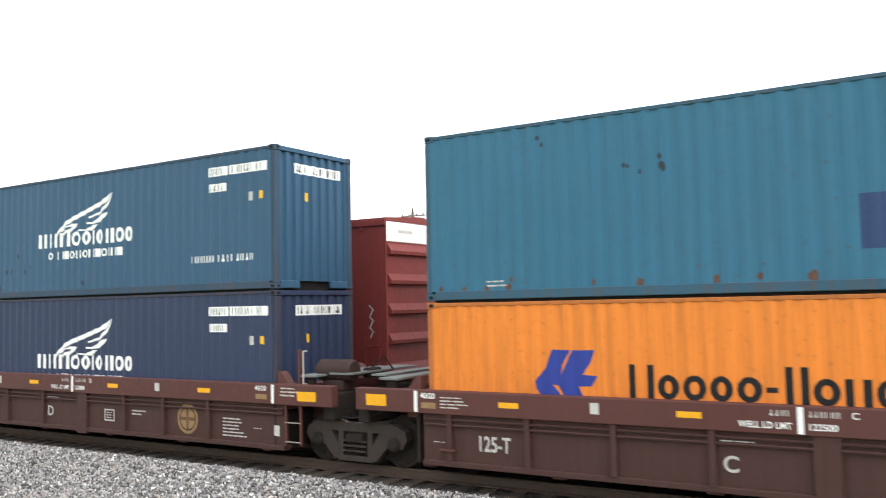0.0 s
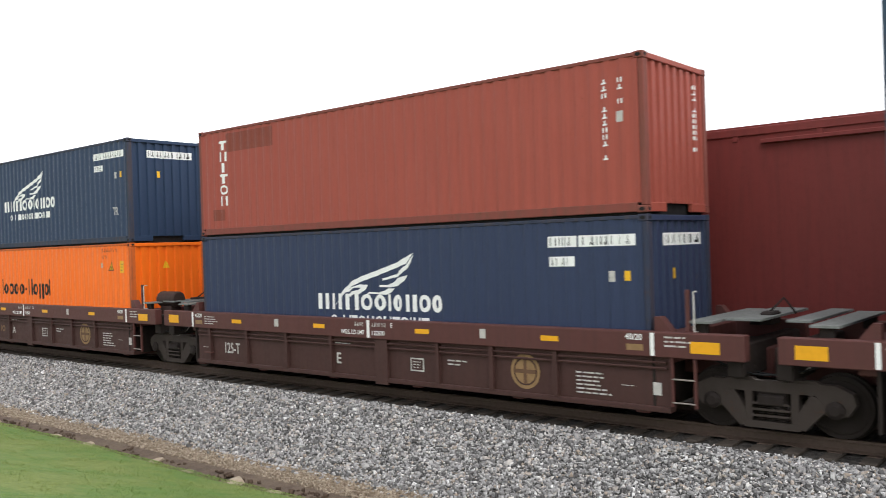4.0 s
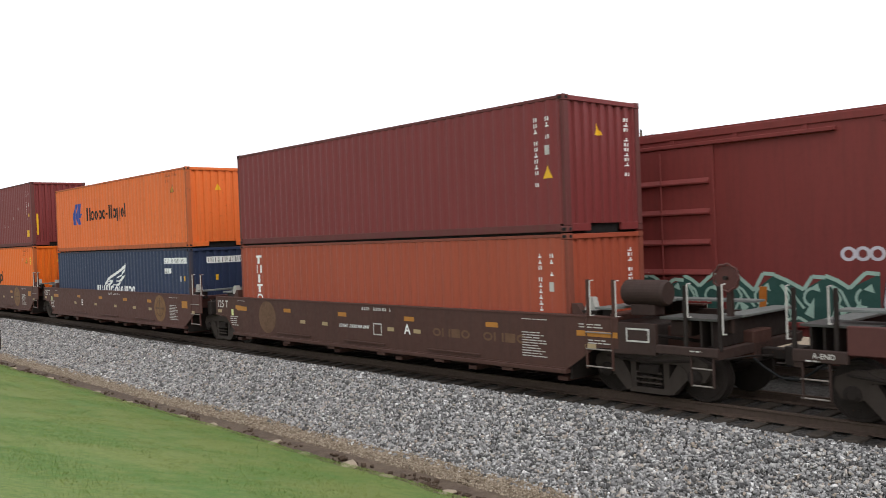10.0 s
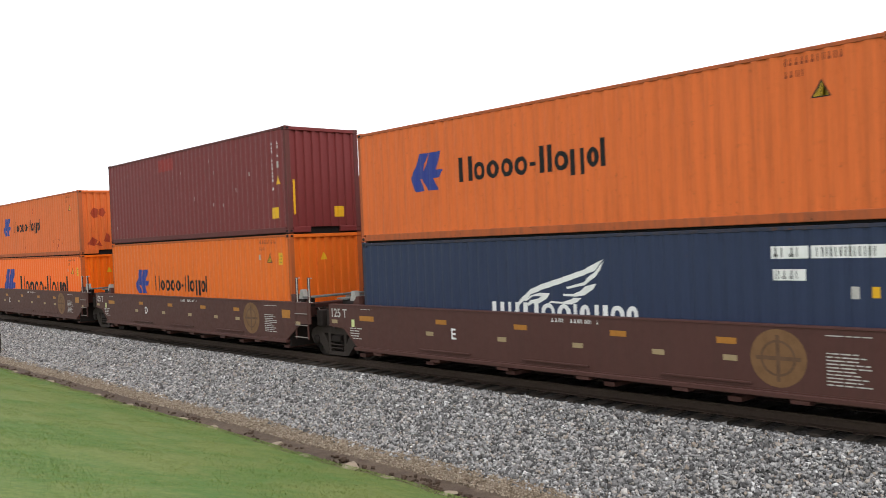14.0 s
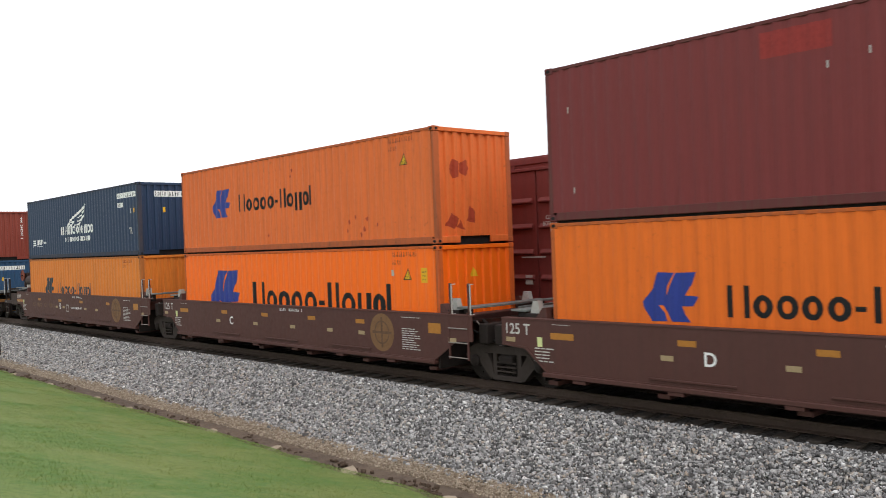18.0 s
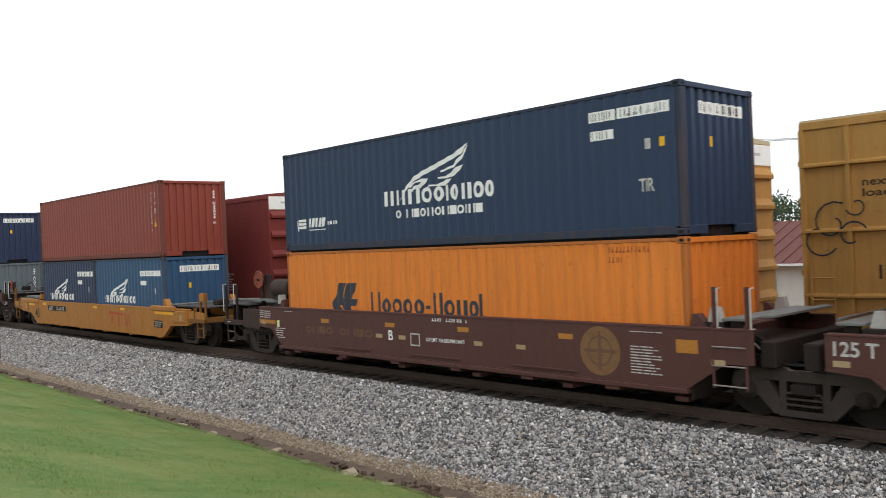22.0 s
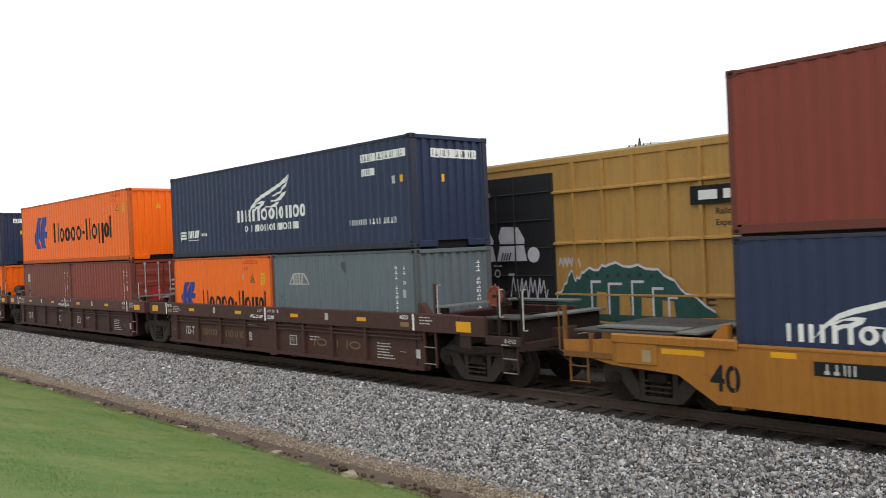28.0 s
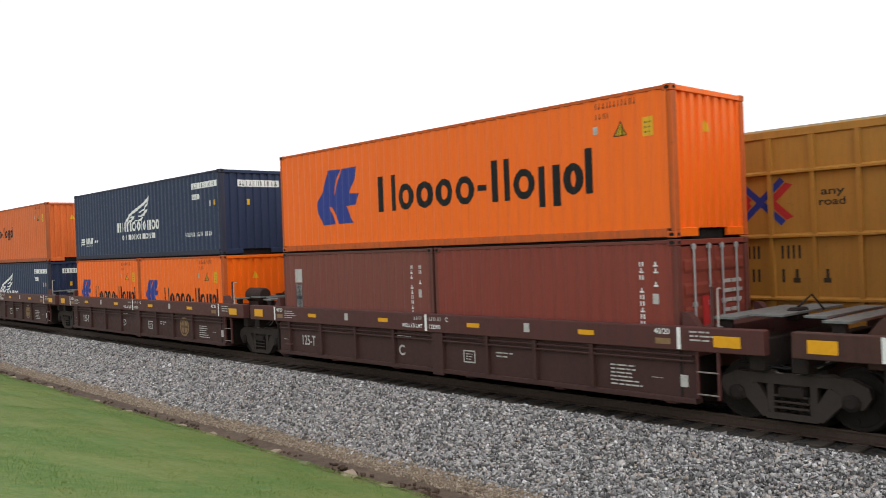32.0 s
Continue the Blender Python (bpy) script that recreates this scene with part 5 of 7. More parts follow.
def smooth_well(letter, mat, left_end=False, right_end=False, disc=4.38, label="", disc_mat=None, letter_at=-2.68, ambers=(-3.07, -0.79, 1.5, 3.55), creams=(-3.45, -1.3, 0.6, 2.3, 3.6), gold=(), frame_at=None):
    """Well car with deep flat side sheets and a stepped lower edge at each end."""
    car = thing("well_car", label, "rail car", "well cars of the container train")
    l = 9.2 if left_end else 7.2
    r = 9.25 if right_end else 7.35
    for s in (-1, 1):
        part("side_sheet", M().prism([(-7.2, 1.42), (-7.2, 0.92), (-6.6, 0.88), (-6.1, 0.45), (6.2, 0.45), (6.85, 0.88), (7.35, 0.9), (7.35, 1.42)], s * (HWID - 0.03), s * HWID), mat, car)
        part("top_flange", M().box(-7.2, 7.35, *sorted((s * (HWID + 0.012), s * (HWID - 0.16))), 1.42, 1.45, 0.004), mat, car)
        part("bottom_angle", M().box(-6.15, 6.2, *sorted((s * (HWID + 0.05), s * (HWID - 0.2))), 0.36, 0.44, 0.01), mat, car)
        part("edge_trim", M().prism([(-7.2, 0.94), (-7.2, 0.91), (-6.58, 0.86), (-6.06, 0.43), (6.2, 0.43), (6.2, 0.465), (-6.02, 0.465), (-6.56, 0.9)], s * (HWID), s * (HWID + 0.02)), mat, car)
        for x in (-3.0, 0.05, 3.15):
            part("side_ledge", M().box(x - 0.8, x + 0.8, *sorted((s * HWID, s * (HWID + 0.04))), 0.53, 0.56, 0.004), mat, car)
        for x in (-5.3, -3.3, -1.3, 0.7, 2.7, 4.7):
            part("floor_bracket", M().box(x - 0.15, x + 0.15, *sorted((s * (HWID + 0.03), s * (HWID - 0.2))), 0.29, 0.36, 0.01), mat, car)
    well_floor(car, mat)
    end_deck(car, -1, l, mat)
    end_deck(car, 1, r, mat)
    y = -HWID - 0.004
    for x in ambers:
        part("reflector", flat([rect(x - 0.17, x + 0.17, 1.12, 1.22)], y), D_AMBEROLD, car, "faded amber reflective strip")
    part("end_reflector", flat([rect(6.44, 7.34, 1.08, 1.18) if right_end else rect(6.0, 6.4, 1.02, 1.24)], y), D_AMBEROLD, car, "faded amber plate")
    part("end_reflector", flat([rect(-7.18, -6.35, 1.0, 1.1) if left_end else rect(-5.95, -5.4, 1.08, 1.2)], y), D_AMBEROLD, car, "faded amber plate")
    if right_end:
        part("plate_frame", flat([rect(7.52, 7.55, 1.04, 1.28), rect(7.96, 7.99, 1.04, 1.28), rect(7.55, 7.96, 1.25, 1.28), rect(7.55, 7.96, 1.04, 1.07)], y), D_OLDWHITE, car)
        part("small_print", flat(bars(6.5, 7.3, 1.22, 1.32, 2, 31) + bars(6.7, 7.3, 0.94, 1.04, 2, 32), y), D_OLDWHITE, car)
    for x in (*creams, 6.75, -6.97):
        part("cream_patch", flat([rect(x - 0.12, x + 0.12, 0.86, 0.95) if x > -6 else rect(x - 0.12, x + 0.12, 0.98, 1.07)], y), D_CREAM, car)
    if left_end:
        part("small_print", flat(bars(-7.15, -6.5, 1.14, 1.36, 4, 33), y), D_OLDWHITE, car)
    else:
        part("lettering", flat(glyphs("125 T", -7.08, 1.14, 0.2, 0.62), y), D_OLDWHITE, car)
    part("lettering", flat(glyphs(letter, letter_at - 0.08, 0.83, 0.22), y), D_WHITE, car)
    bars_on("number_bar", blocks(0.0, 0.35, 1.31, 1.38, 4) + blocks(0.45, 0.95, 1.31, 1.38, 6) + blocks(1.05, 1.1, 1.31, 1.38, 1), y, D_WHITE, car)
    for q in (bars(5.1, 5.75, 0.6, 1.1, 10, 3), bars(5.1, 5.75, 1.31, 1.35, 1, 2), bars(-5.9, -5.3, 1.34, 1.37, 1, 4), bars(-6.35, -5.75, 0.62, 0.92, 5, 9)):
        part("small_print", flat(q, y), D_OLDWHITE, car)
    for a, b in gold:
        bars_on("name_shape", word_shape(a, b, 0.84, 0.18, [(1, "O", 0, 1), (1, "N", 0, 1), (1, "B", 0, 1), (1, "O", 0, 1)], 0.28), y, D_GHOST, car)
    if frame_at is not None:
        f = frame_at
        part("plate_frame", flat([rect(f - 0.16, f - 0.13, 0.74, 1.02), rect(f + 0.13, f + 0.16, 0.74, 1.02), rect(f - 0.13, f + 0.13, 0.99, 1.02), rect(f - 0.13, f + 0.13, 0.74, 0.77)], y), D_OLDWHITE, car)
        part("lettering", flat(glyphs("LD LMT 124,500 PER UNIT", *((f + 0.38,) if letter_at < 0 else (f - 1.5,)), 0.87, 0.075, 1.2), y), D_WHITE, car)
    part("inspection_plate", flat([rect(-6.28, -6.16, 0.92, 1.1)], y), D_LIME, car, "pale yellow-green inspection label")
    if disc is not None:
        part("emblem", flat(ring(disc, 0.95, 0.35, 0.44) + disc_shape(disc, 0.95, 0.35), y), disc_mat or D_GOLDDIM, car, "faded round gold emblem")
        part("emblem_cross", flat([rect(disc - 0.03, disc + 0.03, 0.6, 0.92), rect(disc - 0.03, disc + 0.03, 0.98, 1.3), rect(disc - 0.35, disc + 0.35, 0.92, 0.98)], y - 0.003), D_GHOST, car)
        part("emblem_ring", flat(ring(disc, 0.95, 0.24, 0.275), y - 0.004), D_GHOST, car)
    for s in (-1, 1):
        for sy in (-1, 1):
            part("lifting_cone", M().prism([(s * 6.55 - 0.13, 1.5), (s * 6.55 + 0.13, 1.5), (s * 6.55 + 0.06, 1.76), (s * 6.55 - 0.06, 1.76)], sy * 1.07, sy * 1.21), D_CONE, car, "pale grey corner lock")
            part("cone_base", M().box(s * 6.55 - 0.2, s * 6.55 + 0.2, *sorted((sy * 1.0, sy * 1.28)), 1.4, 1.52, 0.01), GRIME, car)
    for x in (6.67, 7.23):
        part("mast", M().box(x - 0.03, x + 0.03, -1.45, -1.39, 1.3, 2.1, 0.006), mat, car)
        grab(car, x + 0.08, -1.47, 1.45, 2.08)
    lad = part("ladder", M().box(6.64, 6.68, -1.5, -1.46, 0.5, 1.5, 0.005), mat, car)
    part("stile", M().box(7.2, 7.24, -1.5, -1.46, 0.5, 1.5, 0.005), mat, lad)
    for z in (0.55, 0.86, 1.16):
        part("rung", M().tube([(6.66, -1.51, z), (7.22, -1.51, z)], 0.014, 6), RUNG, lad)
    if left_end:
        end_fittings(car, -1, l, mat)
        brake_wheel(car, -8.08, -0.95, 2.16, 0.24, D_WHEELRED, P_SOOT)
        brake_tank(car, -6.85, -0.85, 1.92, 0.25, 0.9, P_SOOT)
        part("brake_bracket", M().prism([(-7.95, 1.24), (-7.95, 2.3), (-7.72, 2.3), (-7.6, 1.9), (-7.3, 1.74), (-7.1, 1.24)], -0.82, -0.72), P_SOOT, car)
    if right_end:
        end_fittings(car, 1, r, mat)
        brake_tank(car, 7.54, -0.85, 1.84, 0.23, 0.88, P_SOOT)
        brake_wheel(car, 9.1, -0.9, 2.12, 0.22, P_WELL, P_SOOT)
        truck(car, 7.7)
    else:
        truck(car, 7.92)
        joint_hoses(car)
    if left_end:
        truck(car, -7.7)
    return car

D_AMBEROLD = plain("faded_amber_strip", (0.4, 0.17, 0.03), 0.5, 0, 0.25)
D_LIME = plain("pale_lime_label", (0.62, 0.66, 0.3), 0.5, 0, 0.1)
D_GOLDDIM = plain("dim_gold_marking", (0.19, 0.1, 0.045), 0.65, 0, 0.3, 5)
D_GOLDOLD = plain("old_gold_marking", (0.2, 0.12, 0.06), 0.65, 0, 0.5, 8)
D_CONE = plain("pale_grey_paint", (0.38, 0.365, 0.34), 0.6, 0, 0.25)

def yellow_well(label):
    """Single ochre well car with a deep tapered side sill."""
    car = thing("well_car", label, "rail car", "well cars of the container train")
    mat = P_YWELL
    for s in (-1, 1):
        part("side_sill", M().prism([(-8.3, 1.2), (-8.3, 0.76), (-7.0, 0.69), (-6.3, 0.27), (6.5, 0.27), (7.1, 0.68), (8.3, 0.72), (8.3, 1.2)], s * (HWID - 0.14), s * HWID), mat, car)
        part("top_flange", M().box(-8.3, 8.3, *sorted((s * (HWID + 0.01), s * (HWID - 0.16))), 1.2, 1.24, 0.006), mat, car)
        for a, b in ((5.7, 7.48), (-8.3, -5.93)):
            part("side_board", M().box(a, b, *sorted((s * (HWID + 0.05), s * (HWID - 0.04))), 1.15, 1.32, 0.03), mat, car)
        for k in range(11):
            part("side_weld", M().box(-6.0 + 1.2 * k, -5.985 + 1.2 * k, *sorted((s * HWID, s * (HWID + 0.006))), 0.32, 1.14, 0.002), mat, car)
    well_floor(car, mat)
    for s in (-1, 1):
        end_deck(car, s, 9.4, mat, top=1.3)
        end_fittings(car, s, 9.4, mat, "yellow")
        truck(car, s * 7.65)
        for sy in (-1, 1):
            part("gusset", M().prism([(s * 8.3, 0.75), (s * 9.4, 0.95), (s * 9.4, 1.15), (s * 8.3, 1.2)], sy * 1.4, sy * 1.46), mat, car)
    y = -HWID - 0.004
    for a, b, z in ((-5.4, -5.0, 1.08), (0.4, 0.8, 1.08), (3.0, 3.4, 1.08), (5.9, 7.3, 1.03), (-7.3, -6.5, 1.02)):
        part("reflector", flat([rect(a, b, z, z + 0.09)], y), D_REFLECT, car, "amber reflective strip")
    part("name_panel", flat([rect(-4.75, -2.6, 0.86, 1.07)], y), D_BLACK, car, "black panel with pale marks")
    part("name_bars", flat(blocks(-4.6, -4.05, 0.89, 1.04, 4) + blocks(-3.7, -2.75, 0.89, 1.04, 6), y - 0.003), D_OLDWHITE, car)
    part("spray_mark", flat([[(1.95, 0.92), (3.2, 0.88), (3.22, 0.98), (1.97, 1.02)], [(2.12, 0.55), (2.26, 0.55), (2.32, 0.9), (2.2, 0.9)], [(2.75, 0.5), (2.88, 0.5), (2.92, 0.88), (2.8, 0.88)], [(3.35, 0.98), (3.47, 0.98), (3.62, 0.52), (3.5, 0.5)], [(3.66, 0.9), (3.76, 0.95), (3.9, 0.5), (3.8, 0.5)]], y), D_REDSPRAY, car, "faded red sprayed strokes")
    part("lettering", flat(glyphs("40", -6.42, 0.5, 0.4, 0.52), y), D_BLACK, car)
    part("weight_panel", flat([rect(5.85, 6.5, 0.58, 0.82)], y), D_BLACK, car)
    part("weight_bars", flat(bars(5.9, 6.45, 0.6, 0.8, 3, 2), y - 0.003), D_OLDWHITE, car)
    for x in (7.82, -7.66):
        part("code_plate", flat([rect(x, x + 0.17, 0.86, 1.06)], y - 0.032), D_CREAM, car)
    return car

D_WHEELRED = plain("dull_red_paint", (0.24, 0.062, 0.036), 0.6, 0, 0.4, 9)
D_REDSPRAY = plain("faded_red_spray", (0.4, 0.075, 0.025), 0.6, 0, 0.5, 7)

# ---- box cars on the far track ----
def boxcar(length, mat, top, label, style, marks=(), white_end=True, tag="", door_mat=None, text_at=0.25):
    """style: smooth, with flush sides and ribbed double doors, or posted, with outside posts and rails."""
    c = thing("boxcar", label, "rail car", "boxcars on the far track")
    hl, hw, z0 = length / 2, 1.525, 0.95
    part("body_side", M().box(-hl, hl, -hw, -hw + 0.06, z0, top - 0.12, 0.01), mat, c)
    part("body_side", M().box(-hl, hl, hw - 0.06, hw, z0, top - 0.12, 0.01), mat, c)
    for s in (-1, 1):
        part("end_wall", M().box(*sorted((s * (hl - 0.01), s * (hl - 0.09))), -hw + 0.02, hw - 0.02, z0, top - 0.12, 0.01), mat, c)
        for k in range(5):
            z = z0 + 0.45 + k * (top - z0 - 1.1) / 4.3
            rib = [(s * (hl - 0.02), z - 0.1), (s * (hl + 0.09), z - 0.06), (s * (hl + 0.1), z + 0.02), (s * (hl - 0.02), z + 0.2)]
            part("end_rib", M().prism(rib, -hw + 0.08, hw - 0.08), mat, c)
    if white_end:
        part("white_band", M().box(hl - 0.008, hl + 0.006, -hw + 0.03, hw - 0.03, top - 0.62, top - 0.14, 0.003), D_WHITE, c, "white painted band at the top of the end")
        part("band_print", M().prism([(-1.0, top - 0.4), (-0.4, top - 0.4), (-0.4, top - 0.33), (-1.0, top - 0.33)], hl + 0.006, hl + 0.009, "x").prism([(0.3, top - 0.4), (1.0, top - 0.4), (1.0, top - 0.33), (0.3, top - 0.33)], hl + 0.006, hl + 0.009, "x"), D_OLDWHITE, c)
    roof = M().prism([(-hw, top - 0.12), (-hw, top - 0.05), (0, top + 0.06), (hw, top - 0.05), (hw, top - 0.12)], -hl, hl, "x")
    for x in np.linspace(-hl + 0.6, hl - 0.6, int(length / 1.3)):
        roof.prism([(-hw + 0.02, top - 0.05), (0, top + 0.065), (hw - 0.02, top - 0.05), (0, top + 0.1)], x - 0.04, x + 0.04, "x")
    part("roof", roof, ROOF_PALE if style == "posted" else mat, c, "weathered pale roof" if style == "posted" else "")
    part("top_chord", M().box(-hl, hl, -hw - 0.035, -hw, top - 0.24, top - 0.09, 0.008), mat, c)
    part("side_sill", M().box(-hl, hl, -hw - 0.02, -hw + 0.05, z0 - 0.2, z0 + 0.05, 0.01), mat, c)
    part("side_sill", M().box(-hl, hl, hw - 0.05, hw + 0.02, z0 - 0.2, z0 + 0.05, 0.01), mat, c)
    part("underframe", M().box(-hl + 0.3, hl - 0.3, -0.3, 0.3, 0.7, 0.95, 0.02), GRIME, c)
    part("floor", M().box(-hl + 0.1, hl - 0.1, -hw + 0.06, hw - 0.06, z0 - 0.06, z0, 0.01), GRIME, c)
    y = -hw
    if style == "smooth":
        for x in np.linspace(-hl + 0.7, hl - 0.7, int(length / 1.45)):
            part("chord_clip", lambda: M().box(-0.05, 0.05, y - 0.03, y, top - 0.34, top - 0.24, 0.006), mat, c, key=("cc", top)).location = (x, 0, 0)
        for d in (-1, 1):
            x0, x1 = sorted((d * 0.02, d * 2.45))
            door = part("plug_door", M().box(x0, x1, y - 0.06, y + 0.01, z0 + 0.1, top - 0.42, 0.015), door_mat or mat, c)
            for k, z in enumerate((1.35, 1.95, 2.6, 3.25, 3.9)):
                part("door_rib", M().prism([(y - 0.06, z - 0.03), (y - 0.13, z), (y - 0.13, z + 0.03), (y - 0.06, z + 0.12)], x0 + 0.1, x1 - 0.1, "x"), door_mat or mat, door)
            for q in (1.2,):
                part("door_rod", M().tube([(d * q, y - 0.12, z0 + 0.1), (d * q, y - 0.12, top - 0.5)], 0.016, 6), door_mat or mat, door)
        part("door_rail", M().box(-5.0, 5.0, y - 0.1, y, z0 - 0.02, z0 + 0.08, 0.01), mat, c)
        part("door_rail", M().box(-5.0, 5.0, y - 0.1, y, top - 0.42, top - 0.34, 0.01), mat, c)
        part("warning_print", flat(glyphs("CLOSE AND LOCK", text_at + 0.1, 3.46, 0.1, 1.0) + glyphs("BOTH DOORS BEFORE", text_at, 3.3, 0.1, 1.22) + glyphs("MOVING CAR", text_at + 0.25, 3.14, 0.1, 0.72), y - 0.116), D_OLDWHITE, c)
        part("door_plate", flat([rect(-0.4, -0.16, 1.82, 2.06), rect(-0.5, 0.3, 2.5, 2.53)], y - 0.118), D_OLDWHITE, c)
    else:
        n = int(round(length / 0.85))
        dw = 1.95
        for x in np.linspace(-hl + 0.04, hl - 0.04, n + 1):
            if abs(x) < dw - 0.1:
                continue
            part("side_post", lambda: M().prism([(-0.05, y), (-0.04, y - 0.075), (0.04, y - 0.075), (0.05, y)], z0, top - 0.24, "z"), mat, c, key=("bp", top)).location = (x, 0, 0)
        for a, b in ((-hl, -dw), (dw, hl)):
            for z in (1.67, 2.91, 4.17):
                part("side_rail", M().prism([(y, z - 0.05), (y - 0.09, z - 0.03), (y - 0.09, z + 0.01), (y, z + 0.05)], a, b, "x"), mat, c)
        for d in (-1, 1):
            x0, x1 = sorted((d * 0.01, d * dw))
            door = part("plug_door", M().box(x0, x1, y - 0.05, y + 0.01, z0 + 0.1, top - 0.42, 0.015), door_mat or mat, c)
            for z in (1.4, 2.1, 2.8, 3.5, 4.2):
                part("door_rib", M().prism([(y - 0.05, z), (y - 0.08, z + 0.01), (y - 0.08, z + 0.02), (y - 0.05, z + 0.04)], x0 + 0.08, x1 - 0.08, "x"), door_mat or mat, door)
            part("door_rod", M().tube([(d * 0.7, y - 0.12, z0 + 0.1), (d * 0.7, y - 0.12, top - 0.5)], 0.018, 6), door_mat or mat, door)
        for k, (word, u, w) in enumerate((("CLOSE AND LOCK DOORS", -1.5, 1.36), ("BEFORE MOVING CAR", -1.4, 1.16))):
            part("lettering", flat(glyphs(word, u, 4.2 - 0.18 * k, 0.11, w), y - 0.1), D_OLDWHITE, c)
        part("door_disc", flat(ring(0.02, 2.18, 0.07, 0.11), y - 0.1), D_OLDWHITE, c)
        for u in (-0.1, 0.06):
            part("door_plate", flat([rect(u, u + 0.12, 2.36, 2.4)], y - 0.1), D_OLDWHITE, c)
        part("door_plate", flat([rect(0.42, 0.62, 2.12, 2.18)], y - 0.1), D_OLDWHITE, c)
        part("door_rail", M().box(-2 * dw, 2 * dw, y - 0.1, y, z0 - 0.02, z0 + 0.08, 0.01), mat, c)
    lad = part("ladder", M().box(hl - 0.62, hl - 0.59, y - 0.09, y - 0.06, z0 - 0.3, z0 + 1.3, 0.004), mat, c)
    part("stile", M().box(hl - 0.18, hl - 0.15, y - 0.09, y - 0.06, z0 - 0.3, z0 + 1.3, 0.004), mat, lad)
    for k in range(4):
        part("rung", M().tube([(hl - 0.62, y - 0.08, z0 - 0.2 + 0.42 * k), (hl - 0.15, y - 0.08, z0 - 0.2 + 0.42 * k)], 0.013, 6), mat, lad)
    lad2 = part("ladder", M().box(-hl + 0.15, -hl + 0.18, y - 0.09, y - 0.06, z0 - 0.3, z0 + 1.3, 0.004), mat, c)
    part("stile", M().box(-hl + 0.59, -hl + 0.62, y - 0.09, y - 0.06, z0 - 0.3, z0 + 1.3, 0.004), mat, lad2)
    for k in range(4):
        part("rung", M().tube([(-hl + 0.62, y - 0.08, z0 - 0.2 + 0.42 * k), (-hl + 0.15, y - 0.08, z0 - 0.2 + 0.42 * k)], 0.013, 6), mat, lad2)
    for name, polys, dm, dy in each_shape(marks):
        part(name, flat(polys, y - dy), dm, c)
    for s in (-1, 1):
        truck(c, s * (hl - 1.9))
        coupler(c, s * hl, s)
    return c

# ---- the two trains ----
NEAR, FAR = [], []
FLOORS = dict(c1=0.40, c2=0.42, c3=0.46, c4=0.41, c5=0.35, c6=0.335, c7=0.36, c11=0.335, c12=0.34, c13=0.34)
H8, H9 = 2.591, 2.896
L40, L20 = 12.192, 6.058

def set_near(ob, x, z):
    NEAR.append((ob, x, 1.219, z))

def stack(unit, low, high=None, low_h=H8, second=None):
    hl, xr, z_floor = L40 / 2, U[unit], FLOORS.get(unit, 0.325)
    if second is None:
        set_near(low, xr - hl, z_floor)
    else:
        set_near(low, xr - L40 + L20 / 2, z_floor)
        set_near(second, xr - L20 / 2, z_floor)
    set_near(high, xr - hl, z_floor + low_h + 0.026)

# unit positions: leading end of the forty-foot boxes, when the train has rolled 0 m
U = dict(c1=104.62, c2=88.86, c3=73.19, c4=57.58, c5=37.88, c6=22.39, c7=7.0, c8=-8.4, c9=-24.03, c10=-43.94, c11=-63.81, c12=-79.44, c13=-95.03, c14=-110.7, c15=-126.3)
WELL_LABEL = "reddish-brown well car with yellow reflectors, carrying stacked containers"
SMOOTH_LABEL = "dull brown smooth-sided well car with faded emblem, carrying stacked containers"

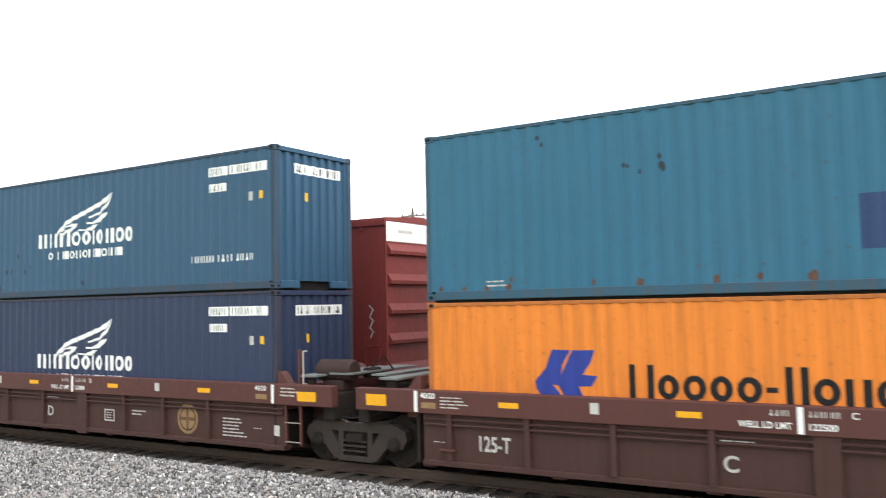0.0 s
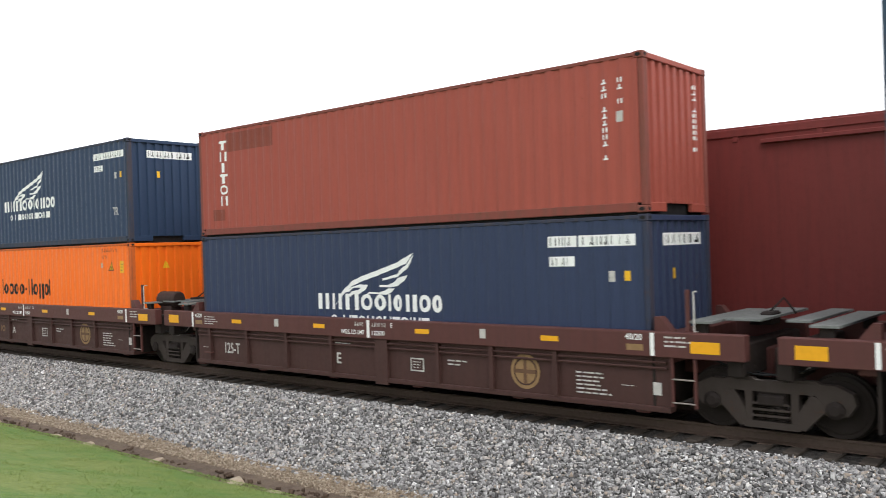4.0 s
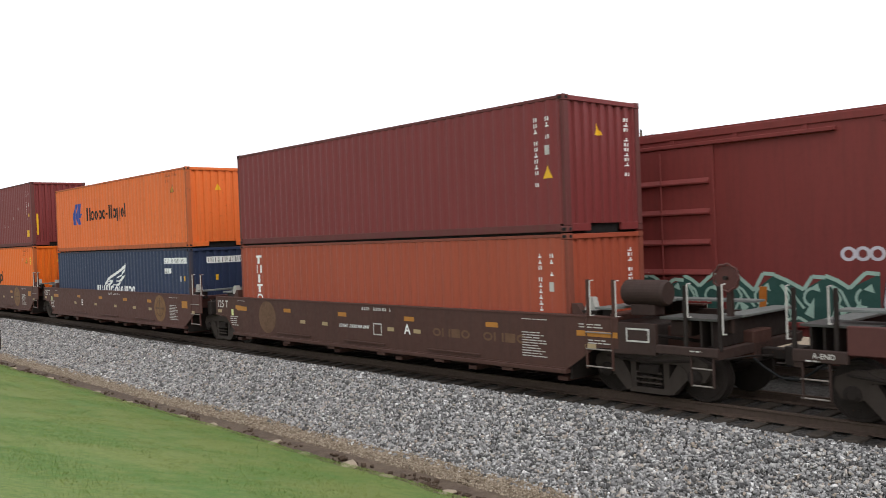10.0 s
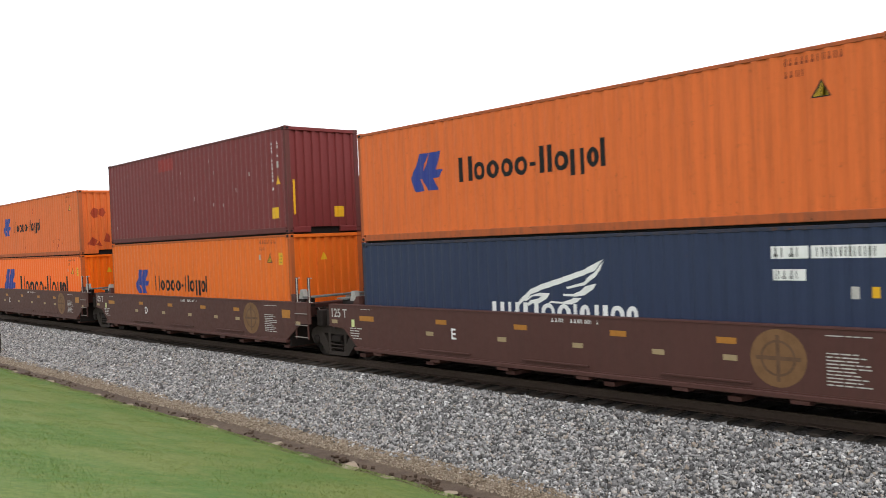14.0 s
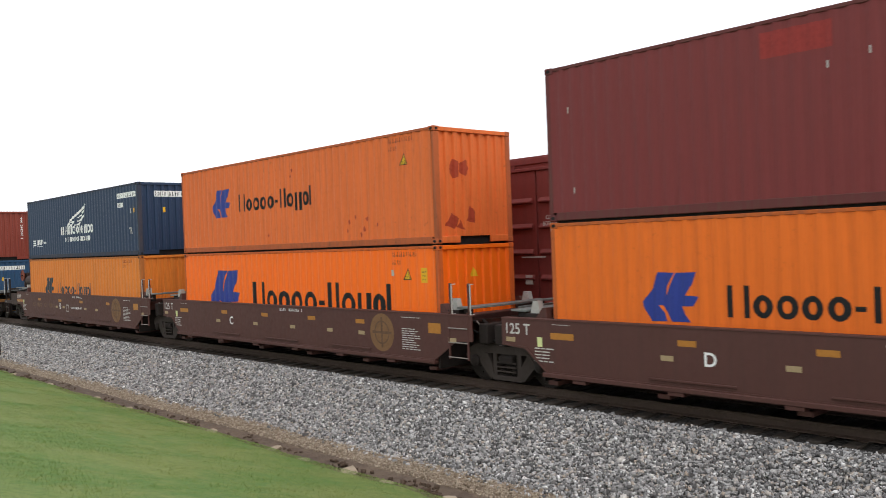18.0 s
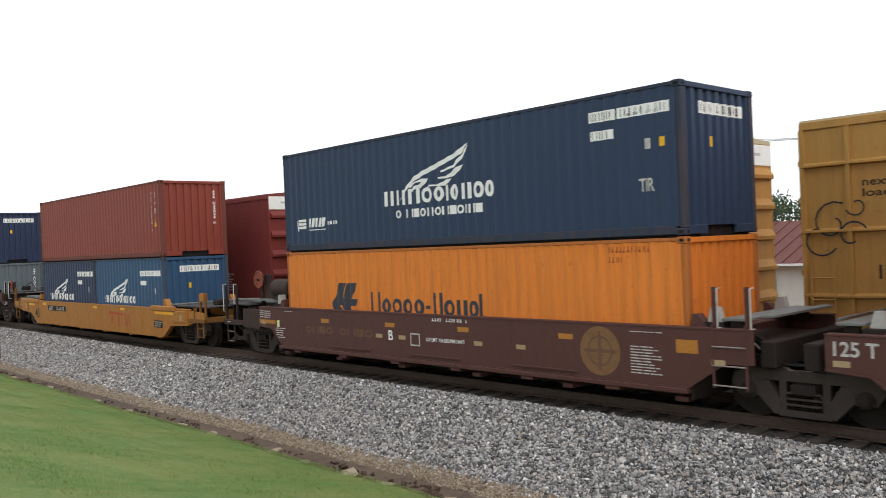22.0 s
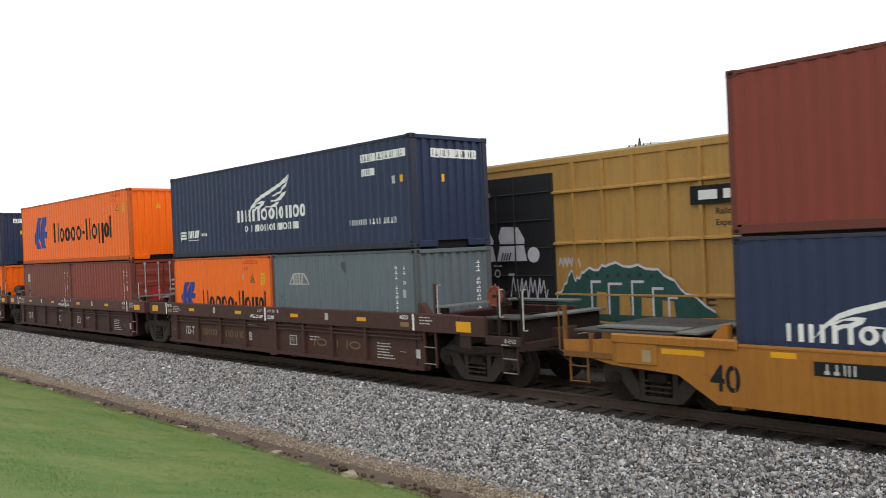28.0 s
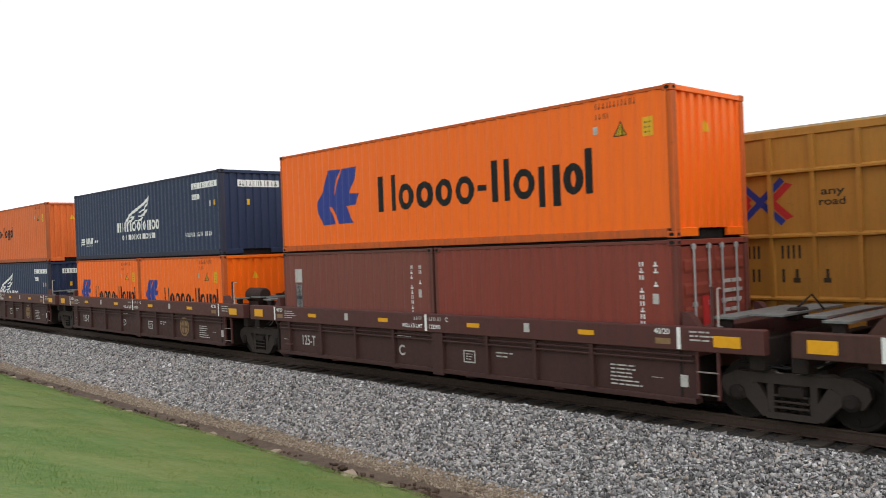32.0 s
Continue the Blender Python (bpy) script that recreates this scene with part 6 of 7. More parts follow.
def near_train():
    cars = [("c1", ribbed_well("C", P_WELL, label=WELL_LABEL)), ("c2", ribbed_well("D", P_WELL, tank=True, label=WELL_LABEL)), ("c3", ribbed_well("E", P_WELL, label=WELL_LABEL)),
            ("c4", ribbed_well("A", P_WELL, left_end=True, tank=True, gold=((-4.2, -2.95), (-2.8, -1.6)), label="reddish-brown end well car with round gold emblem")),
            ("c5", smooth_well("A", P_WELL_OLD, right_end=True, disc=-4.3, disc_mat=D_GHOST, letter_at=1.62, ambers=(-5.86, -3.28, -0.8, 1.73, 4.29), creams=(-2.55, -1.55, 1.07, 1.99), gold=((2.49, 3.67), (4.02, 5.24)), frame_at=0.58, label="grimy dark brown smooth-sided end well car")),
            ("c6", smooth_well("E", P_WELL2, label=SMOOTH_LABEL)), ("c7", smooth_well("D", P_WELL2, label=SMOOTH_LABEL)), ("c8", smooth_well("C", P_WELL2, label=SMOOTH_LABEL)),
            ("c9", smooth_well("B", P_WELL2, left_end=True, disc=4.45, letter_at=-1.43, ambers=(-4.03, -1.45, 0.96, 3.68), creams=(-1.86, -1.03, 1.39, 2.56), gold=((-4.9, -3.7), (-3.45, -2.08)), frame_at=-0.58, label="dull brown smooth-sided end well car with faded emblem")),
            ("c10", yellow_well("ochre yellow single well car with black lettering and red spray paint")),
            ("c11", ribbed_well("B", P_WELL_OLD, right_end=True, disc=False, gold=((-3.9, -2.95), (-2.45, -1.3), (1.75, 4.2)), label="grimy brown end well car with yellow reflectors")),
            ("c12", ribbed_well("C", P_WELL, disc=False, label=WELL_LABEL)), ("c13", ribbed_well("D", P_WELL, tank=True, label=WELL_LABEL)), ("c14", ribbed_well("E", P_WELL, label=WELL_LABEL)), ("c15", ribbed_well("A", P_WELL, left_end=True, label=WELL_LABEL))]
    for k, car in cars:
        NEAR.append((car, U[k] - L40 / 2, 1.219, 0.0))
    orange = "bright orange forty-foot container with blue emblem and black name"
    old = "sun-faded orange forty-foot container with rusty marks"
    navy = "navy blue forty-foot container with white wing emblem"
    stack("c1", container(L40, H8, P_ORANGE_MUD, old, line_marks("small", 1.08, u=0.02), line_end(H8)),
          container(L40, H9, P_TEAL_LIGHT, "worn teal-blue forty-foot container with rust spots", [("repaint_patch", [rect(6.9, 11.4, 0.56, 1.3)], D_NAVYPATCH), ("rust_stain", blotches([(0.29, 0.2, 1.0), (0.75, 0.2, 0.7), (1.2, 0.19, 0.9), (1.6, 0.2, 1.1), (1.66, 0.32, 0.8), (3.11, 0.24, 0.8), (3.85, 0.21, 1.4), (4.99, 0.22, 1.2), (5.6, 0.25, 1), (6.3, 0.22, 1.5)], 3), D_RUSTSTAIN), ("scrape", blotches([(4.26, 1.95, 1.3), (4.22, 2.1, 0.8), (3.65, 2.02, 0.7), (3.72, 2.0, 0.6), (3.91, 1.9, 0.6), (2.2, 2.62, 0.9), (2.28, 2.5, 0.7)], 4), D_DARKPATCH), ("scrawl", bars(1.2, 1.7, 0.2, 0.34, 2, 4), D_OLDWHITE)], ()))
    stack("c2", container(L40, H9, P_NAVY, navy, liner_marks(H9, seed=11), liner_end(H9, 1)), container(L40, H9, P_TEAL, "dark teal high-cube container with white wing emblem", liner_marks(H9, web=True, seed=12) + [("rust_patch", [rect(a, a + 0.07, b, b + 0.11)], D_DARKPATCH) for a, b in ((2.3, 0.5), (2.9, 0.62), (3.1, 0.62), (3.7, 0.6), (3.9, 0.7), (2.6, 0.2), (3.4, 1.0), (6.0, 0.25))], liner_end(H9, 2)), H9)
    stack("c3", container(L40, H9, P_NAVY, navy, liner_marks(H9, seed=13), liner_end(H9, 3)), container(L40, H8, P_BRICK_PALE, "brick red forty-foot container with white name painted downwards", leased_marks(H8, seed=2) + [("darker_patch", [rect(1.1, 2.9, 2.0, 2.45)], D_REDPATCH), ("darker_patch", [rect(0.5, 1.0, 0.35, 0.62)], D_REDPATCH)], leased_end(H8, 4, False)), H9)
    stack("c4", container(L40, H9, P_ORANGE_WORN, orange, line_marks("small", 1.37, height=H9), line_end(H9)), container(L40, H9, P_BLUE, navy, liner_marks(H9, tir=True, seed=14), liner_end(H9, 5)), H9)
    stack("c5", container(L40, H8, P_BRICK, "brick red forty-foot container with white number columns", leased_marks(H8, seed=5), leased_end(H8, 6, False)), container(L40, H8, P_MAROON, "maroon forty-foot container with white number columns", leased_marks(H8, vertical=False, seed=7, tri=True), leased_end(H8, 8)))
    stack("c6", container(L40, H8, P_NAVY, navy, liner_marks(H8, small=False, seed=15), liner_end(H8, 9)), container(L40, H8, P_ORANGE_OLD, old, line_marks("small", 1.18, u=-0.12, yellow=False), line_end(H8)))
    stack("c7", container(L40, H9, P_ORANGE_DULL, "dull orange high-cube container with blue emblem and black name", line_marks("small", 1.24, height=H9), line_end(H9)), container(L40, H9, P_MAROON, "maroon high-cube container with pale scratches", leased_marks(H9, vertical=False, seed=9, tri=True) + [("scratch", [rect(a, a + 0.03, b, b + 0.11)], D_OLDWHITE) for a, b in ((5.3, 2.0), (5.9, 2.1), (7.8, 2.3), (8.1, 1.9), (9.4, 1.3), (10.2, 1.7), (8.6, 0.9), (0.6, 0.5), (0.5, 2.0), (6.8, 1.2), (8.0, 0.95))] + [("red_patch", [rect(4.3, 5.4, 2.3, 2.7)], D_REDPATCH2), ("yellow_plate", [rect(11.36, 11.7, 0.42, 0.72)], D_YELLOW)], [("yellow_plate", [rect(1.55, 1.9, 0.42, 0.72)], D_YELLOW), ("yellow_strip", [rect(0.2, 0.3, 0.5, 1.45)], D_YELLOW)]), H9)
    stack("c8", container(L40, H8, P_ORANGE, orange, line_marks("big", 0.9), line_end(H8)), container(L40, H8, P_ORANGE_OLD, old, line_marks("small", 1.14, yellow=False) + [("rust_patch", blotches([(a, b, k)], int(a * 10)), D_RUSTPATCH) for a, b, k in ((9.0, 0.62, 1), (9.25, 0.72, 0.8), (9.6, 0.42, 1.1), (9.7, 0.66, 1), (8.9, 0.4, 0.8), (9.45, 0.3, 0.9), (6.4, 1.95, 0.7), (6.5, 2.1, 0.9), (5.2, 0.4, 0.7), (10.1, 0.5, 0.8))], [("red_spray", [q], D_RUSTPATCH) for q in ([(0.45, 1.65), (0.6, 1.45), (0.75, 1.5), (0.8, 1.8), (0.6, 1.88)], [(0.8, 1.6), (0.95, 1.5), (1.1, 1.68), (0.98, 1.88), (0.82, 1.8)], [(0.3, 0.4), (0.6, 0.32), (0.7, 0.55), (0.5, 0.7)], [(0.62, 0.36), (0.9, 0.3), (0.8, 0.52)], [(0.95, 0.5), (1.2, 0.45), (1.22, 0.7), (1.1, 0.85)])]))
    stack("c9", container(L40, H8, P_ORANGE_MUD, "yellowed orange container with faded emblem and name", line_marks("small", 1.06, blue=D_BLUEGREY, black=D_BLUEGREY, tri=False, yellow=False), ()), container(L40, H8, P_BLUE, navy, liner_marks(H8, tir=True, seed=16), liner_end(H8, 10)))
    stack("c10", container(L20, H8, P_NAVY, "navy blue twenty-foot container with white wing emblem", liner20_marks(17), liner_end(H8, 12)), container(L40, H8, P_RUSTRED, "rust red forty-foot container with white number columns", leased_marks(H8, vertical=False, seed=10, tri=True), leased_end(H8, 11, False)), H8, container(L20, H8, P_MIDBLUE, "mid blue twenty-foot container with white wing emblem", liner20_marks(18), liner_end(H8, 13)))
    stack("c11", container(L20, H8, P_ORANGE, "bright orange twenty-foot container with blue emblem", line_marks("twenty", 0.98, L20), ()), container(L40, H8, P_NAVY, navy, liner_marks(H8, web=True, seed=19), liner_end(H8, 14)), H8, container(L20, H8, P_GREY, "slate grey twenty-foot container with worn white marks", [("emblem", [[(0.8, 1.8), (0.87, 1.8), (1.1, 2.08), (1.03, 2.08)], [(1.03, 2.05), (1.53, 2.05), (1.53, 2.08), (1.03, 2.08)], [(1.46, 2.08), (1.53, 2.08), (1.76, 1.8), (1.69, 1.8)], [(0.78, 1.77), (1.78, 1.77), (1.78, 1.8), (0.78, 1.8)]] + [rect(1.0 + 0.09 * i, 1.04 + 0.09 * i, 1.8, 2.05) for i in range(6)], D_OLDWHITE), ("scuff", blotches([(3.3, 2.25, 2.2), (3.34, 2.15, 1.5), (0.42, 1.45, 0.4), (0.42, 1.2, 0.4)], 8), D_SCUFF)] + leased_marks(H8, L20, False, 20), leased_end(H8, 15, False)))
    stack("c12", container(L20, H8, P_BROWNRED, "dusty brown-red twenty-foot container with a blue name strip", [("name_strip", [rect(0.55, 0.85, 0.5, 1.75)], D_BLUEGREY), ("logo_plate", [rect(0.52, 0.88, 1.8, 2.15)], D_OLDWHITE), ("name_column", [rect(0.58, 0.82, 0.65 + i * 0.4, 0.95 + i * 0.4) for i in range(3)], D_OLDWHITE)] + leased_marks(H8, L20, False, 21), ()), container(L40, H8, P_ORANGE, orange, line_marks("big", 0.86), line_end(H8)), H8, container(L20, H8, P_RUSTRED, "rust red twenty-foot container with steel door bars", leased_marks(H8, L20, False, 22), [("red_plate", [rect(0.75, 1.1, 1.0, 1.6)], D_RED), ("door_print", bars(1.5, 2.2, 0.7, 1.9, 7, 5), D_OLDWHITE)], doors=True))
    stack("c13", container(L20, H8, P_ORANGE, "bright orange twenty-foot container with blue emblem", line_marks("twenty", 0.98, L20), ()), container(L40, H8, P_NAVY, navy, liner_marks(H8, web=True, seed=23), liner_end(H8, 24)), H8, container(L20, H8, P_ORANGE, "bright orange twenty-foot container with blue emblem", line_marks("twenty", 0.98, L20), line_end(H8)))
    stack("c14", container(L40, H8, P_NAVY, navy, liner_marks(H8, seed=25), liner_end(H8, 26)), container(L40, H8, P_ORANGE_OLD, old, line_marks("small", 1.2), line_end(H8)))
    stack("c15", container(L40, H8, P_NAVY, navy, liner_marks(H8, seed=27), liner_end(H8, 28)), container(L40, H8, P_NAVY, navy, liner_marks(H8, seed=29), liner_end(H8, 30)))

D_SCUFF = plain("grey_scuff", (0.075, 0.09, 0.1), 0.7, 0, 0.4)
D_RUSTSTAIN = plain("rust_stain", (0.11, 0.06, 0.045), 0.8, 0, 0.4)
D_NAVYPATCH = plain("navy_patch", (0.025, 0.05, 0.13), 0.5, 0, 0.2)
D_DARKPATCH = plain("dark_scrape", (0.03, 0.04, 0.05), 0.7, 0, 0.4)
D_RUSTPATCH = plain("rust_patch", (0.36, 0.05, 0.022), 0.8, 0, 0.4)
D_REDPATCH = plain("dark_red_patch", (0.2, 0.045, 0.028), 0.55, 0, 0.2)
D_REDPATCH2 = plain("bright_red_patch", (0.27, 0.03, 0.025), 0.55, 0, 0.3)
near_train()

def scrawl(u0, u1, z0, z1, n, seed, fat=0.16):
    """Sprayed lettering as plain rounded blobs: outline, fill and drips. Returns lists of fill and line shapes."""
    r = random.Random(seed)
    fill, line = [], []
    step = (u1 - u0) / n
    for i in range(n):
        a, b = u0 + i * step, u0 + (i + 1) * step
        zt = z1 - r.uniform(0, 0.12) * (z1 - z0)
        cu, cz, ru, rz = (a + b) / 2, (z0 + zt) / 2, step * 0.52, (zt - z0) / 2
        q = []
        for k in range(14):
            t = k * math.tau / 14
            w = 1.0 / max(abs(math.cos(t)), abs(math.sin(t))) ** 0.6
            q.append((cu + ru * w * math.cos(t) * r.uniform(0.9, 1.02), cz + rz * w * math.sin(t) * r.uniform(0.92, 1.02)))
        fill.append(q)
        pts = [(a - step * 0.1, z0 + r.uniform(0.1, 0.5) * rz), (a + step * 0.25, zt - 0.1 * rz), (a + step * r.uniform(0.3, 0.5), cz - 0.3 * rz), (b - step * 0.3, zt - 0.3 * rz), (b - step * 0.1, z0 + 0.1 * rz), (b + step * 0.1, cz)]
        w = fat * step
        for p, q2 in zip(pts[:-1], pts[1:]):
            d = Vector((q2[0] - p[0], q2[1] - p[1]))
            nrm = Vector((-d.y, d.x)).normalized() * w * 0.5
            line.append([(p[0] + nrm.x, p[1] + nrm.y), (p[0] - nrm.x, p[1] - nrm.y), (q2[0] - nrm.x, q2[1] - nrm.y), (q2[0] + nrm.x, q2[1] + nrm.y)])
    return fill, line

def letterform(u0, u1, z0, z1, seed, fill, line, y, halo=None):
    """One bulging sprayed block with a slanted notch and a hole, on its halo."""
    r = random.Random(seed)
    w, h = u1 - u0, z1 - z0
    j = lambda: r.uniform(-0.05, 0.05)
    q = [(0.08 + j(), 0), (0.38 + j(), 0.0), (0.45 + j(), 0.22 + j()), (0.62 + j(), 0.2 + j()), (0.66 + j(), 0), (0.98 + j(), 0.02), (0.94 + j(), 0.4 + j()), (1.0 + j(), 0.62 + j()), (0.9 + j(), 0.93), (0.55 + j(), 1.0), (0.12 + j(), 0.96), (0.0 + j(), 0.6 + j())]
    if r.random() < 0.5:
        q = [(a, 1 - b) for a, b in reversed(q)]
    out = []
    if halo:
        out.append(("sprayed_halo", tess([(u0 + (0.5 + 1.12 * (a - 0.5)) * w, z0 + (0.02 + 1.04 * b) * h) for a, b in q]), halo, y))
    out.append(("sprayed_shape", tess([(u0 + a * w, z0 + b * h) for a, b in q]), fill, y + 0.002))
    c, d = 0.5 + j(), 0.62 + j()
    hole = [(c - 0.14, d - 0.1), (c + 0.12, d - 0.08), (c + 0.16, d + 0.1), (c - 0.1, d + 0.13)]
    out.append(("sprayed_shadow", [[(u0 + a * w, z0 + b * h) for a, b in hole]], line, y + 0.004))
    rim = [(u0 + a * w, z0 + b * h) for a, b in q]
    inner = [(u0 + (0.5 + 0.93 * (a - 0.5)) * w, z0 + (0.5 + 0.95 * (b - 0.5)) * h) for a, b in q]
    edge = [[rim[i], rim[(i + 1) % len(q)], inner[(i + 1) % len(q)], inner[i]] for i in range(len(q))]
    out.append(("sprayed_outline", edge, line, y + 0.006))
    return out

def spray(u0, u1, z0, z1, n, seed, fill_mat, line_mat, y, fat=0.16):
    fill, line = scrawl(u0, u1, z0, z1, n, seed, fat)
    return [("sprayed_shape", [q], fill_mat, y + 0.0012 * (i % 2)) for i, q in enumerate(fill)] + [("sprayed_outline", line, line_mat, y + 0.004)]

def curl(u, z, r0, r1, a0, a1, w=0.05, n=14):
    """A sprayed stroke that bends round u, z, its radius going from r0 to r1."""
    out = []
    for i in range(n):
        q = []
        for k in (i / n, (i + 1) / n):
            a, r = math.radians(a0 + (a1 - a0) * k), r0 + (r1 - r0) * k
            q.append(((u + (r - w / 2) * math.cos(a), z + (r - w / 2) * math.sin(a)), (u + (r + w / 2) * math.cos(a), z + (r + w / 2) * math.sin(a))))
        out.append([q[0][0], q[0][1], q[1][1], q[1][0]])
    return out

def stroke(pts, w):
    """A sprayed line of width w along pts."""
    out = []
    for (a, b), (c, d) in zip(pts, pts[1:]):
        k = w / 2 / max(1e-6, math.hypot(c - a, d - b))
        nx, nz = -(d - b) * k, (c - a) * k
        out.append([(a - nx, b - nz), (a + nx, b + nz), (c + nx, d + nz), (c - nx, d - nz)])
    return out

def wild_piece(u0, u1, z0, z1, n, seed, fill_mat, line_mat, patch_mat, y, w):
    """Interlocked angular letters: a filled body, pale or dark outlines and inner patches."""
    r = random.Random(seed)
    step, h = (u1 - u0) / n, z1 - z0
    fill, line, patch = [], [], []
    for i in range(n):
        a, b = u0 + i * step, u0 + (i + 1) * step
        t0, t1, dip = z1 - 0.12 * h * r.random(), z1 - 0.2 * h * r.random(), z0 + h * r.uniform(0.6, 0.72)
        m = a + step * r.uniform(0.4, 0.6)
        f0, f1 = z0 + 0.15 * h * r.random(), z0 + 0.1 * h * r.random()
        fill += [[(a, f0), (m, f1), (m, dip), (a, t0)], [(m, f1), (b, f0), (b, t1), (m, dip)]]
        line += stroke([(a, t0), (a + step * 0.22, t0 - 0.08 * h), (m, dip), (b - step * 0.25, t1 + 0.02), (b, t1)], w)
        line += stroke([(a, f0), (m - 0.1 * step, f1 + 0.12 * h), (m + 0.12 * step, f1), (b, f0 + 0.06 * h)], w * 0.8)
        line += stroke([(a + 0.1 * step, f0 + 0.1 * h), (a + 0.28 * step, z0 + 0.5 * h), (a + 0.12 * step, z0 + 0.72 * h), (a + 0.3 * step, z0 + 0.62 * h), (m, z0 + 0.3 * h)], w * 0.7)
        line += curl(b - 0.25 * step, z0 + 0.48 * h, 0.2 * h, 0.12 * h, 200 * r.random(), 200 + 160 * r.random(), w * 0.7, 9)
        patch += [[(m, z0 + 0.2 * h), (m + 0.18 * step, z0 + 0.12 * h), (m + 0.2 * step, z0 + 0.5 * h)], [(a + 0.3 * step, z0 + 0.12 * h), (a + 0.42 * step, z0 + 0.3 * h), (a + 0.2 * step, z0 + 0.42 * h)], [(b - 0.3 * step, z0 + 0.66 * h), (b - 0.1 * step, z0 + 0.6 * h), (b - 0.15 * step, z0 + 0.76 * h)]]
    return [("sprayed_shape", fill, fill_mat, y), ("sprayed_patch", patch, patch_mat, y + 0.003), ("sprayed_outline", line, line_mat, y + 0.006)]

D_ORANGEBAR = plain("orange_spray", (0.45, 0.14, 0.02), 0.7, 0, 0.3, 6)
G_WHITE = plain("white_spray", (0.6, 0.57, 0.62), 0.7, 0, 0.25, 4)
G_GREY = plain("grey_spray", (0.3, 0.3, 0.32), 0.7, 0, 0.3, 4)
G_GREEN = plain("green_spray", (0.03, 0.085, 0.07), 0.7, 0, 0.3, 4)
G_MINT = plain("mint_spray", (0.35, 0.5, 0.42), 0.7, 0, 0.25, 4)
G_DARK = plain("dark_spray", (0.03, 0.035, 0.045), 0.7, 0, 0.3, 4)
G_CREAM = plain("cream_spray", (0.55, 0.45, 0.22), 0.7, 0, 0.25, 4)
G_RUST = plain("red_spray_cloud", (0.3, 0.05, 0.02), 0.8, 0, 0.4, 4)
G_BLUE = plain("pale_blue_spray", (0.14, 0.18, 0.28), 0.7, 0, 0.3, 4)
D_CODE = plain("dark_brown_lettering", (0.05, 0.035, 0.02), 0.6, 0, 0.2)

def cross_arrows(u, z, k=1.0, up=True):
    """The blue and red crossing-arrows emblem as plain bars."""
    out = []
    for sx in (-1, 1):
        for sz in (-1, 1):
            d = Vector((sx * 0.47, sz * 0.43)) * k
            nrm = Vector((sx * 0.43, -sz * 0.47)).normalized() * k
            c = Vector((u, z))
            for mat, a, b, r0, dy in ((D_BLUE, -0.07, 0.06, 0.0, 0.006), (D_RED, 0.08, 0.22, 0.28, 0.004)):
                out.append(("arrow_mark", [[tuple(c + d * r0 + nrm * a), tuple(c + d + nrm * a), tuple(c + d * (1 if r0 == 0 else 1.12) + nrm * b), tuple(c + d * r0 + nrm * b)]], mat, dy + 0.001 * (sx + 2 * sz)))
    return out

def pooled_marks(l, seed, emblem_up=True):
    """Dark lettering and panels on a yellow pool boxcar."""
    e = -l / 2
    out = [("lettering", glyphs("next", e + 1.14, 3.72, 0.14, 0.5), D_CODE, 0.004), ("lettering", glyphs("load", e + 1.14, 3.52, 0.14, 0.5), D_CODE, 0.004),
           ("lettering", glyphs("any", e + 3.62, 3.68, 0.14, 0.45), D_CODE, 0.004), ("lettering", glyphs("road", e + 3.58, 3.48, 0.14, 0.5), D_CODE, 0.004),
           ("code_bars", blocks(e + 2.1, e + 2.5, 2.46, 2.72, 2, 0.25, seed), D_CODE, 0.004), ("code_bars", blocks(e + 2.8, e + 3.25, 2.46, 2.72, 2, 0.25, seed + 1), D_CODE, 0.004),
           ("code_bars", blocks(e + 1.38, e + 1.58, 1.99, 2.25, 1, 0.15, seed + 2), D_CODE, 0.004), ("code_bars", blocks(e + 1.95, e + 2.4, 1.99, 2.25, 2, 0.25, seed + 3), D_CODE, 0.004), ("code_bars", blocks(e + 2.8, e + 3.25, 1.99, 2.25, 2, 0.25, seed + 4), D_CODE, 0.004), ("code_bars", blocks(e + 3.62, e + 3.82, 1.99, 2.25, 1, 0.15, seed + 5), D_CODE, 0.004),
           ("pasted_paper", [rect(e + 5.2, e + 5.65, 2.5, 2.68)], D_WHITE, 0.06), ("pasted_paper", [rect(e + 5.2, e + 5.65, 2.7, 2.86)], D_OLDWHITE, 0.06),
           ("name_panel", [rect(l / 2 - 2.0, l / 2 - 0.06, 3.62, 4.02)], D_BLACK, 0.08), ("name_shape", [rect(l / 2 - 1.8 + 0.58 * i, l / 2 - 1.36 + 0.58 * i, 3.72, 3.92) for i in range(3)], D_WHITE, 0.084),
           ("lettering", glyphs("Railcar", l / 2 - 1.45, 3.4, 0.13, 0.52), D_CODE, 0.004), ("lettering", glyphs("Pooling", l / 2 - 0.72, 3.4, 0.13, 0.54), D_CODE, 0.004),
           ("lettering", glyphs("Experts", l / 2 - 1.45, 3.16, 0.13, 0.54), D_CODE, 0.004), ("slogan_bars", blocks(l / 2 - 0.7, l / 2 - 0.2, 3.16, 3.28, 6, 0.3, 7), D_CODE, 0.004),
           ("data_print", bars(l / 2 - 2.3, l / 2 - 1.5, 1.3, 1.75, 4, seed), D_CODE, 0.004)]
    return out + cross_arrows(e + (2.57 if emblem_up else 2.4), 3.6, 1.0, emblem_up)

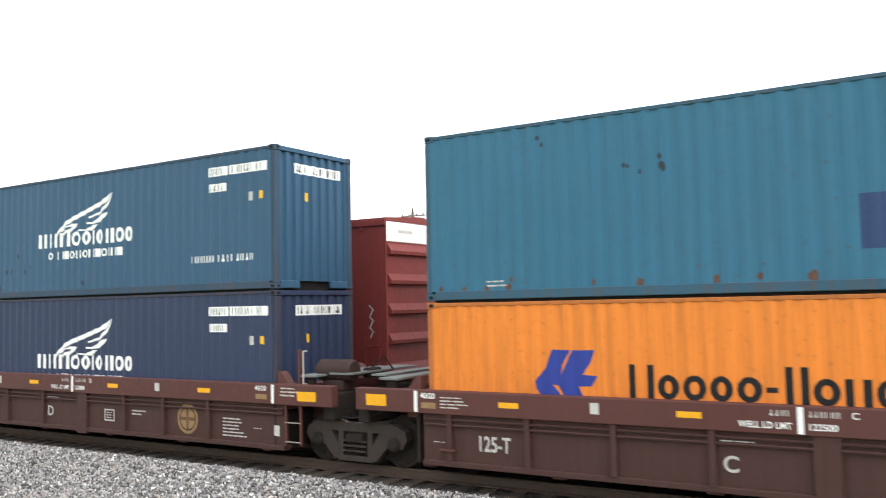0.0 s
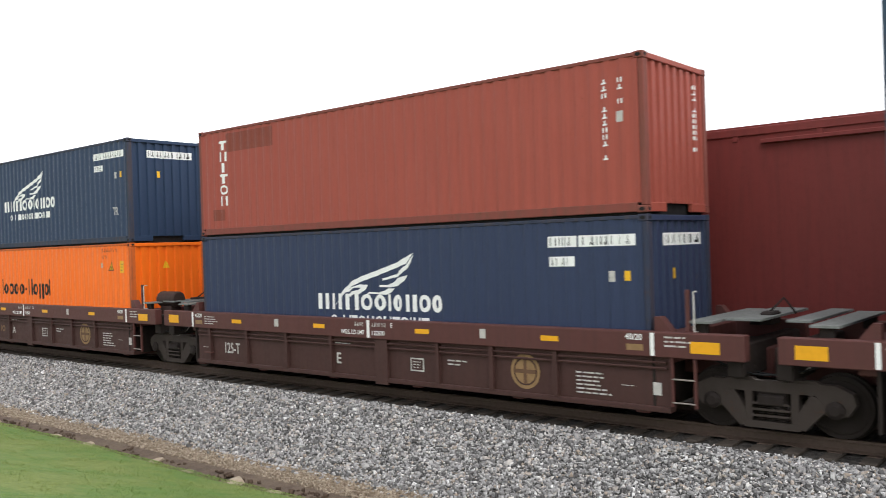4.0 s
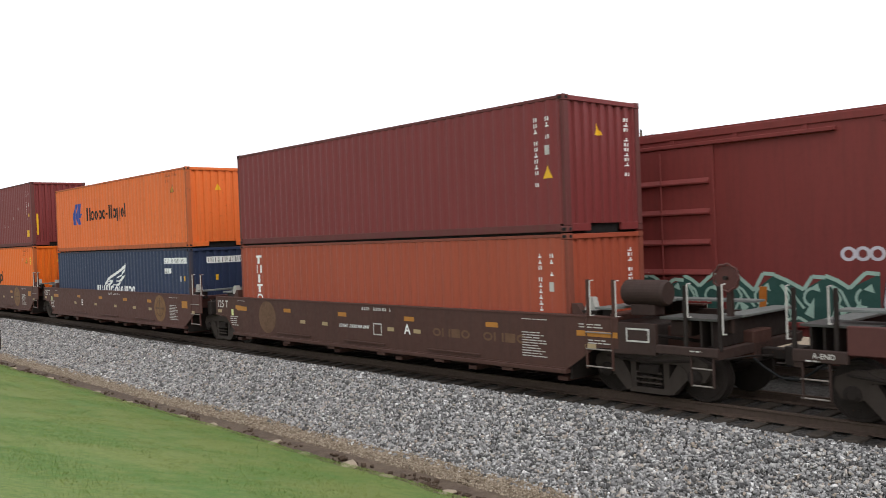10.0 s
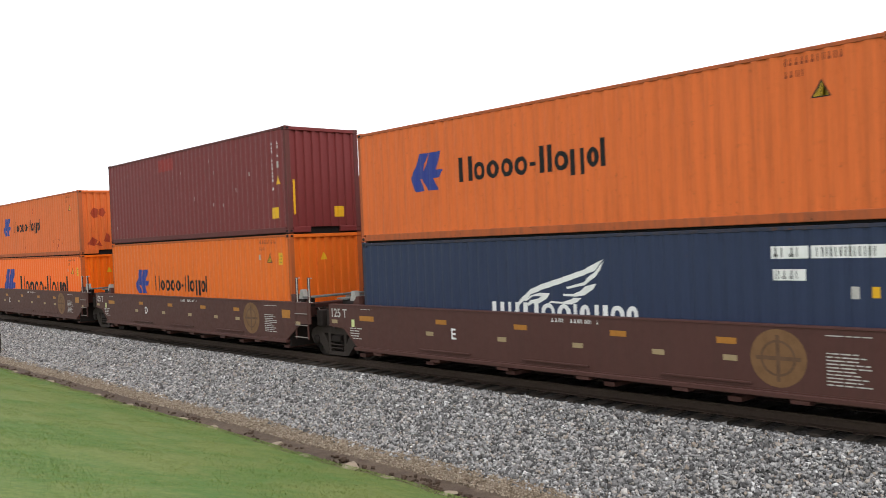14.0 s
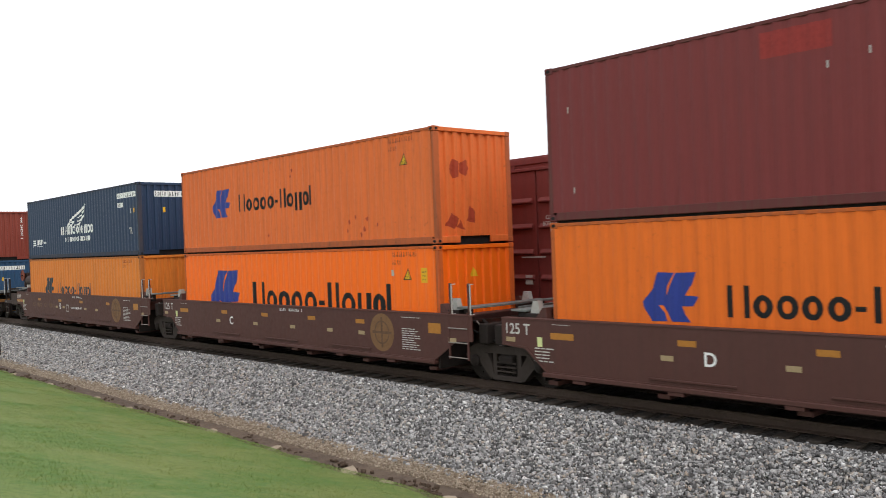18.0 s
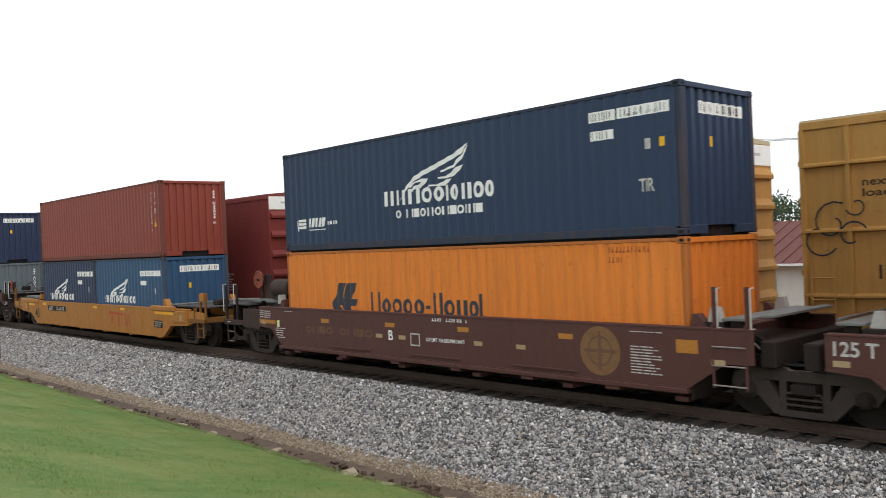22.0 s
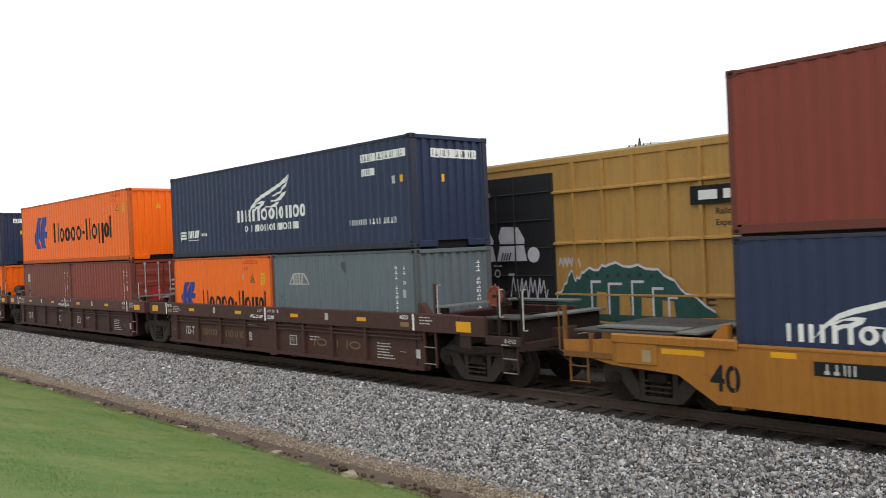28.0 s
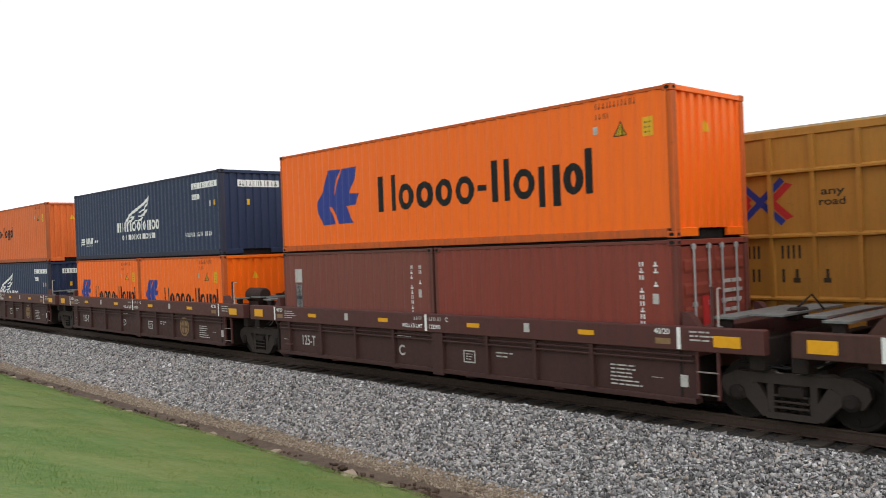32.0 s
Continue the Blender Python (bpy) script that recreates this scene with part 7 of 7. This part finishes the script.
def far_train():
    red = "oxide red boxcar with white lettering and plug doors"
    yel = "weathered yellow boxcar with outside posts and black doors"
    for i, (a, b) in enumerate(((-51.0, -32.4), (-30.5, -11.95), (-9.85, 8.7), (10.65, 29.35), (31.3, 50.3), (51.8, 70.6), (72.5, 91.1))):
        l = b - a
        e = -l / 2
        marks = [("reporting_bars", blocks(e + 0.85, e + 1.35, 2.7, 2.95, 2, 0.12, i), D_WHITE, 0.004), ("reporting_bars", blocks(e + 1.75, e + 2.0, 2.7, 2.95, 1, 0.1, i + 3), D_WHITE, 0.004),
                 ("number_bars", blocks(e + 0.9, e + 1.4, 2.22, 2.47, 3, 0.16, i + 20), D_WHITE, 0.004), ("number_bars", blocks(e + 1.75, e + 2.3, 2.22, 2.47, 3, 0.16, i + 30), D_WHITE, 0.004),
                 ("plate_frame", [rect(e + 2.7, e + 2.74, 2.42, 2.7), rect(e + 2.9, e + 2.94, 2.42, 2.7), rect(e + 2.7, e + 2.94, 2.67, 2.7), rect(e + 2.7, e + 2.94, 2.42, 2.45)], D_OLDWHITE, 0.004),
                 ("data_print", bars(e + 0.9, e + 1.5, 1.5, 1.9, 4, i), D_OLDWHITE, 0.004), ("data_print", bars(l / 2 - 3.4, l / 2 - 2.7, 1.5, 2.2, 7, i + 9), D_OLDWHITE, 0.004)]
        label = red
        if i == 1:
            marks += [("scribble", [[(l / 2 - 0.5 + 0.1 * (k % 2), 2.2 + 0.13 * k), (l / 2 - 0.46 + 0.1 * (k % 2), 2.2 + 0.13 * k), (l / 2 - 0.4 - 0.1 * (k % 2), 2.33 + 0.13 * k), (l / 2 - 0.44 - 0.1 * (k % 2), 2.33 + 0.13 * k)] for k in range(6)], D_OLDWHITE, 0.004)]
        if i == 2:
            marks += spray(e + 2.4, e + 6.0, 1.0, 2.0, 6, 40, G_GREY, G_DARK, 0.004)
        if i == 4:
            marks += wild_piece(-7.2, -3.4, 0.98, 2.14, 5, 41, G_WHITE, G_DARK, G_GREY, 0.004, 0.04)
            marks += [("sprayed_cap", [[(a0, 2.08), (a0 + 0.36, 2.1), (a0 + 0.3, 2.3), (a0 + 0.18, 2.22), (a0 + 0.08, 2.32)]], G_CREAM, 0.003) for a0 in (-6.1, -5.0, -4.2)]
            for k, (a0, w) in enumerate(((-3.3, 0.5), (-2.85, 0.45))):
                marks += letterform(a0, a0 + w, 1.0, 1.8, 60 + k, G_WHITE, G_DARK, 0.004)
            marks += [("sprayed_cloud", blotches([(-1.35, 1.85, 5.0), (-1.1, 1.7, 4.0), (-0.85, 1.9, 3.0)], 5, 0.08), G_RUST, 0.115), ("sprayed_cloud", blotches([(-1.6, 1.8, 3.0), (-0.8, 1.65, 2.5)], 6, 0.08), G_GREY, 0.118)]
            marks += [("door_disc", disc_shape(-0.71, 2.28, 0.1), D_WHITE, 0.118), ("door_card", [rect(-0.45, -0.25, 1.86, 2.1)], D_WHITE, 0.118)]
            marks += wild_piece(-0.1, 2.6, 0.98, 2.04, 3, 72, G_GREEN, G_MINT, G_MINT, 0.118, 0.075) + wild_piece(2.7, 5.7, 0.98, 2.06, 3, 75, G_GREEN, G_MINT, G_MINT, 0.004, 0.075)
            marks += [("orange_bar", [[(3.35, 1.25), (3.5, 1.25), (3.53, 1.72), (3.36, 1.72)]], D_ORANGEBAR, 0.013), *letterform(5.75, 6.4, 0.98, 2.0, 78, G_WHITE, G_DARK, 0.004)]
            marks += [("tag_mark", stroke([(u, 2.4), (u + 0.06, 2.2), (u + 0.16, 2.45), (u + 0.2, 2.22)], 0.05), G_WHITE, 0.118) for u in (-0.3, 0.05)]
            marks += [("tag_ring", oval(a0, a0 + 0.3, 2.22, 2.5, 0.07), G_WHITE, 0.004) for a0 in (5.0, 5.26, 5.52)]
            label = "oxide red boxcar with white and green spray-painted graffiti"
        FAR.append((boxcar(l, P_BOXRED, 5.12, label, "smooth", marks, text_at=-1.4 if i == 4 else 0.25), (a + b) / 2))
    for i, (a, b) in enumerate(((93.1, 108.7), (110.8, 126.5), (128.7, 144.3), (164.4, 180.0))):
        l = b - a
        marks = pooled_marks(l, 60 + i, i != 3)
        label = yel
        if i == 2:
            for k in range(5):
                marks += letterform(-6.9 + 0.64 * k, -6.3 + 0.64 * k, 3.95, 4.75 - 0.07 * (k % 2), 151 + k, G_GREY, G_WHITE, 0.079)
            # green fields with a white ridge line, white panels below
            ridge = [(1.98, 1.5), (2.2, 1.75), (2.35, 1.95), (2.47, 2.2), (2.6, 1.95), (2.75, 2.05), (2.9, 2.2), (3.3, 2.22), (3.6, 2.34), (4.2, 2.28), (4.8, 2.22), (5.2, 2.02), (5.6, 1.68), (6.3, 1.3)]
            ridge = [(u + w * (p - u) / 3, z + w * (q - z) / 3 + (0.07 if w == 1 else 0.0)) for (u, z), (p, q) in zip(ridge[:-1], ridge[1:]) for w in (0, 1, 2)] + ridge[-1:]
            marks += [("sprayed_field", tess([(1.98, 1.05)] + ridge + [(6.35, 1.05)]), G_GREEN, 0.08)]
            marks += [("sprayed_panel", tess([(u0, 1.2), (u0 + 0.34, 1.2), (u0 + 0.3, 1.72 - 0.06 * k), (u0 + 0.02, 1.74 - 0.06 * k)]), P_BOXYEL, 0.082) for k, u0 in enumerate((3.2, 3.85, 4.45, 5.0))]
            marks += [("sprayed_stroke", [rect(u0, u0 + 0.05, 1.2, z1)] + [rect(u0 + 0.05, u0 + w, z1 - 0.06, z1)], G_WHITE, 0.084) for u0, z1, w in ((3.05, 2.0, 0.3), (3.55, 1.95, 0.4), (4.2, 2.0, 0.35), (4.75, 1.85, 0.3), (5.15, 1.65, 0.25))]
            marks += [("sprayed_dot", disc_shape(2.95 + 0.3 * j, 2.1 + 0.03 * (j % 2), 0.045, 10), G_DARK, 0.084) for j in range(7)]
            marks += [("sprayed_line", [[p, q2, (q2[0], q2[1] + 0.06), (p[0], p[1] + 0.06)] for p, q2 in zip(ridge[:-1], ridge[1:])], G_WHITE, 0.084)]
            marks += [("sprayed_field", tess([(-6.4, 1.7), (-6.35, 1.95), (-6.1, 2.03), (-5.6, 1.95), (-4.6, 2.05), (-3.7, 1.9), (-3.6, 1.55), (-5.0, 1.6)]), G_MINT, 0.08), ("sprayed_field", tess([(-6.2, 0.98), (-6.15, 1.3), (-5.6, 1.4), (-5.0, 1.25), (-4.4, 1.38), (-3.7, 1.2), (-3.6, 0.98)]), G_WHITE, 0.08), ("sprayed_star", blotches([(-5.92, 1.1, 1.6)], 3, 0.06), G_CREAM, 0.084)]
            for du in (0.0, 1.1):
                marks += [("sprayed_boot", tess([(-1.0 + du, 3.15), (-0.88 + du, 3.4), (-0.3 + du, 3.37), (-0.08 + du, 3.05), (-0.1 + du, 2.94), (-0.95 + du, 2.95)]), G_WHITE, 0.1), ("sprayed_boot", tess([(-0.96 + du, 2.9), (-0.12 + du, 2.9), (-0.02 + du, 2.5), (-1.08 + du, 2.5)]), G_WHITE, 0.1),
                          ("boot_shade", [[(-0.95 + du + 0.09 * j, 2.52), (-0.9 + du + 0.09 * j, 2.52), (-0.82 + du + 0.09 * j, 2.72), (-0.87 + du + 0.09 * j, 2.72)] for j in range(4)], G_DARK, 0.103)]
            marks += [("sprayed_dot", disc_shape(1.3, 2.65, 0.2, 14), G_WHITE, 0.1)]
            marks += [("tag_mark", scrawl(-0.9, 0.1, 1.35, 2.0, 4, 81, 0.1)[1], G_WHITE, 0.1), ("tag_mark", scrawl(0.5, 1.7, 1.45, 2.15, 4, 82, 0.1)[1], G_WHITE, 0.1), ("tag_mark", scrawl(2.05, 2.7, 2.3, 2.6, 5, 83, 0.16)[1], G_WHITE, 0.004)]
            marks += [("tag_mark", scrawl(-7.6, -6.7, 3.2, 3.9, 3, 55, 0.2)[1], G_BLUE, 0.08)]
            label = "weathered yellow boxcar covered in grey and green graffiti"
        if i == 1:
            marks += [("tag_mark", curl(2.5, 1.8, 0.38, 0.3, 200, -20, 0.08), G_DARK, 0.08), ("tag_mark", curl(3.25, 1.75, 0.32, 0.4, 170, 20, 0.08), G_DARK, 0.08), ("tag_mark", curl(4.15, 1.72, 0.6, 0.5, 190, -10, 0.1), G_DARK, 0.08), ("tag_mark", curl(4.2, 1.7, 0.25, 0.3, 160, 0, 0.07), G_DARK, 0.08), ("tag_mark", scrawl(4.75, 5.45, 1.55, 2.3, 3, 57, 0.12)[1], G_BLUE, 0.08)]
            marks += [("tag_mark", curl(-7.25, 3.05, 0.42, 0.1, 60, 420, 0.035), G_DARK, 0.08), ("tag_mark", curl(-7.5, 2.75, 0.2, 0.35, 100, 330, 0.035), G_DARK, 0.08), ("tag_mark", curl(-6.9, 2.8, 0.3, 0.12, 20, 300, 0.035), G_DARK, 0.08), ("tag_mark", curl(-6.8, 3.35, 0.2, 0.08, 200, 480, 0.03), G_DARK, 0.08)]
            marks += [("tag_mark", scrawl(-1.08, -0.06, 4.36, 4.72, 4, 58, 0.14)[1], G_MINT, 0.1), ("tag_mark", scrawl(0.13, 1.13, 4.24, 4.62, 3, 59, 0.12)[1], G_MINT, 0.1), ("tag_mark", scrawl(-0.99, -0.06, 1.54, 1.87, 6, 61, 0.16)[1], G_BLUE, 0.1), ("tag_mark", scrawl(0.36, 1.13, 1.55, 1.87, 5, 62, 0.16)[1], G_BLUE, 0.1)]
        FAR.append((boxcar(l, P_BOXYEL if i in (1, 2) else P_BOXOCHRE, 5.1, label, "posted", marks, door_mat=P_BLACK), (a + b) / 2))
    a, b = 146.5, 162.1
    l = b - a
    e = -l / 2
    marks = [("reporting_bars", blocks(e + 0.95, e + 1.4, 2.6, 2.85, 2, 0.25, 5), D_WHITE, 0.004), ("number_bars", blocks(e + 0.88, e + 1.55, 2.12, 2.38, 3, 0.3, 6), D_WHITE, 0.004), ("number_bars", blocks(e + 1.7, e + 2.4, 2.12, 2.38, 3, 0.3, 7), D_WHITE, 0.004),
             ("data_print", bars(e + 1.0, e + 2.4, 1.3, 1.5, 2, 8), D_OLDWHITE, 0.004)]
    for k, (a0, b0) in enumerate(((-5.85, -4.85), (-4.78, -4.3), (-4.15, -3.5), (-3.42, -2.85), (-2.75, -2.1), (-2.0, -1.2), (-1.1, -0.4))):
        marks += letterform(a0, b0, 0.98, 1.98, 91 + k, G_GREY, G_DARK, 0.004 if b0 < -2.4 else 0.118, halo=G_WHITE)
    marks += [("tag_mark", scrawl(-6.5, -5.95, 1.5, 1.8, 4, 99, 0.16)[1], G_WHITE, 0.004)]
    FAR.append((boxcar(l, P_BOXBROWN, 5.17, "oxide red boxcar with white lettering and grey graffiti", "smooth", marks), (a + b) / 2))

far_train()

# ---- beyond the tracks ----
WALLPAINT = paint("white_siding", (0.62, 0.6, 0.56), 0.6, 0.15, 0.02, 0.1, shift=False)
ROOFRED = paint("red_metal_roof", (0.12, 0.036, 0.028), 0.6, 0.35, 0.1, 0.2, shift=False)
TIMBER = plain("grey_timber", (0.16, 0.13, 0.1), 0.9, 0, 0.3)
BARK = plain("bark", (0.09, 0.07, 0.05), 0.95, 0, 0.4)

def leaf_material():
    m, nt, bs = mat_nodes("foliage")
    geo = nt.nodes.new("ShaderNodeNewGeometry")
    col = blend(nt, geo.outputs["Random Per Island"], (0.025, 0.048, 0.018), (0.06, 0.095, 0.034))
    nt.links.new(col, bs.inputs["Base Color"])
    bs.inputs["Roughness"].default_value = 0.7
    return m

LEAF = leaf_material()

def shed():
    h = thing("shed", "long low white shed with a red metal roof", "building")
    x0, x1, y0, y1 = -34.0, -5.0, 22.5, 31.5
    part("wall", M().box(x0, x1, y0, y0 + 0.2, -0.95, 1.62, 0.02), WALLPAINT, h)
    part("wall", M().box(x0, x1, y1 - 0.2, y1, -0.95, 1.62, 0.02), WALLPAINT, h)
    for x in (x0, x1 - 0.2):
        part("gable", M().prism([(y0 + 0.2, -0.95), (y1 - 0.2, -0.95), (y1 - 0.2, 1.62), ((y0 + y1) / 2, 3.2), (y0 + 0.2, 1.62)], x, x + 0.2, "x"), WALLPAINT, h)
    ym = (y0 + y1) / 2
    for a, b in ((y0 - 0.5, ym), (y1 + 0.5, ym)):
        roof = part("roof", M().prism([(a, 1.5), (b, 3.3), (b, 3.38), (a, 1.58)], x0 - 0.4, x1 + 0.4, "x"), ROOFRED, h)
        for i in range(48):
            x = x0 + i * (x1 - x0) / 47
            part("roof_seam", lambda: M().prism([(a, 1.58), (b, 3.38), (b, 3.42), (a, 1.62)], -0.02, 0.02, "x"), ROOFRED, roof, key=("seam", a)).location = (x, 0, 0)
    part("gutter", M().box(x0 - 0.4, x1 + 0.4, y0 - 0.58, y0 - 0.5, 1.46, 1.56, 0.01), D_WHITE, h)
    for i in range(5):
        x = -31 + i * 5.6
        d = part("door", M().box(x, x + 2.6, y0 - 0.04, y0, -0.95, 1.3, 0.01), GALV, h, "pale roll-up door")
        for k in range(6):
            part("door_slat", M().box(x + 0.02, x + 2.58, y0 - 0.06, y0 - 0.04, -0.9 + k * 0.36, -0.62 + k * 0.36, 0.006), GALV, d)
    return h

shed()

def utility_pole(x, y, top, label):
    p = thing("utility_pole", label, "pole", "poles along the far side")
    place(p, pose(x, y, -0.95))
    part("post", M().tube([(0, 0, 0), (0, 0, (top + 0.95) * 0.5), (0, 0, top + 0.95)], [0.17, 0.14, 0.11], 12), TIMBER, p)
    arm = part("crossarm", M().box(-1.2, 1.2, -0.06, 0.06, top + 0.45, top + 0.57, 0.01), TIMBER, p)
    for dx in (-1.05, -0.4, 0.4, 1.05):
        part("insulator", M().tube([(dx, 0, top + 0.57), (dx, 0, top + 0.62), (dx, 0, top + 0.66), (dx, 0, top + 0.72)], [0.02, 0.06, 0.06, 0.03], 8), GRIME, arm)
    part("top_insulator", M().tube([(0, 0, top + 0.95), (0, 0, top + 1.02), (0, 0, top + 1.2)], [0.03, 0.09, 0.04], 8), GRIME, p)
    part("transformer", M().tube([(0.32, 0, top - 1.3), (0.32, 0, top - 0.4)], 0.22, 14), GALV, p)
    return p

utility_pole(-40.7, 47.5, 11.0, "tall grey timber pole with crossarm and insulators")
utility_pole(4.0, 47.5, 11.0, "tall grey timber pole with crossarm and insulators")
wires = thing("power_lines", "thin dark overhead wires between timber poles", "wire")
for dx in (-1.05, -0.4, 0.4, 1.05):
    part("wire", M().tube([(-40.7 + dx + (44.7) * k / 12, 47.5, 10.75 - 1.6 * (1 - (2 * k / 12 - 1) ** 2)) for k in range(13)], 0.012, 5), GRIME, wires)
for z in (4.4, 4.75):
    part("wire", M().tube([(-40.7 + 44.7 * k / 12, 47.6, z - 0.7 * (1 - (2 * k / 12 - 1) ** 2)) for k in range(13)], 0.02, 5), GRIME, wires)

def tree(x, y, h, seed):
    r = random.Random(seed)
    t = thing("tree", "broad green deciduous tree beyond the shed", "tree", "trees beyond the shed")
    place(t, pose(x, y, -0.95))
    m = M().tube([(0, 0, 0), (0.1, 0, h * 0.25), (0, 0.1, h * 0.5), (0.1, 0, h * 0.75)], [0.24, 0.2, 0.13, 0.05], 8)
    tips = []
    for i in range(9):
        a, z0 = r.uniform(0, math.tau), h * r.uniform(0.25, 0.6)
        d = h * r.uniform(0.2, 0.38)
        tip = (d * math.cos(a), d * math.sin(a), z0 + h * r.uniform(0.1, 0.32))
        m.tube([(0, 0, z0), (tip[0] * 0.5, tip[1] * 0.5, (z0 + tip[2]) / 2 - 0.1), tip], [0.09, 0.06, 0.03], 6)
        tips.append(tip)
    part("trunk", m, BARK, t)
    c = M()
    centres = tips + [(r.uniform(-0.25, 0.25) * h, r.uniform(-0.25, 0.25) * h, h * r.uniform(0.45, 0.92)) for _ in range(16)]
    for cx, cy, cz in centres:
        rad = h * r.uniform(0.1, 0.17)
        for _ in range(120):
            d = Vector((r.gauss(0, 1), r.gauss(0, 1), r.gauss(0, 0.8))).normalized() * rad * r.uniform(0.5, 1.1)
            p = Vector((cx, cy, cz)) + d
            u = Vector((r.gauss(0, 1), r.gauss(0, 1), r.gauss(0, 1))).normalized() * 0.13
            w = u.orthogonal().normalized() * 0.09
            c.add([tuple(p - u), tuple(p + w), tuple(p + u), tuple(p - w)], [(0, 1, 2, 3)])
    crown = part("crown", c, LEAF, t, "green leafy crown")
    crown["kind"] = "stuff"
    return t

for i, (x, y, h) in enumerate(((-52, 66, 8.2), (-45, 62, 7.4), (-40.5, 66, 8.6), (-34.5, 64, 7.0), (-30.2, 66, 6.6), (-23, 68, 6.9), (-16, 66, 7.4), (-62, 70, 8.4), (-74, 70, 8.0), (-88, 72, 8.8))):
    tree(x, y, h, 100 + i)

st = thing("marker_stake", "short dark steel marker stake in the gravel", "post")
place(st, pose(-37.2, -2.57, -0.92))
part("stake", M().box(-0.03, 0.03, -0.015, 0.015, -0.2, 0.78, 0.004), GRIME, st)
part("stake_cap", M().box(-0.045, 0.045, -0.03, 0.03, 0.78, 0.84, 0.006), GRIME, st)

def motions():
    """Both trains roll past, the near one to +x, the far one to -x; their wheels turn with the way."""
    times = [t for t, _ in ROLLED]
    for ob, x, y, z in NEAR:
        walk(ob, [(t, pose(x + s, y, z)) for t, s in ROLLED])
    far_rows = [(t, far_rolled(t)) for t in (0, 4, 8, 12, 16, 20, 24, 28, 32)]
    for ob, u in FAR:
        walk(ob, [(t, pose(u + s, 5.45, 0)) for t, s in far_rows])
    near_cars = {ob for ob, *_ in NEAR}
    steps = [i / 10 for i in range(321)]
    ts, ss = [t for t, _ in ROLLED], [s for _, s in ROLLED]
    turn_near = [math.degrees(np.interp(t, ts, ss) / WR) for t in steps]
    turn_far = [math.degrees(far_rolled(t) / WR) for t in steps]
    for w, x in WHEELS:
        turns = turn_near if w.parent.parent in near_cars else turn_far
        walk(w, [(t, pose(x, 0, WR, 0, a, 0)) for t, a in zip(steps, turns)])

motions()
